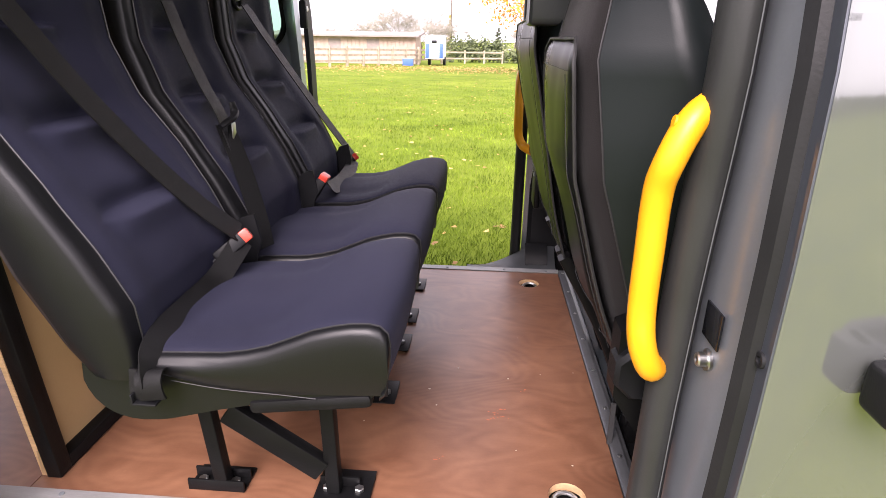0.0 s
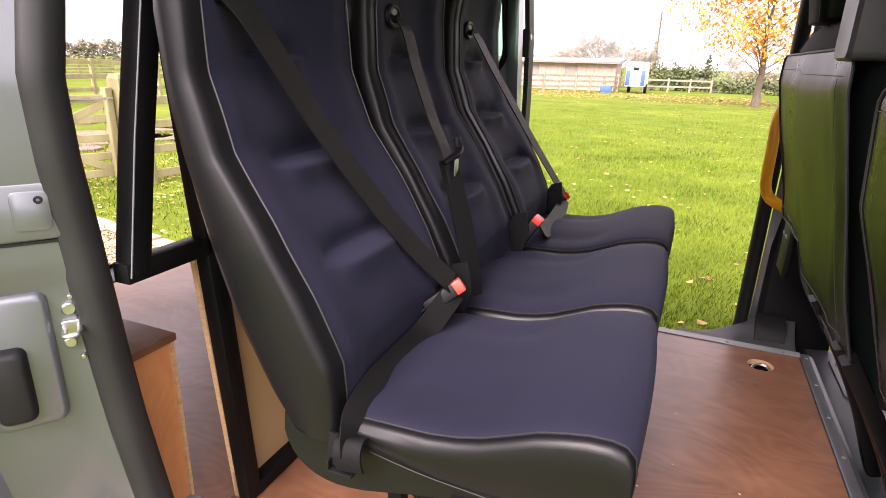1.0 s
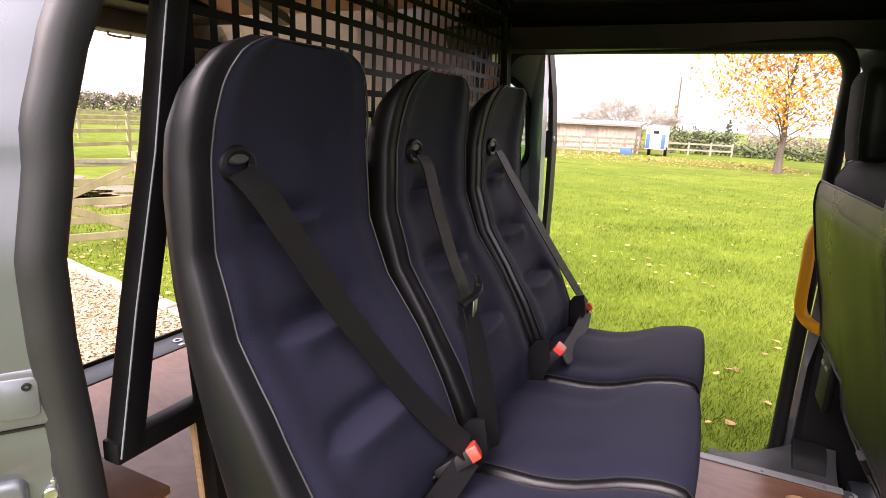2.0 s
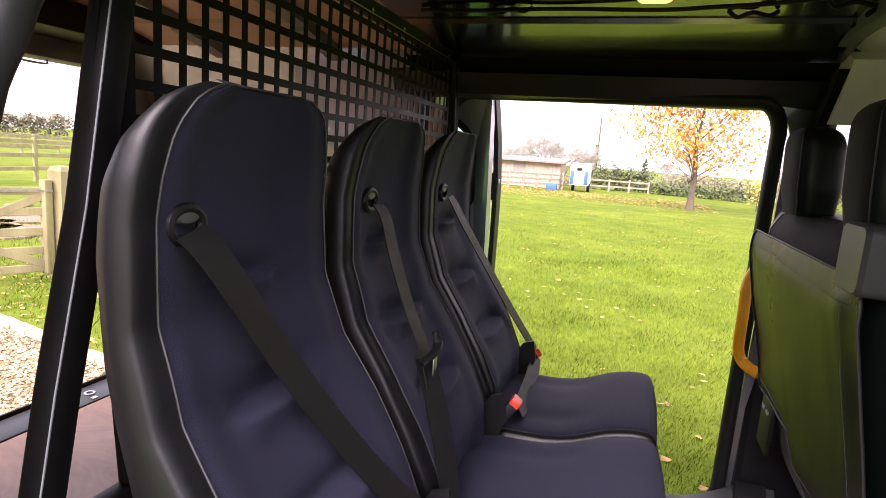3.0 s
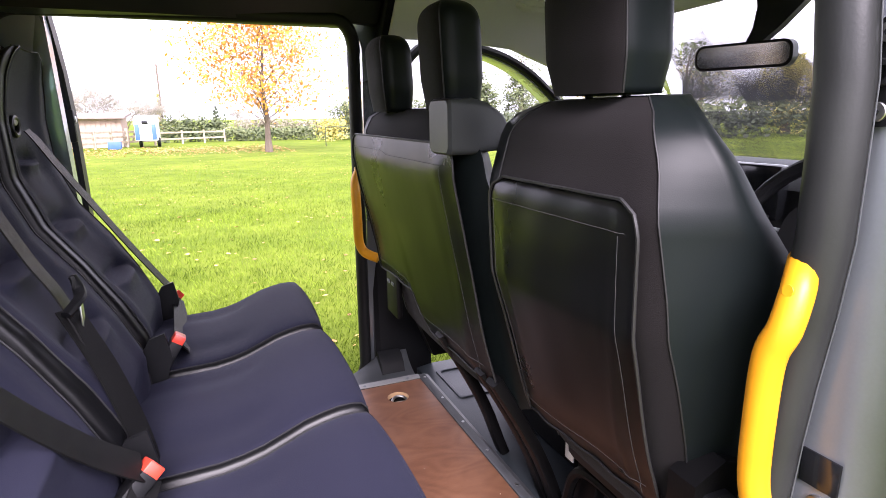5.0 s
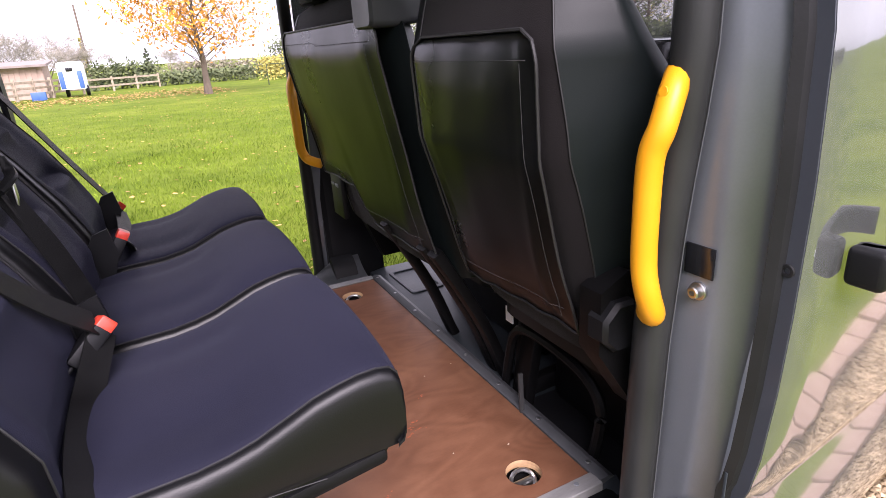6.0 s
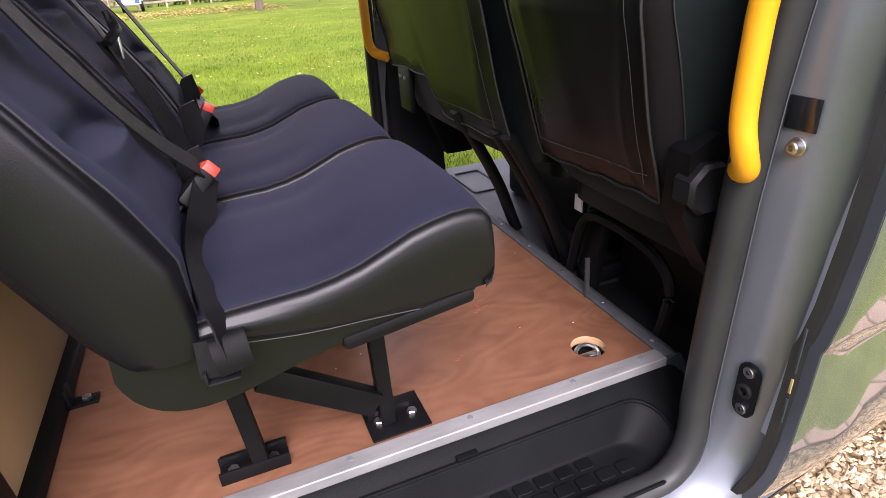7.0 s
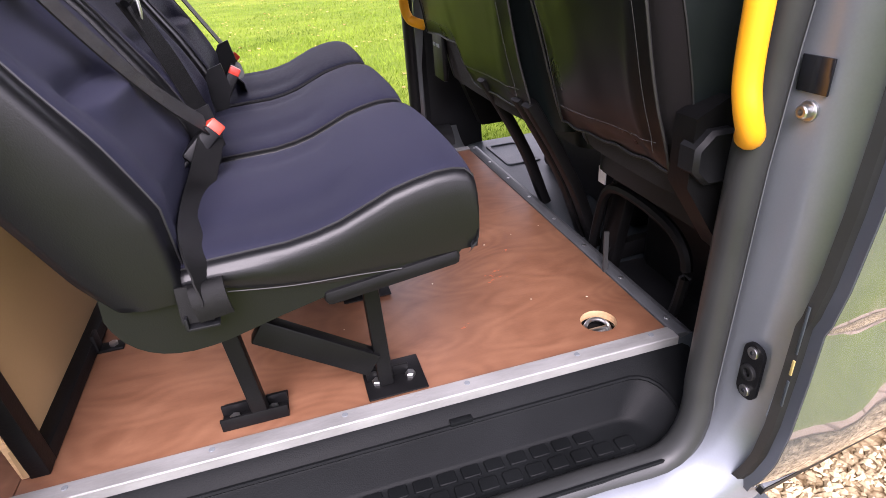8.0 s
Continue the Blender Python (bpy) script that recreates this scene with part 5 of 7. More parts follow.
# punched mesh: bars between square holes
bm = B()
pitch, web = 0.0415, 0.0125
n_y, n_z = 29, 10
y0m, z0m = -0.02, 1.395
for i in range(n_y + 1):
    y = y0m + pitch * i
    bar(bm, (XB, y, z0m), (XB, y, z0m + pitch * n_z), web, 0.0016, (1, 0, 0))
for j in range(n_z + 1):
    z = z0m + pitch * j
    bar(bm, (XB + 0.0002, y0m, z), (XB + 0.0002, y0m + pitch * n_y, z), 0.0026, web, (0, 0, 1))
part("mesh_panel", bm, BLACK_STEEL, bulk, "punched square-hole steel mesh", smooth=0)
for y in (0.345,):
    br = B()
    box(br, (XB + 0.012, y - 0.03, 0.501), (XB + 0.065, y + 0.0, 0.508), 0.002)
    box(br, (XB + 0.012, y - 0.03, 0.501), (XB + 0.02, y + 0.0, 0.545), 0.002)
    bracket = part("floor_bracket", br, BLACK_STEEL, bulk)
    br = B()
    disc(br, (XB + 0.045, y - 0.015, 0.508), 0.009, 0.007, (0, 0, 1), 6)
    part("bolt", br, STEEL, bracket)
br = B()
box(br, (XB + 0.004, -0.073, 1.505), (XB + 0.014, -0.064, 1.528), 0.002)
part("white_catch", br, WHITE, bulk, "small white plastic catch")
br = B()
disc(br, (XB + 0.006, -0.03, 1.69), 0.018, 0.012, (1, 0, 0), 14)
part("green_cap", br, material("green_cap_plastic", (0.12, 0.22, 0.12), 0.45), bulk, "round green plug")
bm = B()
extrude(bm, [(-0.17, 1.64), (-0.10, 1.66), (-0.10, 1.72), (-0.16, 1.73)], 0, XB - 0.17, XB - 0.166)
part("slotted_bracket", bm, BLACK_STEEL, bulk)

bulk.location += Vector((0, 0.035, 0))

# plywood wheel-arch box behind the near jamb
arch_box = thing("wheel_arch_box", (-1.45, -0.06, 0.5), "varnished orange plywood box over the wheel arch", "wheel arch box")
bm = B()
loft(bm, [[Vector((x, y, z)) for x, y in ((-1.95, -0.19), (-1.215, -0.19), (-1.215 + d, -0.045 + d * 0.6), (-1.95, -0.045 + d * 0.6))] for z, d in ((0.5, 0.0), (0.84, 0.0))])
part("side_board", bm, LINING, arch_box)
bm = B()
box(bm, (-1.96, -0.2, 0.841), (-1.206, -0.034, 0.855), 0.001)
part("top_board", bm, PLY, arch_box)
bm = B()
bar(bm, (-1.212, -0.042, 0.5), (-1.212, -0.042, 0.84), 0.006, 0.008, (1, 0, 0))
part("edge_lipping", bm, PLY_EDGE, arch_box)
arch_box.location.y += 0.05
copy_thing(arch_box, pose(-1.62, 1.22, 0.5, 0, 0, 180))

# ---- minibus bench: three high-backed seats ----
BACK_FRONT = [(0.84, -0.785), (0.87, -0.781), (0.955, -0.789), (1.04, -0.828), (1.13, -0.879), (1.215, -0.938), (1.31, -0.972), (1.42, -0.977), (1.51, -0.967), (1.56, -0.954)]
BACK_REAR = [(0.80, -0.845), (0.83, -0.855), (0.89, -0.892), (1.0, -0.94), (1.14, -0.985), (1.27, -1.022), (1.38, -1.036), (1.45, -1.032), (1.50, -1.016), (1.545, -0.985), (1.562, -0.965)]
HALF = [(0.80, 0.178), (0.86, 0.186), (1.0, 0.195), (1.1, 0.196), (1.2, 0.191), (1.3, 0.184), (1.42, 0.178), (1.465, 0.174), (1.50, 0.165), (1.525, 0.153), (1.542, 0.139), (1.554, 0.120), (1.562, 0.096)]
CUSH = [(-0.80, 0.872), (-0.745, 0.882), (-0.70, 0.884), (-0.655, 0.886), (-0.62, 0.892), (-0.588, 0.901), (-0.55, 0.917), (-0.52, 0.930), (-0.49, 0.938), (-0.464, 0.943), (-0.44, 0.944), (-0.424, 0.941), (-0.414, 0.931), (-0.411, 0.912), (-0.412, 0.885), (-0.416, 0.855), (-0.424, 0.842)]
UNDER = [(-0.80, 0.865), (-0.76, 0.856), (-0.684, 0.837), (-0.6, 0.824), (-0.528, 0.832), (-0.424, 0.836)]


CREASES = ((1.335, 0.36, 2.0), (1.192, 0.50, 2.8), (1.066, 0.55, 2.8))


def back_face(u, z):
    """x of the backrest's front at u (-1 to 1 across) and height z: side bolsters, lumbar swell, pulled creases."""
    x = table(BACK_FRONT, z)
    mid = 1 - min(1.0, abs(u) / 0.95) ** 2.5
    x += 0.010 * math.exp(-((abs(u) - 0.72) / 0.16) ** 2)
    x -= 0.016 * mid * (1 if z < 1.45 else max(0.2, (1.58 - z) / 0.13))
    x += 0.024 * mid * math.exp(-((z - 1.0) / 0.085) ** 2)
    x += 0.010 * mid * math.exp(-((z - 1.255) / 0.05) ** 2)
    for zc, w, depth in CREASES:
        d = z - zc
        fade = max(0.0, 1 - (abs(u) / w) ** 4) * depth
        if d >= 0:
            x -= 0.0075 * math.exp(-(d / 0.020) ** 2) * fade
        else:
            x += (0.0085 * math.exp(-(d / 0.030) ** 2) * (1 - math.exp(-(d / 0.0045) ** 2)) - 0.0075 * math.exp(-(d / 0.0035) ** 2)) * fade
    return x


def bench_seat(yc, yb, wide, belt):
    seat = thing("minibus_seat", (-0.65, yc, 0.5), "high-backed navy cloth and black vinyl minibus seat with a three-point belt", "seat", "bench seats")
    kw = wide / 0.195 * (0.95 if yc > 0.2 else 1.0)
    # backrest
    zs = [0.845 + (1.562 - 0.845) * i / 72 for i in range(73)]
    zs = sorted([z for z in zs if all(abs(z - c[0]) > 0.014 for c in CREASES)] + [c[0] + d for c in CREASES for d in (-0.0135, -0.010, -0.007, -0.005, -0.0035, -0.002, -0.0008, 0.0, 0.002, 0.005, 0.009, 0.0135)])
    us = [-1 + 2 * i / 26 for i in range(27)]
    rings_f, rings_s = [], []
    for z in zs:
        w = table(HALF, z) * kw
        front_row = [Vector((back_face(u, z), yb + u * w, z)) for u in us]
        xr = table(BACK_REAR, z)
        a, b = front_row[0], front_row[-1]
        rear = [Vector((xr, yb + u * w * 0.96, z - 0.004)) for u in (0.95, 0.5, 0, -0.5, -0.95)]
        s1 = [b.lerp(rear[0], 0.08) + Vector((0, 0.006, 0)), b.lerp(rear[0], 0.5) + Vector((0, 0.012, 0)), b.lerp(rear[0], 0.86) + Vector((0, 0.008, 0))]
        s2 = [a.lerp(rear[-1], 0.86) - Vector((0, 0.008, 0)), a.lerp(rear[-1], 0.5) - Vector((0, 0.012, 0)), a.lerp(rear[-1], 0.08) - Vector((0, 0.006, 0))]
        rings_f.append(front_row)
        rings_s.append([b] + s1 + rear + s2 + [a])
    top = rings_f[-1]
    bm = B()
    cut = 2
    loft(bm, [r[cut:] for r in rings_f] + [[p.lerp(Vector((-0.985, p.y * 0.85 + yb * 0.15, 1.572)), 0.5) for p in top[cut:]]], False, False)
    back = part("back_panel", bm, FABRIC, seat, "navy cloth back panel with stitched creases", smooth=70)
    bm = B()
    loft(bm, [rs + rf[1:cut + 1] for rs, rf in zip(rings_s, rings_f)], False, False)
    last = rings_s[-1]
    bm.faces.new([bm.verts.new(p) for p in last] )
    first = rings_s[0]
    bm.faces.new([bm.verts.new(p) for p in first])
    bmesh.ops.remove_doubles(bm, verts=bm.verts, dist=1e-5)
    part("back_shell", bm, LEATHER, seat, "black vinyl sides and rear", smooth=70)
    edge = [r[cut] + Vector((0.0015, 0, 0)) for r in rings_f] + [Vector((p.x - 0.002, p.y, p.z + 0.001)) for p in top[cut + 1:-1:2]] + [r[-1] + Vector((0.001, 0.002, 0)) for r in reversed(rings_f)]
    bm = B()
    tube(bm, edge, 0.0015, 6, (1, 0.2, 0))
    part("back_piping", bm, PIPING, back)
    # cushion
    bm = B()
    rows = []
    us2 = [-1, -0.975, -0.945] + [-0.9 + 1.8 * i / 18 for i in range(19)] + [0.945, 0.975, 1]
    n = len(CUSH)
    for i, (x, z) in enumerate(CUSH):
        fade = 1.0 if i < n - 7 else max(0.1, (n - 1 - i) / 7)
        row = []
        for u in us2:
            crown = (0.010 * (1 - abs(u) ** 3) + 0.006 * math.sqrt(max(0.0, 1 - abs(u) ** 10))) * fade
            valley = -0.006 * math.exp(-((abs(u) - 0.6) / 0.2) ** 2) * fade * (1 if x < -0.55 else 0)
            bulge = 0.006 * (1 - u * u) if i >= n - 6 else 0
            row.append(Vector((x + bulge, yc + u * (wide - 0.011), z + crown + valley)))
        rows.append(row)
    loft(bm, rows, False, False)
    cushion = part("cushion", bm, FABRIC, seat, "navy cloth seat cushion", smooth=70)
    for s in (-1, 1):
        bm = B()
        loft(bm, [[Vector((x, yc + s * (wide - 0.011), z)), Vector((x, yc + s * (wide - 0.005), z - 0.001)), Vector((x, yc + s * wide, z - 0.005)), Vector((x - 0.001, yc + s * (wide + 0.003), z - 0.012)), Vector((x - 0.001, yc + s * (wide + 0.005), z * 0.75 + table(UNDER, x) * 0.25 - 0.004)), Vector((x - 0.002, yc + s * (wide + 0.006), z * 0.4 + table(UNDER, x) * 0.6 - 0.004)), Vector((x - 0.003, yc + s * (wide - 0.003), min(z - 0.014, table(UNDER, x)) - 0.004))] for x, z in CUSH], False, False)
        part("cushion_side", bm, LEATHER, cushion, "black vinyl side", smooth=70)
        bm = B()
        tube(bm, [(x, yc + s * (wide - 0.011), z + 0.0008) for x, z in CUSH], 0.0015, 6, (0, 1, 0))
        part("cushion_piping", bm, PIPING, cushion)
    bm = B()
    outline = [(-0.874, 0.815), (-0.866, 0.798), (-0.855, 0.785), (-0.843, 0.776), (-0.829, 0.7695), (-0.813, 0.7655), (-0.795, 0.764), (-0.772, 0.7655), (-0.75, 0.769), (-0.72, 0.777), (-0.68, 0.788), (-0.60, 0.807), (-0.52, 0.818), (-0.44, 0.825), (-0.428, 0.838), (-0.53, 0.833), (-0.6, 0.824), (-0.69, 0.838), (-0.76, 0.858), (-0.80, 0.868), (-0.875, 0.86), (-0.878, 0.83)]
    extrude(bm, outline, 1, yc - wide + 0.006, yc + wide - 0.006, 0.010)
    pan = part("seat_pan", bm, LEATHER, seat, "black seat pan cover", smooth=50)
    bm = B()
    tube(bm, smooth_path([(-0.735, yc - wide - 0.001, 0.842), (-0.66, yc - wide - 0.001, 0.832), (-0.58, yc - wide - 0.001, 0.828), (-0.52, yc - wide - 0.001, 0.824)], 4), 0.0009, 6)
    part("pan_seam", bm, SEAM, pan)
    for s in (-1, 1):
        bm = B()
        bar(bm, (-0.625, yc + s * (wide - 0.012), 0.798), (-0.438, yc + s * (wide - 0.012), 0.822), 0.024, 0.024, (0, 0, 1), 0.009)
        part("side_rail", bm, BLACK_STEEL, seat)
        if s < 0:
            continue
        # dark hinge cover between cushion and back
        bm = B()
        extrude(bm, [(-0.80, 0.86), (-0.755, 0.865), (-0.735, 0.93), (-0.745, 0.985), (-0.775, 0.975), (-0.80, 0.93)], 1, yc + s * (wide - 0.012), yc + s * (wide - 0.004))
        hinge = part("hinge_cover", bm, PLASTIC, seat)
        bm = B()
        disc(bm, (-0.755, yc + s * (wide - 0.004), 0.945), 0.006, 0.003, (0, s, 0), 10)
        part("hinge_bolt", bm, STEEL, hinge)
    # leg frames
    for s in ((-1,) if yc < 0.2 else (-1, 1)):
        yl = yc + s * (wide - 0.075) - (0.055 if (yc < 0.2 and s < 0) else 0)
        yl = max(yl, 0.035)
        bm = B()
        bar(bm, (-0.785, yl, 0.785), (-0.764, yl, 0.512), 0.026, 0.026, (0, 1, 0), 0.003)
        part("leg", bm, BLACK_STEEL, seat)
        bm = B()
        bar(bm, (-0.553, yl, 0.79), (-0.548, yl, 0.512), 0.026, 0.026, (0, 1, 0), 0.003)
        part("leg", bm, BLACK_STEEL, seat)
        bm = B()
        bar(bm, (-0.735, yl - 0.006, 0.685), (-0.565, yl - 0.006, 0.565), 0.026, 0.045, (0, 0, 1), 0.003)
        part("brace", bm, BLACK_STEEL, seat)
        for xf, x0, x1 in ((-0.77, -0.83, -0.72), (-0.548, -0.585, -0.478)):
            bm = B()
            box(bm, (x0, yl - 0.012, 0.5005), (x1, yl + 0.05, 0.5065), 0.0015)
            if xf < -0.7:
                box(bm, (x0, yl - 0.014, 0.501), (x1, yl - 0.009, 0.526), 0.0015)
                box(bm, (x0, yl + 0.020, 0.501), (x1, yl + 0.025, 0.526), 0.0015)
            else:
                box(bm, (x0, yl - 0.035, 0.5046), (x1, yl + 0.06, 0.508), 0.0015)
                box(bm, (x0 + 0.005, yl + 0.014, 0.506), (x1 - 0.025, yl + 0.019, 0.528), 0.0015)
            foot = part("foot_plate", bm, BLACK_STEEL, seat)
            for xx in (x0 + 0.022, x1 - 0.024):
                bm = B()
                disc(bm, (xx, yl + (0.005 if xf < -0.7 else 0.005), 0.5065), 0.0095, 0.009, (0, 0, 1), 6)
                part("bolt", bm, STEEL, foot)
        for xx in (-0.783, -0.553):
            bm = B()
            box(bm, (xx - 0.03, yl - 0.02, 0.768), (xx + 0.03, yl + 0.02, 0.778), 0.003)
            clamp = part("clamp", bm, BLACK_STEEL, seat)
            bm = B()
            disc(bm, (xx - 0.02, yl - 0.018, 0.752), 0.005, 0.02, (0, 0, 1), 8)
            part("bolt", bm, STEEL, clamp)
    # belt outlet high on the backrest
    bm = B()
    ya, za = belt["top"]
    xa = back_face((ya - yb) / (table(HALF, za) * kw), za)
    ring_pts = [(xa + 0.006 + 0.014 * (i == -1), ya + 0.024 * math.cos(t), za + 0.018 * math.sin(t)) for i, t in enumerate([2 * math.pi * j / 20 for j in range(20)])]
    tube(bm, ring_pts, 0.006, 8, (1, 0, 0), True)
    outlet = part("belt_outlet", bm, PLASTIC, seat, "black plastic belt outlet")
    bm = B()
    loft(bm, [[Vector((xa + d, ya + s * 0.020 * math.cos(t), za + 0.009 + s * 0.009 * math.sin(t))) for t in [2 * math.pi * j / 16 for j in range(16)]] for d, s in ((0.001, 1), (0.008, 0.95), (0.010, 0.75))])
    part("outlet_hood", bm, HOUSING, outlet, "dark grey embossed cap")
    # webbing
    for pts, width, twist in belt["straps"]:
        path, across = [], []
        fine = smooth_path(pts, 8)
        for i, p in enumerate(fine):
            z = p.z
            lim = table(HALF, z) * kw
            u = (p.y - yb) / lim
            x = max(p.x, back_face(max(-1, min(1, u)), z) + 0.006) if z > 0.97 and abs(u) <= 1.02 else p.x
            path.append(Vector((x, p.y, z)))
        for i in range(len(path)):
            f = (path[min(i + 1, len(path) - 1)] - path[max(i - 1, 0)]).normalized()
            nrm = Vector(twist)
            across.append(f.cross(nrm))
        bm = B()
        ribbon(bm, path, width, across)
        part("belt_webbing", bm, WEBBING, seat, "black belt webbing", smooth=60)
    return seat, cushion


def buckle(parent_thing, p, lean, label="black belt buckle with a red release button"):
    """A belt buckle at p, leaning along lean, with a red button on its end."""
    p, f = Vector(p), Vector(lean).normalized()
    s = Vector((0, 1, 0))
    s = (s - f * s.dot(f)).normalized()
    u = s.cross(f)
    m = Matrix((s, f, u)).transposed().to_4x4()
    m.translation = p
    bm = B()
    box(bm, (-0.019, -0.07, -0.0125), (0.019, -0.006, 0.0125), 0.004, 2, m)
    body = part("buckle", bm, PLASTIC, parent_thing, label)
    bm = B()
    box(bm, (-0.0185, -0.012, -0.012), (0.0185, 0.008, 0.012), 0.003, 2, m)
    part("release_button", bm, RED, body, "red release button")
    bm = B()
    box(bm, (-0.011, -0.14, -0.003), (0.011, -0.058, 0.003), 0.002, 2, m)
    part("stem", bm, PLASTIC, body)
    return body


N = (1, 0, 0.35)
seat1, c1 = bench_seat(0.075, 0.058, 0.192, {"top": (-0.05, 1.412), "straps": [
    ([(-0.968, -0.05, 1.405), (-0.948, -0.042, 1.384), (-0.930, -0.020, 1.34), (-0.895, 0.035, 1.235), (-0.845, 0.098, 1.12), (-0.795, 0.150, 1.03), (-0.748, 0.19, 0.968)], 0.046, N),
    ([(-0.742, 0.185, 0.955), (-0.765, 0.12, 0.905), (-0.77, 0.03, 0.895), (-0.765, -0.06, 0.895), (-0.757, -0.112, 0.888), (-0.755, -0.128, 0.868), (-0.755, -0.134, 0.845)], 0.042, (1, 0, 1))]})
seat2, c2 = bench_seat(0.477, 0.480, 0.197, {"top": (0.422, 1.412), "straps": [
    ([(-0.968, 0.422, 1.405), (-0.950, 0.42, 1.38), (-0.925, 0.413, 1.31), (-0.885, 0.403, 1.22), (-0.848, 0.393, 1.15), (-0.80, 0.368, 1.02), (-0.765, 0.345, 0.92), (-0.76, 0.32, 0.87)], 0.046, N),
    ([(-0.846, 0.392, 1.14), (-0.80, 0.355, 1.05), (-0.768, 0.335, 0.95), (-0.755, 0.325, 0.885)], 0.044, (1, -0.6, 0.3))]})
seat3, c3 = bench_seat(0.889, 0.904, 0.196, {"top": (0.855, 1.408), "straps": [
    ([(-0.966, 0.855, 1.40), (-0.950, 0.86, 1.375), (-0.93, 0.892, 1.325), (-0.885, 0.955, 1.225), (-0.83, 1.03, 1.105), (-0.78, 1.10, 1.0), (-0.745, 1.145, 0.93)], 0.046, N),
    ([(-0.745, 1.14, 0.92), (-0.735, 1.05, 0.905), (-0.728, 0.9, 0.90), (-0.722, 0.76, 0.915), (-0.72, 0.70, 0.945)], 0.044, (1, 0, 1))]})
buckle(seat1, (-0.738, 0.196, 0.962), (0.55, 0.35, 0.45))
buckle(seat2, (-0.72, 0.688, 0.962), (0.5, 0.1, 0.75))
buckle(seat3, (-0.743, 1.15, 0.925), (0.5, 0.4, 0.4))
# metal tongue and its slider on the middle belt
bm = B()
sweep(bm, smooth_path([(-0.842, 0.362, 1.140), (-0.832, 0.38, 1.150), (-0.828, 0.40, 1.156), (-0.832, 0.417, 1.165), (-0.838, 0.42, 1.185)], 4), circle(0.009, 8, 0.006))
slider = part("tongue_slider", bm, PLASTIC, seat2, "black belt tongue slider")
bm = B()
box(bm, (-0.829, 0.384, 1.10), (-0.826, 0.402, 1.145), 0.001)
part("tongue", bm, STEEL, slider, "bright steel tongue")
# folded strap end at the outer foot of the near seat
bm = B()
fold = smooth_path([(0, y, z) for y, z in ((-0.128, 0.866), (-0.137, 0.868), (-0.146, 0.862), (-0.150, 0.851), (-0.149, 0.838), (-0.146, 0.828))], 4)
ribbon(bm, [(-0.754 + 0.006 * i / len(fold), q.y, q.z) for i, q in enumerate(fold)], 0.040, (1, 0, 0.1), 0.0035)
roll = part("strap_roll", bm, WEBBING, seat1, "folded strap end", smooth=60)
bm = B()
ribbon(bm, [(-0.770, -0.130, 0.866), (-0.771, -0.134, 0.84), (-0.772, -0.136, 0.820)], 0.036, (1, 0, 0), 0.004)
part("strap_layer", bm, WEBBING, roll)
bm = B()
box(bm, (-0.786, -0.146, 0.814), (-0.748, -0.127, 0.818), 0.0015)
box(bm, (-0.786, -0.146, 0.814), (-0.782, -0.127, 0.832), 0.0015)
part("strap_clip", bm, PLASTIC, roll)

for bench_part in (seat1, seat2, seat3):
    bench_part.location.y += 0.01

# ---- front seats ----


def back_block(parent, yc, half, zs, prof, thick, name_a, name_b, cut=3, wing=0.0, near_half=None):
    """A car seat's backrest: cloth on the rear panel, vinyl round the sides. half and prof: tables by height."""
    us = [-1 + 2 * i / 22 for i in range(23)]
    rear_rows, side_rows = [], []
    for z in zs:
        w, xr = table(half, z), table(prof, z)
        wn_ = table(near_half or half, z)
        fall = max(0.0, min(1.0, (z - 1.12) / 0.30))
        wing_z, thick_z = wing * (1 - 0.9 * fall), thick * (1 - 0.6 * fall)
        row = []
        for u in us:
            bow = 0.03 * abs(u) ** 4
            bow += wing_z * max(0.0, (-u - 0.78) / 0.22) ** 1.4
            row.append(Vector((xr + bow, yc + u * (wn_ if u < 0 else w), z)))
        rear_rows.append(row[cut:-3])
        front = [Vector((xr + thick_z + wing_z * (u < -0.8), yc + u * (wn_ if u < 0 else w) * 0.94, z + 0.004)) for u in (1, 0.6, 0.2, -0.2, -0.6, -1)]
        side_rows.append(row[-4:] + [Vector((xr + thick_z * 0.55, yc + w * 1.04, z))] + front + [Vector((xr + thick_z * 0.55 + wing_z, yc - wn_ * 1.04, z))] + row[:cut + 1])
    bm = B()
    loft(bm, rear_rows, False, False)
    panel = part(name_a, bm, CAB_CLOTH, parent, "charcoal cloth rear panel", smooth=70)
    bm = B()
    loft(bm, side_rows, False, False)
    for r in (side_rows[0] + rear_rows[0][1:-1], side_rows[-1] + rear_rows[-1][1:-1]):
        bm.faces.new([bm.verts.new(p) for p in r])
    bmesh.ops.remove_doubles(bm, verts=bm.verts, dist=1e-5)
    part(name_b, bm, CAB_VINYL, parent, "dark vinyl side bolsters", smooth=70)
    for rows, i in ((rear_rows, 0), (rear_rows, -1)):
        bm = B()
        tube(bm, [r[i] + Vector((-0.0015, 0, 0)) for r in rows], 0.0013, 6, (1, 0, 0))
        part("seam", bm, SEAM, panel)
    return panel


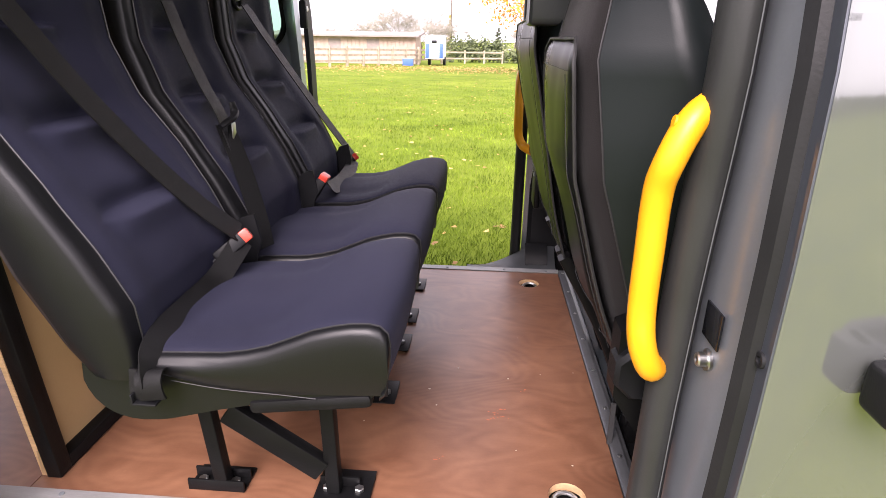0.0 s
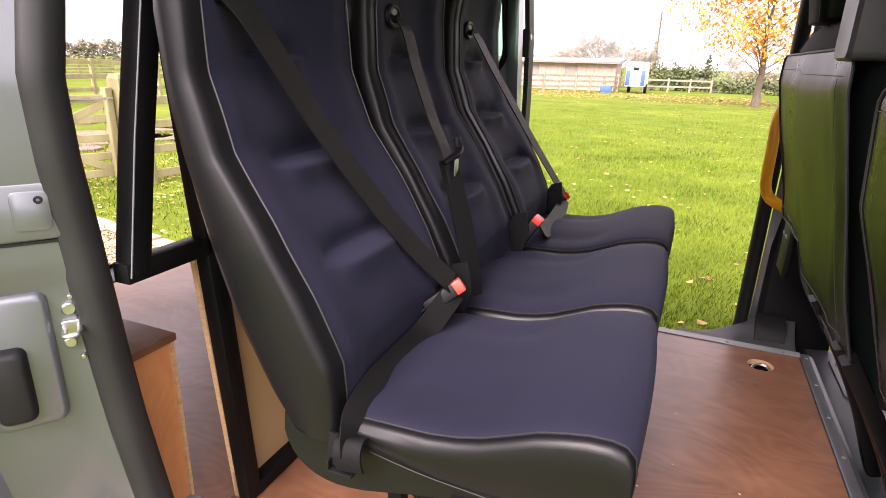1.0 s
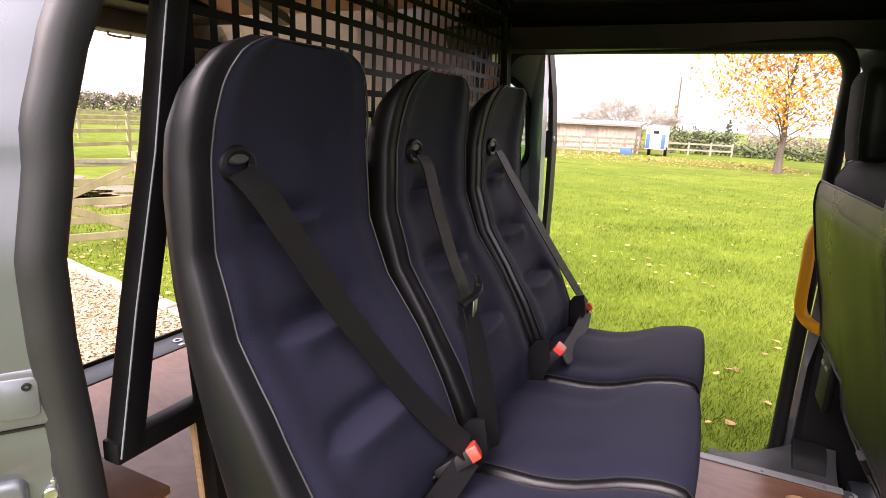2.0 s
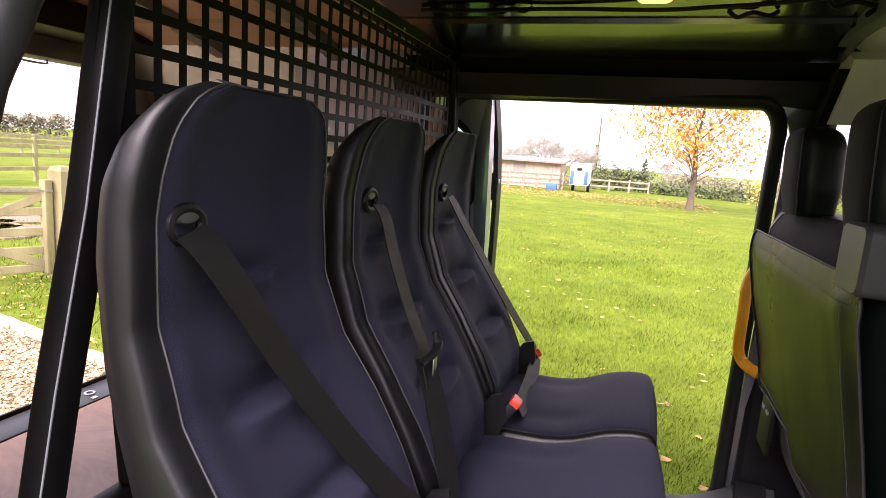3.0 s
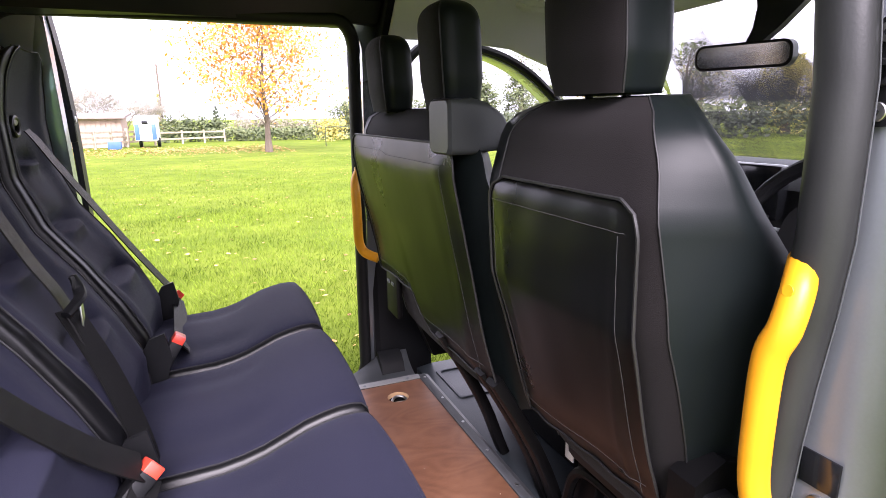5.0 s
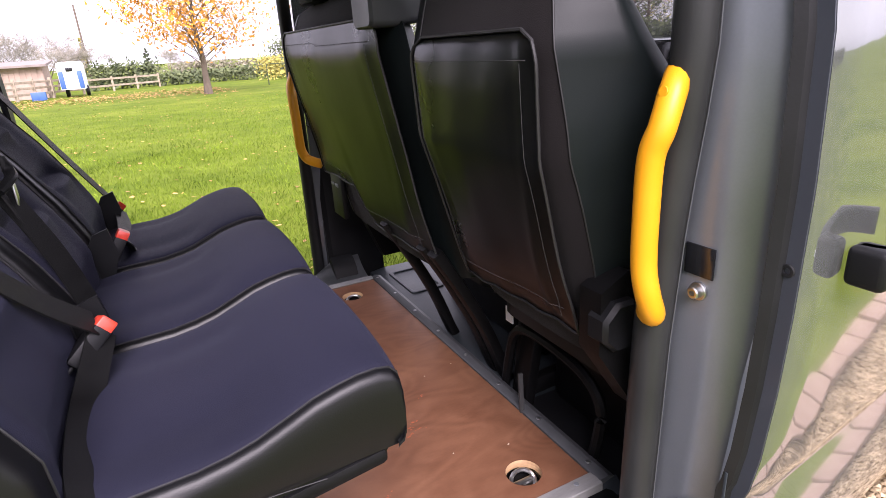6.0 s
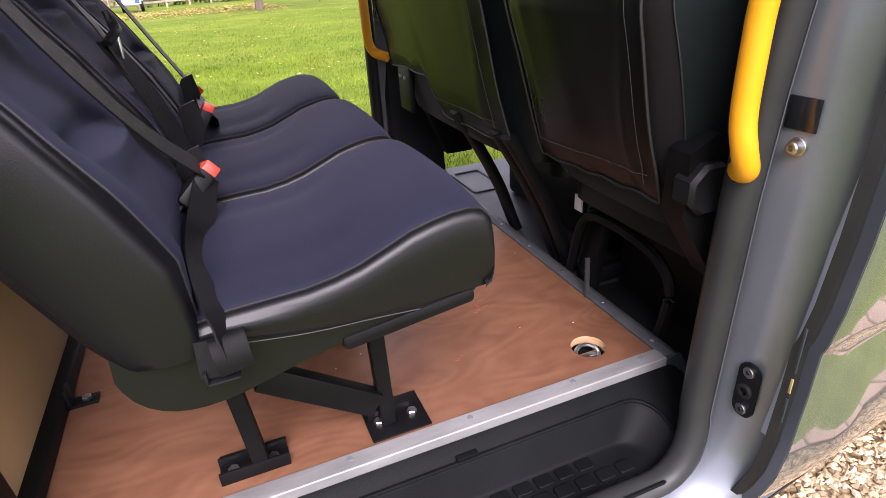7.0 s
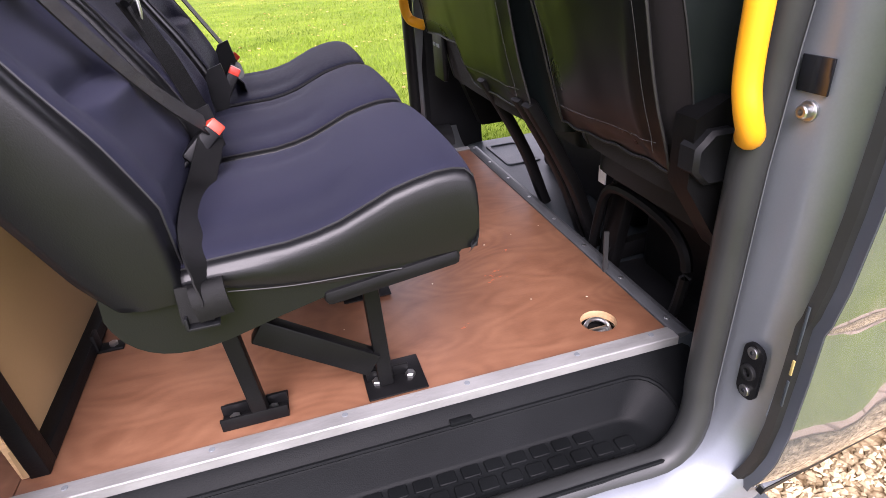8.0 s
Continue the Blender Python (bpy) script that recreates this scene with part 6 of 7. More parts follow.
def headrest(parent, yc, w, z0, z1, x, d, seam_at):
    """A padded headrest: rounded rings, cloth to the rear up to a seam, vinyl round the rest. seam_at: degrees from straight back."""
    m, k = 22, 44
    rings = []
    for i in range(m + 1):
        t = i / m
        z = z0 + (z1 - z0) * (1 - (1 - t) ** 1.25)
        q = max(0.0, (t - 0.62) / 0.38)
        s = (1 - 0.55 * q ** 3.2) * (0.86 + 0.14 * min(1.0, t / 0.25))
        ring = []
        for j in range(k):
            a = math.radians(180 - 360 * j / k)
            ca, sa = math.cos(a), math.sin(a)
            e = 2 / 3.4
            ring.append(Vector((x + 0.012 * (1 - t) + d / 2 * s * math.copysign(abs(ca) ** e, ca), yc + w * s * math.copysign(abs(sa) ** e, sa), z)))
        rings.append(ring)
    left = round(70 / 360 * k)
    right = round(seam_at / 360 * k)
    back = [r[-right:] + r[:left + 1] for r in rings]
    rest_ring = [r[left:k - right + 1] for r in rings]
    bm = B()
    loft(bm, back, False, False)
    rest = part("headrest", bm, CAB_CLOTH, parent, "charcoal cloth headrest", smooth=80)
    bm = B()
    loft(bm, rest_ring, False, False)
    for r in (rings[0], rings[-1]):
        bm.faces.new([bm.verts.new(p) for p in r])
    bmesh.ops.remove_doubles(bm, verts=bm.verts, dist=1e-5)
    part("headrest_cover", bm, CAB_VINYL, rest, "dark vinyl wrap", smooth=80)
    for i in (0, -1):
        bm = B()
        tube(bm, [r[i] for r in back], 0.0016, 6, (1, 0, 0))
        part("headrest_seam", bm, SEAM, rest)
    for s in (-1, 1):
        bm = B()
        tube(bm, [(x + 0.015, yc + s * w * 0.45, z0 - 0.05), (x + 0.015, yc + s * w * 0.45, z0 + 0.03)], 0.006, 8)
        part("headrest_post", bm, BLACK_STEEL, rest)
    return rest


def pocket(parent, y0, y1, z1, low, prof, seed, folds, wave=0.006, flare=(0.0, 0.0)):
    """A sagging vinyl map pocket on the back of a seat; low: table of its lower edge by y."""
    rnd = random.Random(seed)
    ph = [rnd.uniform(0, 6.28) for _ in range(6)]
    ny, nz = 44, 34

    def point(a, b):
        rc = 0.04 * (1 - math.sqrt(max(0.0, 1 - max(0.0, (b - 0.9) / 0.1) ** 2)))
        ya, yb_ = y0 - flare[0] * (1 - b), y1 + flare[1] * (1 - b)
        y = ya + rc + (yb_ - ya - 2 * rc) * a
        zb = table(low, y)
        z = zb + (z1 - zb) * b
        edge = min(a, 1 - a, b * 1.2, 1 - b) * 6
        swell = 0.010 * min(1.0, edge) + wave * math.sin(a * 9 + ph[0] + b * 3) * (1 - b) + folds * 0.005 * math.sin(a * 21 + ph[1] + 2 * math.sin(b * 4 + ph[2])) * (0.3 + 0.7 * b)
        swell += 0.004 * math.sin(b * 11 + ph[3] + 3 * a) * (1 - b) ** 2
        swell += 0.007 * math.exp(-((b - 0.075) / 0.022) ** 2) * min(1.0, edge)
        swell += 0.006 * math.exp(-((a - 0.10 - 0.03 * math.sin(5 * b + ph[5])) / 0.03) ** 2) * min(1.0, edge)
        hem = 0.002 * math.sin(a * 24 + ph[4]) * max(0.0, 1 - b * 8)
        return Vector((table(prof, z) - 0.008 - max(-0.002, swell), y, z + hem))

    bm = B()
    loft(bm, [[point(i / ny, j / nz) for i in range(ny + 1)] for j in range(nz + 1)], False, False)
    bmesh.ops.solidify(bm, geom=bm.faces[:], thickness=-0.003)
    pk = part("map_pocket", bm, POCKET, parent, "creased glossy black vinyl map pocket", smooth=80)
    for pts in ([point(i / ny, 1) for i in range(ny + 1)], [point(0, j / nz) for j in range(nz + 1)], [point(1, j / nz) for j in range(nz + 1)], [point(i / ny, 0) for i in range(ny + 1)]):
        bm = B()
        tube(bm, [p + Vector((-0.002, 0, 0)) for p in pts], 0.0026, 6, (1, 0, 0))
        part("pocket_binding", bm, SEAM, pk)
    for pts in ([point(i / ny, 0.92) for i in range(2, ny - 1)], [point(0.07, j / nz) for j in range(2, nz - 2)], [point(0.93, j / nz) for j in range(2, nz - 2)], [point(i / ny, 0.10) for i in range(2, ny - 1)]):
        bm = B()
        tube(bm, [p + Vector((-0.0035, 0, 0)) for p in pts], 0.0005, 4, (1, 0, 0))
        part("pocket_stitching", bm, STITCH, pk)
    return pk


# driver's seat
drv = thing("bucket_seat", (0.15, 0.075, 0.46), "charcoal cloth driver's seat with a black vinyl back pocket", "seat", "front seats")
D_PROF = [(0.62, 0.025), (0.80, -0.042), (0.95, -0.098), (1.15, -0.162), (1.30, -0.178), (1.40, -0.155), (1.44, -0.115)]
D_HALF = [(0.62, 0.215), (0.80, 0.25), (1.0, 0.27), (1.2, 0.272), (1.32, 0.270), (1.385, 0.264), (1.42, 0.246), (1.435, 0.215), (1.44, 0.185)]
zs = [0.80 + 0.64 * i / 36 for i in range(37)]
back_block(drv, 0.064, D_HALF, zs, D_PROF, 0.14, "back_panel", "back_shell", 2, 0.14, [(0.62, 0.15), (0.80, 0.175), (0.90, 0.20), (1.0, 0.218), (1.08, 0.225), (1.2, 0.225), (1.3, 0.213), (1.36, 0.192), (1.40, 0.165), (1.42, 0.138), (1.44, 0.098)])
headrest(drv, 0.083, 0.093, 1.446, 1.610, -0.105, 0.12, 62)
pocket(drv, -0.112, 0.258, 1.322, [(-0.12, 0.856), (-0.02, 0.852), (0.08, 0.848), (0.30, 0.838)], D_PROF, 3, 0.12, 0.003, (-0.045, 0.045))
bm = B()
loft(bm, [[Vector((x, y, z)) for x, y in rounded(0.02, 0.52, -0.17, 0.33, 0.06, 4)] for z in (0.72, 0.76, 0.86, 0.90)])
part("cushion", bm, CAB_VINYL, drv)
bm = B()
box(bm, (0.14, -0.10, 0.462), (0.46, 0.27, 0.72), 0.02)
part("pedestal", bm, SOOT, drv, "black steel seat base")
for y in (-0.115, 0.285):
    bm = B()
    bar(bm, (0.05, y, 0.50), (0.52, y, 0.53), 0.03, 0.045, (0, 0, 1), 0.006)
    part("slide_rail", bm, SOOT, drv)
    bm = B()
    bar(bm, (0.06, y, 0.46), (0.10, y, 0.70), 0.03, 0.055, (0, 1, 0), 0.006)
    part("side_frame", bm, SOOT, drv)
bm = B()
tube(bm, smooth_path([(0.05, 0.35, 0.468), (0.05, 0.325, 0.58), (0.05, 0.30, 0.65), (0.05, 0.25, 0.68), (0.05, 0.14, 0.682), (0.05, 0.05, 0.665), (0.05, 0.005, 0.62), (0.05, 0.01, 0.54), (0.05, 0.03, 0.468)], 5), 0.012, 8)
part("rear_hoop", bm, SOOT, drv, "bent black tube behind the seat base")
bm = B()
bar(bm, (0.005, 0.21, 0.50), (0.005, 0.215, 0.60), 0.01, 0.006, (0, 1, 0))
part("wire_clip", bm, STITCH, drv)
bm = B()
loft(bm, [[Vector((x, y, z)) for x, z in [(-0.065 + q * math.cos(a), 0.905 + q * math.sin(a)) for a in [2 * math.pi * (i + 0.5) / 8 for i in range(8)]]] for y, q in ((-0.125, 0.044), (-0.155, 0.043), (-0.162, 0.037), (-0.160, 0.028))])
part("recliner_knob", bm, PLASTIC, drv, "black eight-sided recliner knob")
bm = B()
extrude(bm, [(-0.10, 0.96), (-0.05, 0.985), (0.06, 0.94), (0.14, 0.74), (0.06, 0.67), (-0.02, 0.74), (-0.10, 0.86)], 1, -0.145, -0.10, 0.012)
part("side_cover", bm, SOOT, drv, "black plastic seat side cover")

# double passenger seat
pas = thing("cab_bench", (0.15, 0.78, 0.46), "charcoal cloth double passenger seat with a wide black vinyl map pocket", "seat", "front seats")
P_PROF = [(0.62, -0.03), (0.78, -0.072), (0.95, -0.112), (1.15, -0.157), (1.30, -0.187), (1.38, -0.187), (1.425, -0.165), (1.435, -0.14)]
P_HALF = [(0.62, 0.38), (0.80, 0.40), (1.0, 0.415), (1.2, 0.42), (1.36, 0.415), (1.41, 0.405), (1.435, 0.38)]
zs = [0.79 + 0.645 * i / 34 for i in range(35)]
back_block(pas, 0.775, P_HALF, zs, P_PROF, 0.13, "back_panel", "back_shell", near_half=[(0.62, 0.38), (0.80, 0.40), (1.0, 0.415), (1.2, 0.41), (1.34, 0.395), (1.40, 0.365), (1.435, 0.32)])
headrest(pas, 0.905, 0.09, 1.43, 1.62, -0.163, 0.095, 40)
headrest(pas, 0.50, 0.078, 1.43, 1.635, -0.162, 0.10, 40)
pocket(pas, 0.392, 1.185, 1.366, [(0.38, 0.832), (0.60, 0.828), (0.805, 0.824), (0.835, 0.915), (0.86, 0.930), (1.0, 0.935), (1.2, 0.925)], P_PROF, 8, 0.12, 0.003)
bm = B()
loft(bm, [[Vector((x, y, z)) for y, z in rounded(y0, y1, z0, z1, 0.014, 4)] for x, y0, y1, z0, z1 in ((-0.212, 0.380, 0.472, 1.350, 1.446), (-0.206, 0.374, 0.476, 1.346, 1.450), (-0.16, 0.372, 0.476, 1.346, 1.451), (-0.13, 0.374, 0.472, 1.350, 1.444), (-0.095, 0.378, 0.466, 1.352, 1.422), (-0.075, 0.385, 0.458, 1.354, 1.395))])
bmesh.ops.bevel(bm, geom=[e for e in bm.edges if len(e.link_faces) == 2 and e.calc_face_angle(0) > 0.8], offset=0.008, segments=2, affect="EDGES")
part("belt_housing", bm, HOUSING, pas, "grey plastic belt housing on the seat shoulder")
bm = B()
box(bm, (-0.119, 1.02, 0.79), (-0.10, 1.13, 0.945), 0.006, 2)
frame_gap = part("open_frame", bm, SOOT, pas, "black open seat frame below the pocket")
for y in (1.045, 1.088):
    bm = B()
    box(bm, (-0.1225, y, 0.893), (-0.1185, y + 0.024, 0.904), 0.0015)
    part("frame_plate", bm, GREY_PLASTIC, frame_gap)
for y in (0.86, 0.93):
    bm = B()
    sweep(bm, smooth_path([(-0.07, y, 0.88), (-0.02, y + 0.01, 0.80), (0.04, y, 0.74), (0.10, y, 0.70)], 4), rounded(-0.012, 0.012, -0.016, 0.016, 0.005, 2), (0, 1, 0))
    part("support_arm", bm, SOOT, pas)
bm = B()
loft(bm, [[Vector((x, y, z)) for x, y in rounded(0.05, 0.52, 0.40, 1.18, 0.06, 4)] for z in (0.72, 0.76, 0.86, 0.90)])
part("cushion", bm, CAB_VINYL, pas)
for y in (0.40, 0.46, 0.70):
    bm = B()
    sweep(bm, smooth_path([(-0.10, y, 0.86), (-0.03, y, 0.74), (0.03, y, 0.62), (0.075, y, 0.50), (0.09, y, 0.463)], 4), rounded(-0.014, 0.014, -0.02, 0.02, 0.006, 2), (0, 1, 0))
    part("support_arm", bm, SOOT, pas, "black folded steel support")
bm = B()
box(bm, (0.22, 0.42, 0.462), (0.50, 1.0, 0.72), 0.02)
part("pedestal", bm, SOOT, pas, "black steel seat base")
bm = B()
tube(bm, smooth_path([(0.0, 1.12, 0.90), (0.03, 1.02, 0.82), (0.04, 0.9, 0.80), (0.03, 0.75, 0.83)], 5), 0.012, 8)
part("wiring_tube", bm, PLASTIC, pas)
bm = B()
extrude(bm, [(-0.1, 0.94), (0.02, 0.97), (0.12, 0.80), (0.14, 0.60), (0.04, 0.60), (-0.02, 0.75)], 1, 1.12, 1.17, 0.01)
part("side_cover", bm, SOOT, pas, "black plastic seat side cover")
for cab_seat in (drv, pas):
    cab_seat.location.y += 0.03
# jack and tool clutter below the front seats
clutter = thing("seat_hardware", (0.08, 0.33, 0.463), "black steel hinge hardware between the front seats", "hardware")
for i, (x, y, h) in enumerate(((0.07, 0.34, 0.20), (0.10, 0.37, 0.26), (0.06, 0.31, 0.13))):
    bm = B()
    bar(bm, (x, y, 0.463), (x + 0.03, y + 0.01, 0.463 + h), 0.03, 0.04, (0, 1, 0), 0.008)
    part("hinge_arm", bm, SOOT, clutter)
bm = B()
box(bm, (0.06, 0.355, 0.66), (0.064, 0.385, 0.70), 0.001)
part("white_tag", bm, WHITE, clutter, "small white tag")

# ---- outdoors: ground, drive, kerb ----


def ground_z(x, y):
    return -0.014 * min(70.0, max(0.0, y - 10.0))


verts, faces = [], []
gx = sorted(set([-400, -200, -100, -50, -25] + [-16 + i for i in range(33)] + [25, 50, 100, 200, 400]))
gy = sorted(set([-300, -100, -40, -15] + [-6 + i for i in range(20)] + [14 + 3 * i for i in range(24)] + [100, 140, 250, 500]))
for y in gy:
    for x in gx:
        verts.append((x, y, ground_z(x, y)))
w = len(gx)
for j in range(len(gy) - 1):
    for i in range(w - 1):
        faces.append((j * w + i, j * w + i + 1, (j + 1) * w + i + 1, (j + 1) * w + i))
tagged(raw("ground", verts, faces, GROUND, smooth=30), "mown green lawn with fallen leaves, meeting a tan gravel drive", "ground", kind="structure")


def lawn_edge(x):
    return 1.48 - 0.189 * x


# kerb bricks along the drive
kerb = thing("kerb", (-5.0, 2.4, 0.0), "row of weathered brick edging between drive and grass", "kerb", kind="structure")
bm = B()
box(bm, (-0.1, -0.05, -0.04), (0.1, 0.05, 0.035), 0.008)
me = bpy.data.meshes.new("brick")
bm.to_mesh(me)
bm.free()
me.materials.append(BRICK)
rnd = random.Random(4)
for i in range(24):
    ob = new("brick", me)
    x = -7.6 + 0.212 * i
    ob.parent = kerb
    ob.matrix_local = Matrix.Translation((x + 5.0, lawn_edge(x) - 2.4, rnd.uniform(-0.006, 0.008))) @ Euler((rnd.uniform(-0.03, 0.03), rnd.uniform(-0.03, 0.03), -0.187 + rnd.uniform(-0.05, 0.05))).to_matrix().to_4x4()

# second kerb, along the lawn that the near side of the van faces
kerb_near = thing("kerb", (1.0, -0.71, 0.0), "row of weathered brick edging beside the gravel", "kerb", kind="structure")
for i in range(34):
    ob = new("brick", me)
    ob.parent = kerb_near
    ob.matrix_local = Matrix.Translation((-3.2 + 0.212 * i, 0.05, rnd.uniform(-0.006, 0.008))) @ Euler((rnd.uniform(-0.03, 0.03), rnd.uniform(-0.03, 0.03), rnd.uniform(-0.05, 0.05))).to_matrix().to_4x4()

# loose gravel
rnd = random.Random(5)
verts, faces = [], []


def stone(x, y, r):
    base = len(verts)
    a = rnd.uniform(0, 6.28)
    ca, sa = math.cos(a), math.sin(a)
    fx, fy, fz = r * rnd.uniform(0.8, 1.4), r * rnd.uniform(0.6, 1.0), r * rnd.uniform(0.45, 0.8)
    z = fz * 0.35
    for px, py, pz in ((1, 0, 0), (0.3, 1, 0.1), (-1, 0.25, 0), (-0.2, -1, 0.1), (0.25, 0.1, 1), (-0.3, 0.0, 0.9)):
        X, Y = px * fx, py * fy
        verts.append((x + X * ca - Y * sa, y + X * sa + Y * ca, z + pz * fz))
    for f in ((0, 1, 4), (1, 5, 4), (1, 2, 5), (2, 3, 5), (3, 4, 5), (3, 0, 4)):
        faces.append(tuple(base + k for k in f))


for i in range(30000):
    stone(rnd.uniform(-3.2, 4.2), rnd.uniform(-0.60, -0.05), rnd.uniform(0.006, 0.013))
for i in range(20000):
    x = rnd.uniform(-7.2, -2.5)
    y = rnd.uniform(0.3, 3.0)
    if y < lawn_edge(x) - 0.06:
        stone(x, y, rnd.uniform(0.008, 0.018))
tagged(raw("gravel_stones", verts, faces, PEBBLE, smooth=0), "loose tan and cream gravel stones", "gravel", kind="stuff")

# grass blades and fallen leaves
verts, faces = [], []
rnd = random.Random(6)


def blade(x, y, h, wide):
    base = len(verts)
    a, lean = rnd.uniform(0, 6.28), rnd.uniform(0.2, 0.9) * h
    z = ground_z(x, y)
    dx, dy = math.cos(a) * wide, math.sin(a) * wide
    lx, ly = -math.sin(a) * lean, math.cos(a) * lean
    verts.extend(((x - dx, y - dy, z), (x + dx, y + dy, z), (x + lx * 0.4 + dx * 0.7, y + ly * 0.4 + dy * 0.7, z + h * 0.6), (x + lx, y + ly, z + h)))
    faces.append((base, base + 1, base + 2))
    faces.append((base, base + 2, base + 3))


for i in range(170000):
    t = rnd.random()
    y = 1.35 + 25.0 * t ** 2.1
    if rnd.random() < (y - 11.0) / 15.0:
        continue
    x = rnd.uniform(-2.6, 1.4) + (y - 1.5) * rnd.uniform(-0.75, 0.55)
    if y < lawn_edge(x) + 0.05:
        continue
    f = 1 + 0.10 * (y - 1.5)
    tuft = noise.noise(Vector((x * 1.3, y * 1.3, 0)))
    blade(x, y, rnd.uniform(0.016, 0.036) * (1 + 0.5 * max(0, tuft)) * min(1.3, f), 0.0018 * f)
for i in range(16000):
    x, y = rnd.uniform(-10, -3.2), rnd.uniform(2.2, 9)
    if y > lawn_edge(x) + 0.08 and not (x < -6.1 and y < 3.3):
        blade(x, y, rnd.uniform(0.03, 0.07), 0.004)
for i in range(1500):
    # longer tussocks across the lawn
    x, y = rnd.gauss(-0.4, 0.8), rnd.gauss(8.15, 0.4)
    blade(x, y, rnd.uniform(0.03, 0.06), 0.004)
tagged(raw("grass", verts, faces, BLADE, smooth=0), "short green grass blades", "grass", kind="stuff")
verts, faces = [], []
for i in range(1500):
    t = rnd.random()
    y = 1.8 + 34 * t ** 1.3
    x = rnd.uniform(-3, 2) + (y - 1.5) * rnd.uniform(-0.6, 0.4)
    if i > 900:
        x, y = rnd.uniform(-7, -3.2), rnd.uniform(2.3, 5)
    if y < lawn_edge(x) + 0.1:
        continue
    s = rnd.uniform(0.014, 0.032)
    a = rnd.uniform(0, 6.28)
    z = ground_z(x, y) + rnd.uniform(0.012, 0.035)
    base = len(verts)
    for j in range(5):
        q = a + j * 1.2566
        verts.append((x + s * math.cos(q), y + s * 0.7 * math.sin(q), z + rnd.uniform(-0.008, 0.012)))
    faces.append(tuple(range(base, base + 5)))
for i in range(2300):
    # yellow drift of leaves towards the paddock fence
    x, y = rnd.uniform(-10.0, 3.5), 33.0 + rnd.gauss(0, 3.0)
    if y > 39 + 0.9 * x + 8:
        continue
    s, a = rnd.uniform(0.03, 0.07), rnd.uniform(0, 6.28)
    base = len(verts)
    for j in range(5):
        q = a + j * 1.2566
        verts.append((x + s * math.cos(q), y + s * 0.7 * math.sin(q), ground_z(x, y) + rnd.uniform(0.02, 0.06)))
    faces.append(tuple(range(base, base + 5)))
tagged(raw("fallen_leaves", verts, faces, FALLEN, smooth=0), "scattered brown and yellow fallen leaves", "leaves", kind="stuff")

# ---- trees and hedges ----


def leaves_mesh(name, centres, size, mat, parent, seed, label="", per=1):
    """Leaves as bent quads round centres (x, y, z, spread)."""
    rnd = random.Random(seed)
    vs, fs = [], []
    for cx, cy, cz, sp in centres:
        for _ in range(per):
            p = Vector((cx + rnd.gauss(0, sp), cy + rnd.gauss(0, sp), cz + rnd.gauss(0, sp * 0.8)))
            a = Vector((rnd.gauss(0, 1), rnd.gauss(0, 1), rnd.gauss(0, 1))).normalized()
            b = a.orthogonal().normalized()
            s = size * rnd.uniform(0.6, 1.3)
            base = len(vs)
            vs.extend((tuple(p - a * s), tuple(p + b * s * 0.6), tuple(p + a * s), tuple(p - b * s * 0.6)))
            fs.append((base, base + 1, base + 2))
            fs.append((base, base + 2, base + 3))
    return raw(name, vs, fs, mat, parent, label)


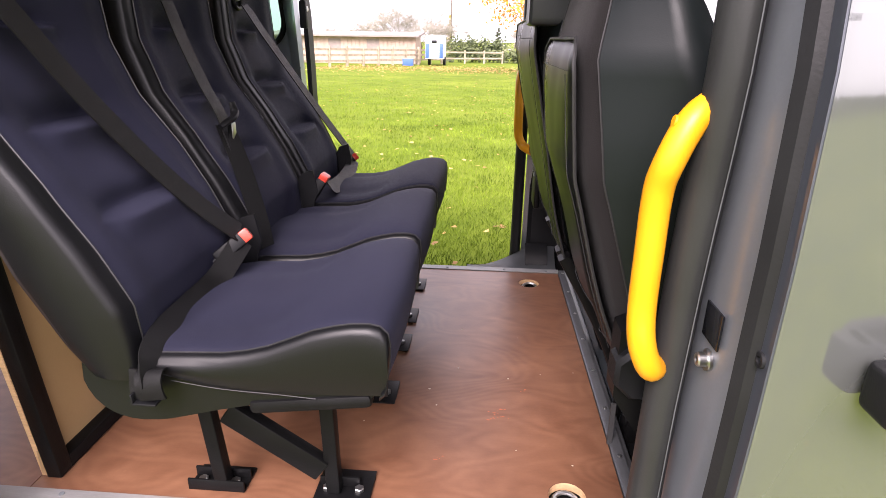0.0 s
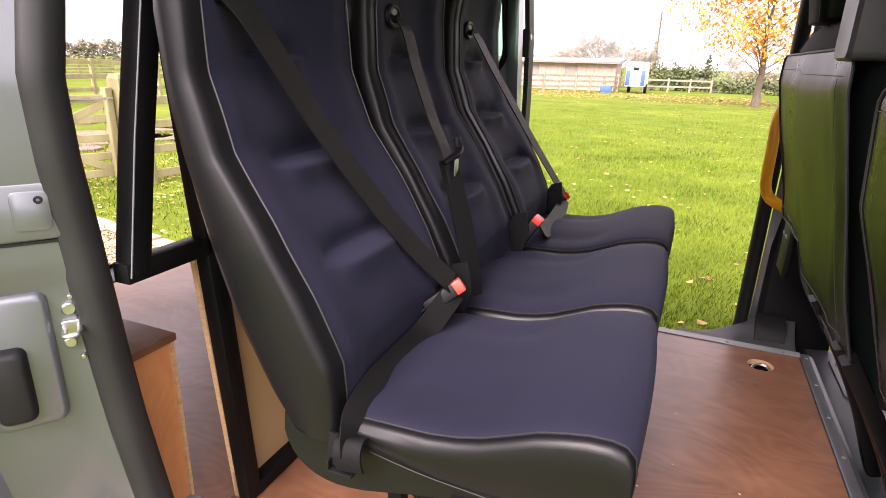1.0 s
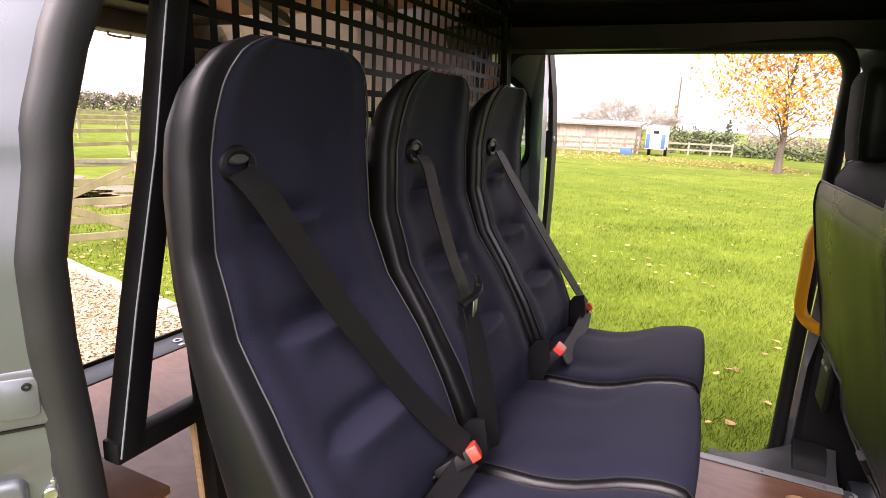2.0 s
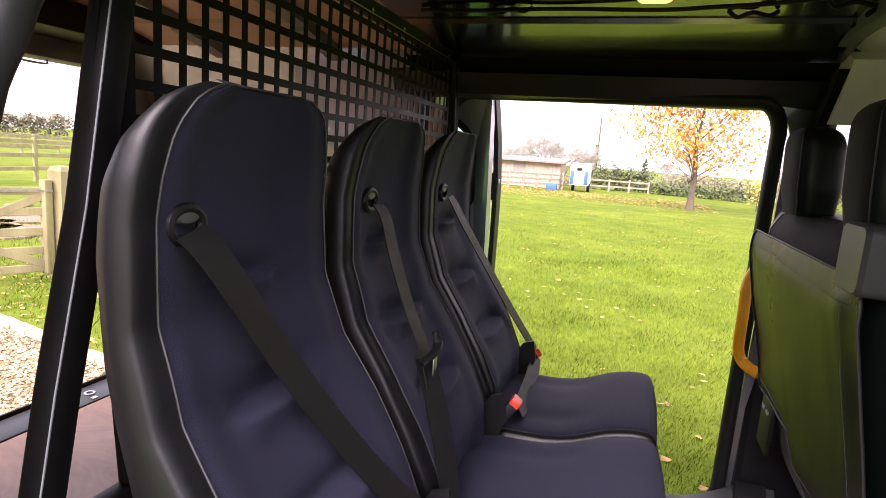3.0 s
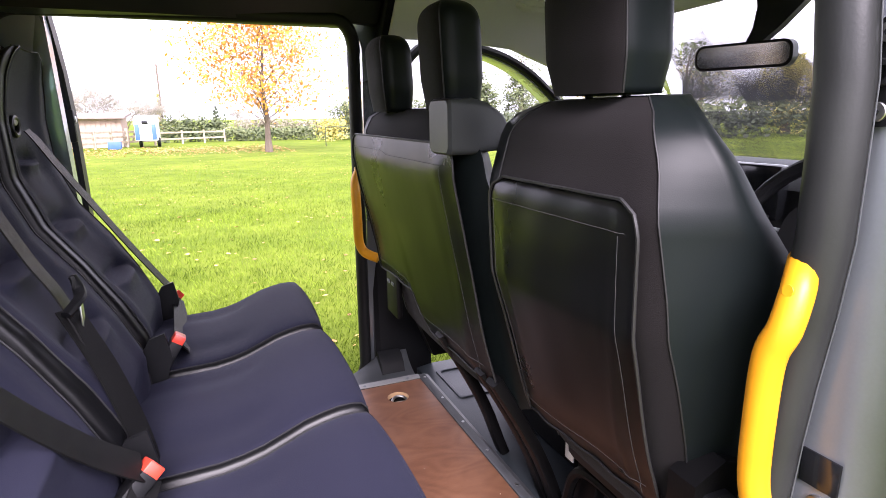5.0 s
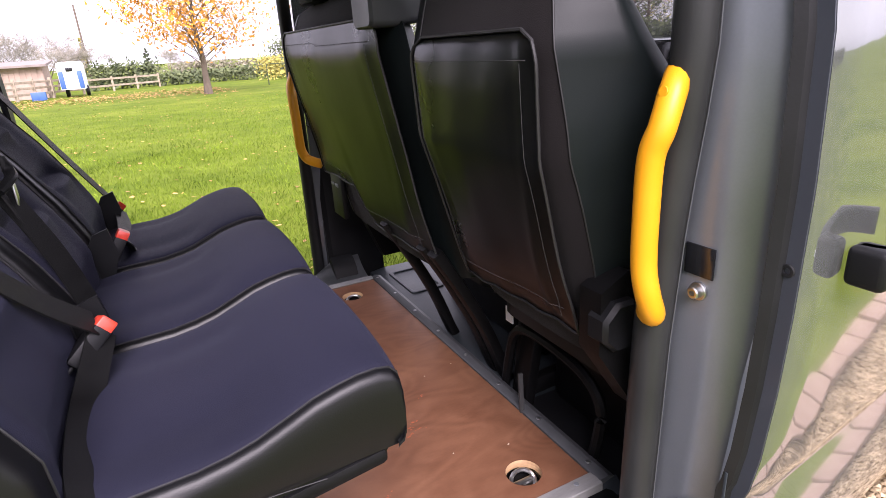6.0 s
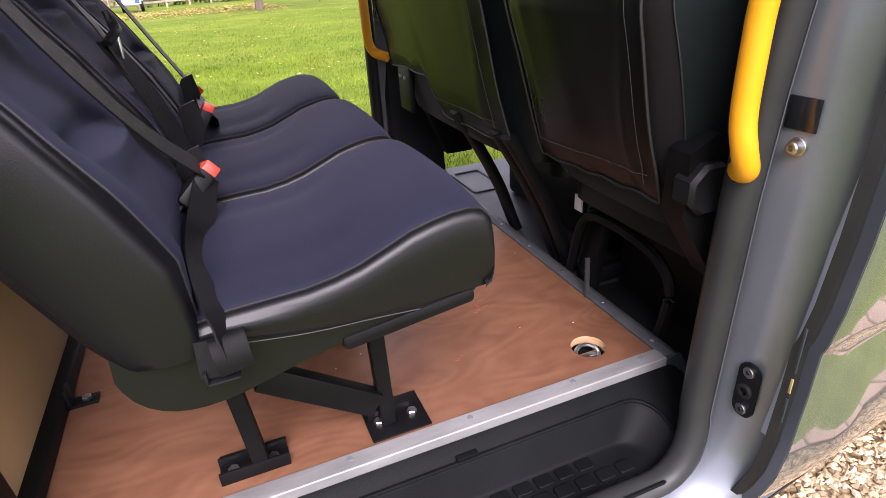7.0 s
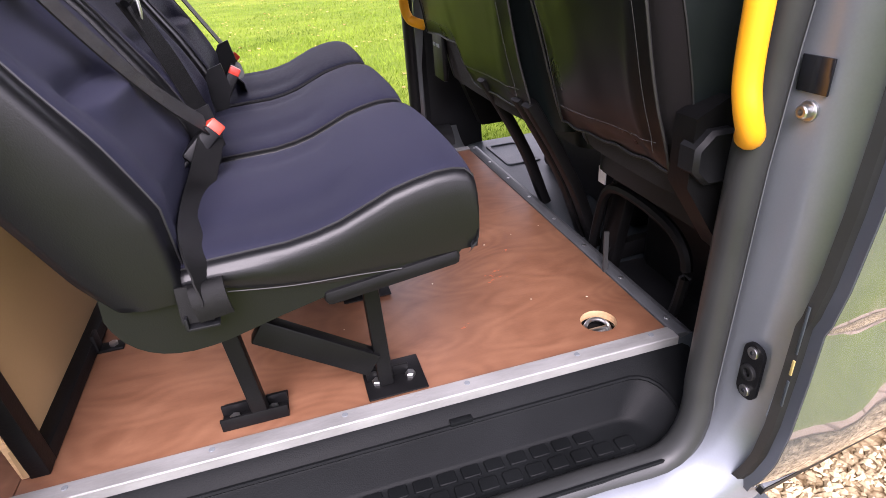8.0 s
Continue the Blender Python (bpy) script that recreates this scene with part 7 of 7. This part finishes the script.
def tree(name, x, y, h, spread, mat, seed, leaf, clumps, per, label, trunk=0.11, first=0.28, droop=0.0, bare=False):
    rnd = random.Random(seed)
    z0 = ground_z(x, y)
    t = thing(name, (x, y, z0), label, "tree")
    bm = B()
    lean = [Vector((x + rnd.gauss(0, 0.02) * h * i / 8, y, z0 + h * 0.93 * i / 8 - (0.05 if i == 0 else 0))) for i in range(9)]
    rings = []
    for i, p in enumerate(lean):
        r = trunk * (1 - i / 8.6) ** 1.1 * (1.35 if i == 0 else 1)
        rings.append([p + Vector((r * math.cos(a), r * math.sin(a), 0)) for a in [math.pi * k / 4 for k in range(8)]])
    loft(bm, rings)
    part("trunk", bm, BARK, t)
    ends = []
    bm = B()
    for i in range(clumps):
        f = first + (0.97 - first) * (i + rnd.random()) / clumps
        p = lean[0].lerp(lean[-1], f)
        a = i * 2.4 + rnd.uniform(-0.4, 0.4)
        # widest a third of the way up the crown
        g = (f - first) / (1 - first)
        reach = spread * (0.55 + 0.45 * math.sin(min(1, g * 1.6) * math.pi / 2 + 0.3)) * (1 - g ** 2.2 * 0.82) * rnd.uniform(0.75, 1.1)
        rise = reach * rnd.uniform(0.15, 0.55) * (1 - droop * 1.5)
        q = p + Vector((math.cos(a) * reach, math.sin(a) * reach, rise))
        m = p.lerp(q, 0.5) + Vector((0, 0, reach * 0.10))
        r = max(0.008, trunk * 0.28 * (1 - g * 0.7))
        pts = smooth_path([p, m, q], 3)
        rr = [[pp + Vector((k * r * (1 - j / (len(pts) + 0.5)), l_ * r * (1 - j / (len(pts) + 0.5)), 0)) for k, l_ in ((1, 0), (-0.5, 0.87), (-0.5, -0.87))] for j, pp in enumerate(pts)]
        loft(bm, rr)
        for j in range(4):
            s = pts[2 + j % (len(pts) - 2)]
            e = s + Vector((rnd.gauss(0, 0.24), rnd.gauss(0, 0.24), rnd.uniform(0.05, 0.3) - droop)) * reach
            loft(bm, [[s + Vector((k * r * 0.35, l_ * r * 0.35, 0)) for k, l_ in ((1, 0), (-0.5, 0.87), (-0.5, -0.87))], [e + Vector((k * r * 0.1, l_ * r * 0.1, 0)) for k, l_ in ((1, 0), (-0.5, 0.87), (-0.5, -0.87))]])
            ends.append((*s.lerp(e, 0.6), reach * 0.12))
            ends.append((*e, reach * 0.13))
            if droop:
                for d in range(5):
                    ends.append((e.x, e.y, e.z - droop * reach * 0.4 * d, reach * 0.06))
    part("branchwork", bm, BARK, t, smooth=0)
    if not bare:
        leaves_mesh("crown", ends, leaf, mat, t, seed + 1, per=per)
    return t


tree("autumn_tree", 2.19, 28.0, 6.7, 4.3, LEAF_GOLD, 11, 0.095, 84, 9, "young tree with thinning golden-orange autumn leaves", 0.15, 0.2)


def hedge(name, x0, y0, x1, y1, h, depth, mat, seed, n, leaf, label, lumps=0.35):
    """A clumpy hedge along a line."""
    rnd = random.Random(seed)
    t = thing(name, ((x0 + x1) / 2, (y0 + y1) / 2, ground_z(0, (y0 + y1) / 2)), label, "hedge", kind="stuff")
    cs = []
    for i in range(n):
        f = rnd.random()
        x, y = x0 + (x1 - x0) * f, y0 + (y1 - y0) * f
        top = h * (1 - lumps + lumps * 2 * (0.5 + 0.5 * noise.noise(Vector((f * 23, seed, 0)))))
        cs.append((x + rnd.gauss(0, depth * 0.3), y + rnd.gauss(0, depth * 0.3), ground_z(x, y) + top * rnd.random() ** 0.6, 0.16 * h ** 0.5))
    leaves_mesh("foliage", cs, leaf, mat, t, seed + 1, per=5)
    return t


# far hedge: its pale leaf colour carries the haze
hedge("far_hedge", 3.5, 71, 60, 64, 1.7, 2.0, LEAF_HAZE, 21, 2600, 0.15, "hedge along the far field edge, with haze put into its leaf colour")
hedge("rough_border", -2.5, 52, 12, 47, 0.9, 1.6, LEAF_GREEN, 22, 700, 0.14, "rough weedy green border at the lawn's end")
hedge("yellow_bush", 7.3, 42, 8.8, 42, 1.5, 0.8, LEAF_WILLOW, 23, 130, 0.12, "bright yellow-green shrub")
hedge("laurel_hedge", 9.5, 46, 20, 42, 2.6, 1.6, LEAF_GREEN, 24, 1200, 0.13, "dark evergreen shrubs")
hedge("scrub", -4.0, 50, 1.0, 53, 1.7, 1.0, LEAF_GREEN, 25, 340, 0.14, "scrubby green bushes by the fence")


def bare_tree(x, y, h, seed):
    """A leafless tree that forks into fine twigs from low down."""
    rnd = random.Random(seed)
    z0 = ground_z(x, y)
    t = thing("bare_tree", (x, y, z0), "nearly bare winter tree with fine pale twigs", "tree", "bare trees")
    stems, twigs = ([], []), ([], [])

    def grow(p, d, length, r, depth):
        q = p + d * length
        vs, fs = stems if depth > 4 else twigs
        base = len(vs)
        s = d.orthogonal().normalized()
        u = d.cross(s)
        for c, rr in ((p, r), (q, r * 0.62)):
            vs.extend(tuple(c + s * (rr * math.cos(k * 2.094)) + u * (rr * math.sin(k * 2.094))) for k in range(3))
        fs.extend((base + k, base + (k + 1) % 3, base + 3 + (k + 1) % 3, base + 3 + k) for k in range(3))
        if depth:
            for k in range(3):
                turn = Vector((rnd.gauss(0, 0.68), rnd.gauss(0, 0.55), rnd.gauss(0.08, 0.3)))
                grow(q if k else p.lerp(q, 0.7), (d + turn).normalized(), length * rnd.uniform(0.62, 0.86), max(0.011, r * 0.58), depth - 1)

    for k in range(2):
        grow(Vector((x + 0.3 * k, y, z0 - 0.05)), Vector((rnd.gauss(0, 0.2), rnd.gauss(0, 0.2), 1)).normalized(), h * 0.27, 0.09, 6)
    raw("branchwork", *stems, BARK, t)
    raw("twig_spray", *twigs, TWIG, t)


for i, (x, h) in enumerate(((-15.0, 4.0), (-13.2, 4.4), (-11.6, 5.0), (-10.1, 5.8), (-8.6, 6.6), (-7.0, 6.0), (-5.6, 5.0), (-4.4, 4.2))):
    bare_tree(x, 58 + 0.7 * (i % 3), h, 40 + i)
bare_tree(2.6, 66, 4.0, 49)
tree("conifer", 0.6, 62, 3.4, 0.45, LEAF_DARK, 51, 0.12, 20, 5, "slim dark evergreen tree", 0.1, 0.1)
tree("conifer", -4.6, 66, 5.0, 0.4, LEAF_WILLOW, 53, 0.12, 24, 4, "slim tall ivy-clad tree", 0.1, 0.1)
tree("golden_tree", 12.5, 52, 3.9, 1.4, LEAF_WILLOW, 55, 0.14, 26, 14, "small rounded yellowing tree", 0.1, 0.2)
tree("evergreen_tree", 17, 60, 4.6, 2.6, LEAF_DARK, 57, 0.2, 30, 20, "dark rounded evergreen tree", 0.15, 0.15)
for x, y, h, s, sd in ((24.6, 50, 5.0, 2.0, 58), (27.6, 48.5, 5.6, 2.4, 59), (31.5, 49, 4.8, 2.2, 60)):
    tree("evergreen_tree", x, y, h, s, LEAF_GREEN, sd, 0.15, 34, 9, "dense green broadleaf tree behind the hedge", 0.14, 0.1)
pole = thing("telegraph_pole", (-4.05, 60, ground_z(0, 60)), "slim wooden telegraph pole", "pole")
bm = B()
tube(bm, [(-4.05, 60, ground_z(0, 60)), (-4.05, 60, 6.2)], 0.075, 8)
part("post", bm, BARK, pole)

# big trees seen through the cab
for i, (x, y, h, s, mat, dr) in enumerate(((30, 52, 13, 6, LEAF_GREEN, 0), (38, 50, 11, 5.5, LEAF_WILLOW, 0), (34, 40, 9, 4.5, LEAF_GREEN, 0), (46, 44, 12, 6, LEAF_WILLOW, 0), (22, 47, 10, 4, LEAF_GREEN, 0), (30, 30, 10, 4.5, LEAF_GREEN, 0), (34, 25.5, 8.5, 4.5, LEAF_WILLOW, 0.32))):
    tree("field_tree", x * 1.15, y * 1.15, h * 0.72, s * 0.8, mat, 70 + i, 0.13 if dr == 0 else 0.11, 46, 4 if dr == 0 else 6, ("tall tree with thinning green foliage" if dr == 0 else "yellow weeping willow tree"), 0.3, 0.2, dr)
hedge("garden_hedge", 14, 40, 30, 24, 1.6, 1.2, LEAF_DARK, 27, 900, 0.18, "clipped green hedge beyond the cab")
# the hedge at y -45 is out of view, added for the paint to reflect
hedge("unseen_near_hedge", -40, -46, 60, -44, 1.8, 2.5, LEAF_GREEN, 29, 1800, 0.3, "green hedge added out of view beyond the near lawn")
hedge("front_hedge", 30, 30, 44, 10, 2.2, 1.5, LEAF_GREEN, 28, 900, 0.2, "green hedge beyond the drive")


def rail_fence(name, pts, h, rails, label, mat=TIMBER, post=0.09, thick=0.035, wide=0.1, group=""):
    """A post-and-rail fence along a list of post places."""
    f = thing(name, (*pts[0], ground_z(*pts[0])), label, "fence", group)
    for i, (x, y) in enumerate(pts):
        z = ground_z(x, y)
        bm = B()
        box(bm, (x - post / 2, y - post / 2, z - 0.05), (x + post / 2, y + post / 2, z + h), 0.01)
        part("post", bm, mat, f, smooth=0)
        if i + 1 < len(pts):
            x2, y2 = pts[i + 1]
            for r in rails:
                bm = B()
                bar(bm, (x, y - 0.05, z + r), (x2, y2 - 0.05, ground_z(x2, y2) + r), thick, wide, (0, 0, 1), 0.006)
                part("rail", bm, mat, f, smooth=0)
    return f


rail_fence("paddock_fence", [(-11.0 + 0.72 * i, 31.0 + 1.35 * i) for i in range(11)], 1.2, (0.35, 0.68, 1.0), "weathered timber post-and-rail paddock fence", FENCE_WOOD, 0.15, 0.06, 0.13)
rail_fence("garden_fence", [(-3.6 + 1.5 * i, 45 + 1.2 * i) for i in range(4)], 1.0, (0.4, 0.85), "low weathered timber fence", FENCE_WOOD, 0.13, 0.05, 0.12)

# stable block
shed = thing("stable_block", (-11, 43.5, ground_z(0, 43)), "long low timber stable with a felt roof", "shed")
zb = ground_z(0, 43)
x0, x1 = -16.5, -5.5
bm = B()
box(bm, (x0, 42.2, zb), (x1, 45.5, zb + 1.92), 0.0)
wall_ob = part("wall", bm, SHED_WOOD, shed, "pinkish-brown board walls", smooth=0)
bm = B()
loft(bm, [[Vector((x, y, z)) for y, z in ((41.7, zb + 1.86), (41.7, zb + 1.98), (45.9, zb + 2.25), (45.9, zb + 2.13))] for x in (x0 - 0.3, x1 + 0.3)])
part("roof", bm, SHED_ROOF, shed, smooth=0)
for i in range(38):
    bm = B()
    xx = x0 + (x1 - x0) * (i + 0.5) / 38
    box(bm, (xx - 0.125, 42.17, zb + 0.02), (xx + 0.125, 42.2 - 0.003, zb + 1.86), 0.006, 1)
    part("board", bm, SHED_WOOD, wall_ob, smooth=0)
for xx in (-14.2, -11.4, -8.6):
    bm = B()
    box(bm, (xx - 0.5, 42.13, zb + 0.02), (xx + 0.5, 42.168, zb + 0.95), 0.01)
    part("stable_door", bm, SHED_WOOD, shed, smooth=0)
    bm = B()
    box(bm, (xx - 0.45, 42.14, zb + 1.0), (xx + 0.45, 42.169, zb + 1.7), 0.01)
    part("door_opening", bm, SHED_ROOF, shed, smooth=0)
# horse trailer
trailer = thing("horse_trailer", (-4.6, 40.5, ground_z(0, 40)), "white horse trailer with blue lower panels", "trailer")
zb = ground_z(0, 40)
bm = B()
loft(bm, [[Vector((x, y, z)) for x, y in rounded(-5.3 + e, -4.05 - e, 39.6, 42.3, 0.12, 3)] for z, e in ((zb + 0.45, 0), (zb + 1.75, 0.0), (zb + 1.92, 0.05), (zb + 1.98, 0.2))])
part("body", bm, WHITE, trailer)
for xa, xb_ in ((-5.27, -5.02), (-4.33, -4.08)):
    bm = B()
    box(bm, (xa, 39.57, zb + 0.5), (xb_, 39.6, zb + 1.45), 0.01)
    part("panel", bm, BLUE, trailer, "blue panel")
bm = B()
box(bm, (-4.85, 39.57, zb + 1.45), (-4.5, 39.6, zb + 1.65), 0.01)
part("window", bm, SCREEN, trailer)
for xx in (-5.2, -4.15):
    bm = B()
    disc(bm, (xx, 40.8, zb + 0.3), 0.3, 0.18, (1, 0, 0), 16)
    part("wheel", bm, RUBBER, trailer)
tank = thing("blue_trough", (-6.0, 38.5, ground_z(0, 38)), "small blue water trough by the fence", "trough")
bm = B()
box(bm, (-6.4, 38.2, ground_z(0, 38)), (-5.7, 38.6, ground_z(0, 38) + 0.45), 0.03)
part("tub", bm, BLUE, tank)
trailer.location.x += 0.75
tank.location.x += 0.5
# small goal frame on the lawn
goal = thing("goal_frame", (6.4, 33, ground_z(0, 33)), "thin green metal goal frame on the lawn", "goal")
bm = B()
zg = ground_z(0, 33)
tube(bm, [(5.9, 33, zg), (5.9, 33, zg + 1.1), (7.4, 33, zg + 1.1), (7.4, 33, zg)], 0.03, 6, (0, 1, 0))
part("frame", bm, LEAF_DARK, goal)

# field gate and fence behind the van
gate_post = thing("gate_post", (-6.27, 3.36, 0), "heavy square timber gate post", "post")
bm = B()
loft(bm, [[Vector((-6.27 + a * s, 3.36 + b * s, z)) for a, b in ((-1, -1), (1, -1), (1, 1), (-1, 1))] for z, s in ((-0.05, 0.085), (1.08, 0.085), (1.12, 0.065), (1.13, 0.02))])
part("post", bm, TIMBER, gate_post, smooth=0)
gate = thing("field_gate", (-6.9, 2.3, 0.1), "weathered timber five-bar field gate, closed", "gate")
gx0, gy0, gx1, gy1 = -6.31, 3.22, -7.55, 0.45
for f_, h in ((0.0, 0.98), (1.0, 0.93)):
    bm = B()
    x, y = gx0 + (gx1 - gx0) * f_, gy0 + (gy1 - gy0) * f_
    box(bm, (x - 0.04, y - 0.04, 0.1), (x + 0.04, y + 0.04, h + 0.02), 0.012)
    part("stile", bm, TIMBER, gate, smooth=0)
for z in (0.16, 0.33, 0.51, 0.70, 0.89):
    bm = B()
    bar(bm, (gx0, gy0, z), (gx1, gy1, z), 0.025, 0.075, (0, 0, 1), 0.005)
    part("bar", bm, TIMBER, gate, smooth=0)
bm = B()
bar(bm, (gx0, gy0, 0.86), (gx0 + (gx1 - gx0) * 0.5, gy0 + (gy1 - gy0) * 0.5, 0.16), 0.028, 0.075, (0, 0, 1), 0.005)
part("brace", bm, TIMBER, gate, smooth=0)
bm = B()
bar(bm, (gx0, gy0, 0.18), (gx0 + (gx1 - gx0) * 0.45, gy0 + (gy1 - gy0) * 0.45, 0.77), 0.028, 0.075, (0, 0, 1), 0.005)
part("brace", bm, TIMBER, gate, smooth=0)
bm = B()
bar(bm, (gx0 + 0.06, gy0 + 0.02, 0.895), (gx0 - 0.28, gy0 - 0.62, 0.895), 0.008, 0.02, (0, 0, 1))
part("latch_bar", bm, STEEL, gate)
gate_post.location += Vector((0.58, 0.17, 0))
gate.location += Vector((0.58, 0.17, 0))
rail_fence("drive_fence", [(-5.6 + 0.25 * i, 3.66 + 1.75 * i) for i in range(5)], 0.95, (0.10, 0.36, 0.62, 0.86), "weathered timber post-and-rail fence beside the gate", thick=0.04, wide=0.085, post=0.1)
for j, (xa, yo_) in enumerate(((-14, 4.5), (-22, 6), (-30, 9))):
    rail_fence("field_fence", [(xa - 0.3 * i, yo_ - 6 + 2.4 * i) for i in range(10)], 1.15, (0.35, 0.70, 1.05), "pale weathered paddock fence in the field", mat=TIMBER, thick=0.04, group="field fences")
soil = thing("bare_earth", (-11, 6, 0), "patch of bare poached earth in the paddock", "soil", kind="stuff")
rnd = random.Random(9)
bm = B()
for i in range(60):
    disc(bm, (-9.5 + rnd.gauss(0, 1.4), 5.2 + rnd.gauss(0, 2.0), 0.002), rnd.uniform(0.2, 0.5), 0.03, (0, 0, 1), 7)
part("clods", bm, SOIL, soil, smooth=0)
# horizon foliage takes the same haze-paled colour
hedge("horizon_trees", -140, 10, -120, 95, 4.0, 3.0, LEAF_HAZE, 31, 2200, 0.36, "far line of trees and roofs on the horizon, with haze in the colour")

# crumbs and paint scuffs on the plywood
rnd = random.Random(12)
verts, faces = [], []
for i in range(16):
    x, y = rnd.uniform(-0.62, -0.02), rnd.uniform(0.05, 0.75)
    s, base = rnd.uniform(0.0012, 0.0036), len(verts)
    for px, py, pz in ((1, 0, 0), (0, 1, 0), (-1, 0.2, 0), (-0.1, -0.9, 0), (0.1, 0, 0.8)):
        verts.append((x + px * s * rnd.uniform(0.7, 1.5), y + py * s, 0.5004 + pz * s))
    faces.extend(((base, base + 1, base + 4), (base + 1, base + 2, base + 4), (base + 2, base + 3, base + 4), (base + 3, base, base + 4)))
tagged(raw("floor_crumbs", verts, faces, CRUMB, smooth=0), "pale grit and crumbs on the plywood floor", "grit", kind="stuff")
SCUFF = material("orange_paint_scuff", (0.40, 0.11, 0.05), 0.6, 0, 0.2, 30.0, 200.0, 0.1)
verts, faces = [], []
for cx, cy, ln, an in ((-0.235, 0.335, 0.04, 0.4), (-0.225, 0.315, 0.03, -0.5), (-0.245, 0.305, 0.02, 0.9), (-0.17, 0.42, 0.015, 0.1), (-0.36, 0.16, 0.02, 0.7)):
    for j in range(5):
        u = (j / 4 - 0.5) * ln
        base = len(verts)
        x, y = cx + u * math.cos(an) + rnd.gauss(0, 0.003), cy + u * math.sin(an) + rnd.gauss(0, 0.003)
        r = rnd.uniform(0.001, 0.0045)
        for k in range(6):
            q = k * 1.047 + rnd.uniform(-0.3, 0.3)
            verts.append((x + r * rnd.uniform(0.5, 1.6) * math.cos(q + an), y + r * rnd.uniform(0.3, 0.8) * math.sin(q + an), 0.5006))
        faces.append(tuple(range(base, base + 6)))
tagged(raw("paint_scuffs", verts, faces, SCUFF, smooth=0), "orange-red paint scuffs on the plywood floor", "scuffs", kind="stuff")
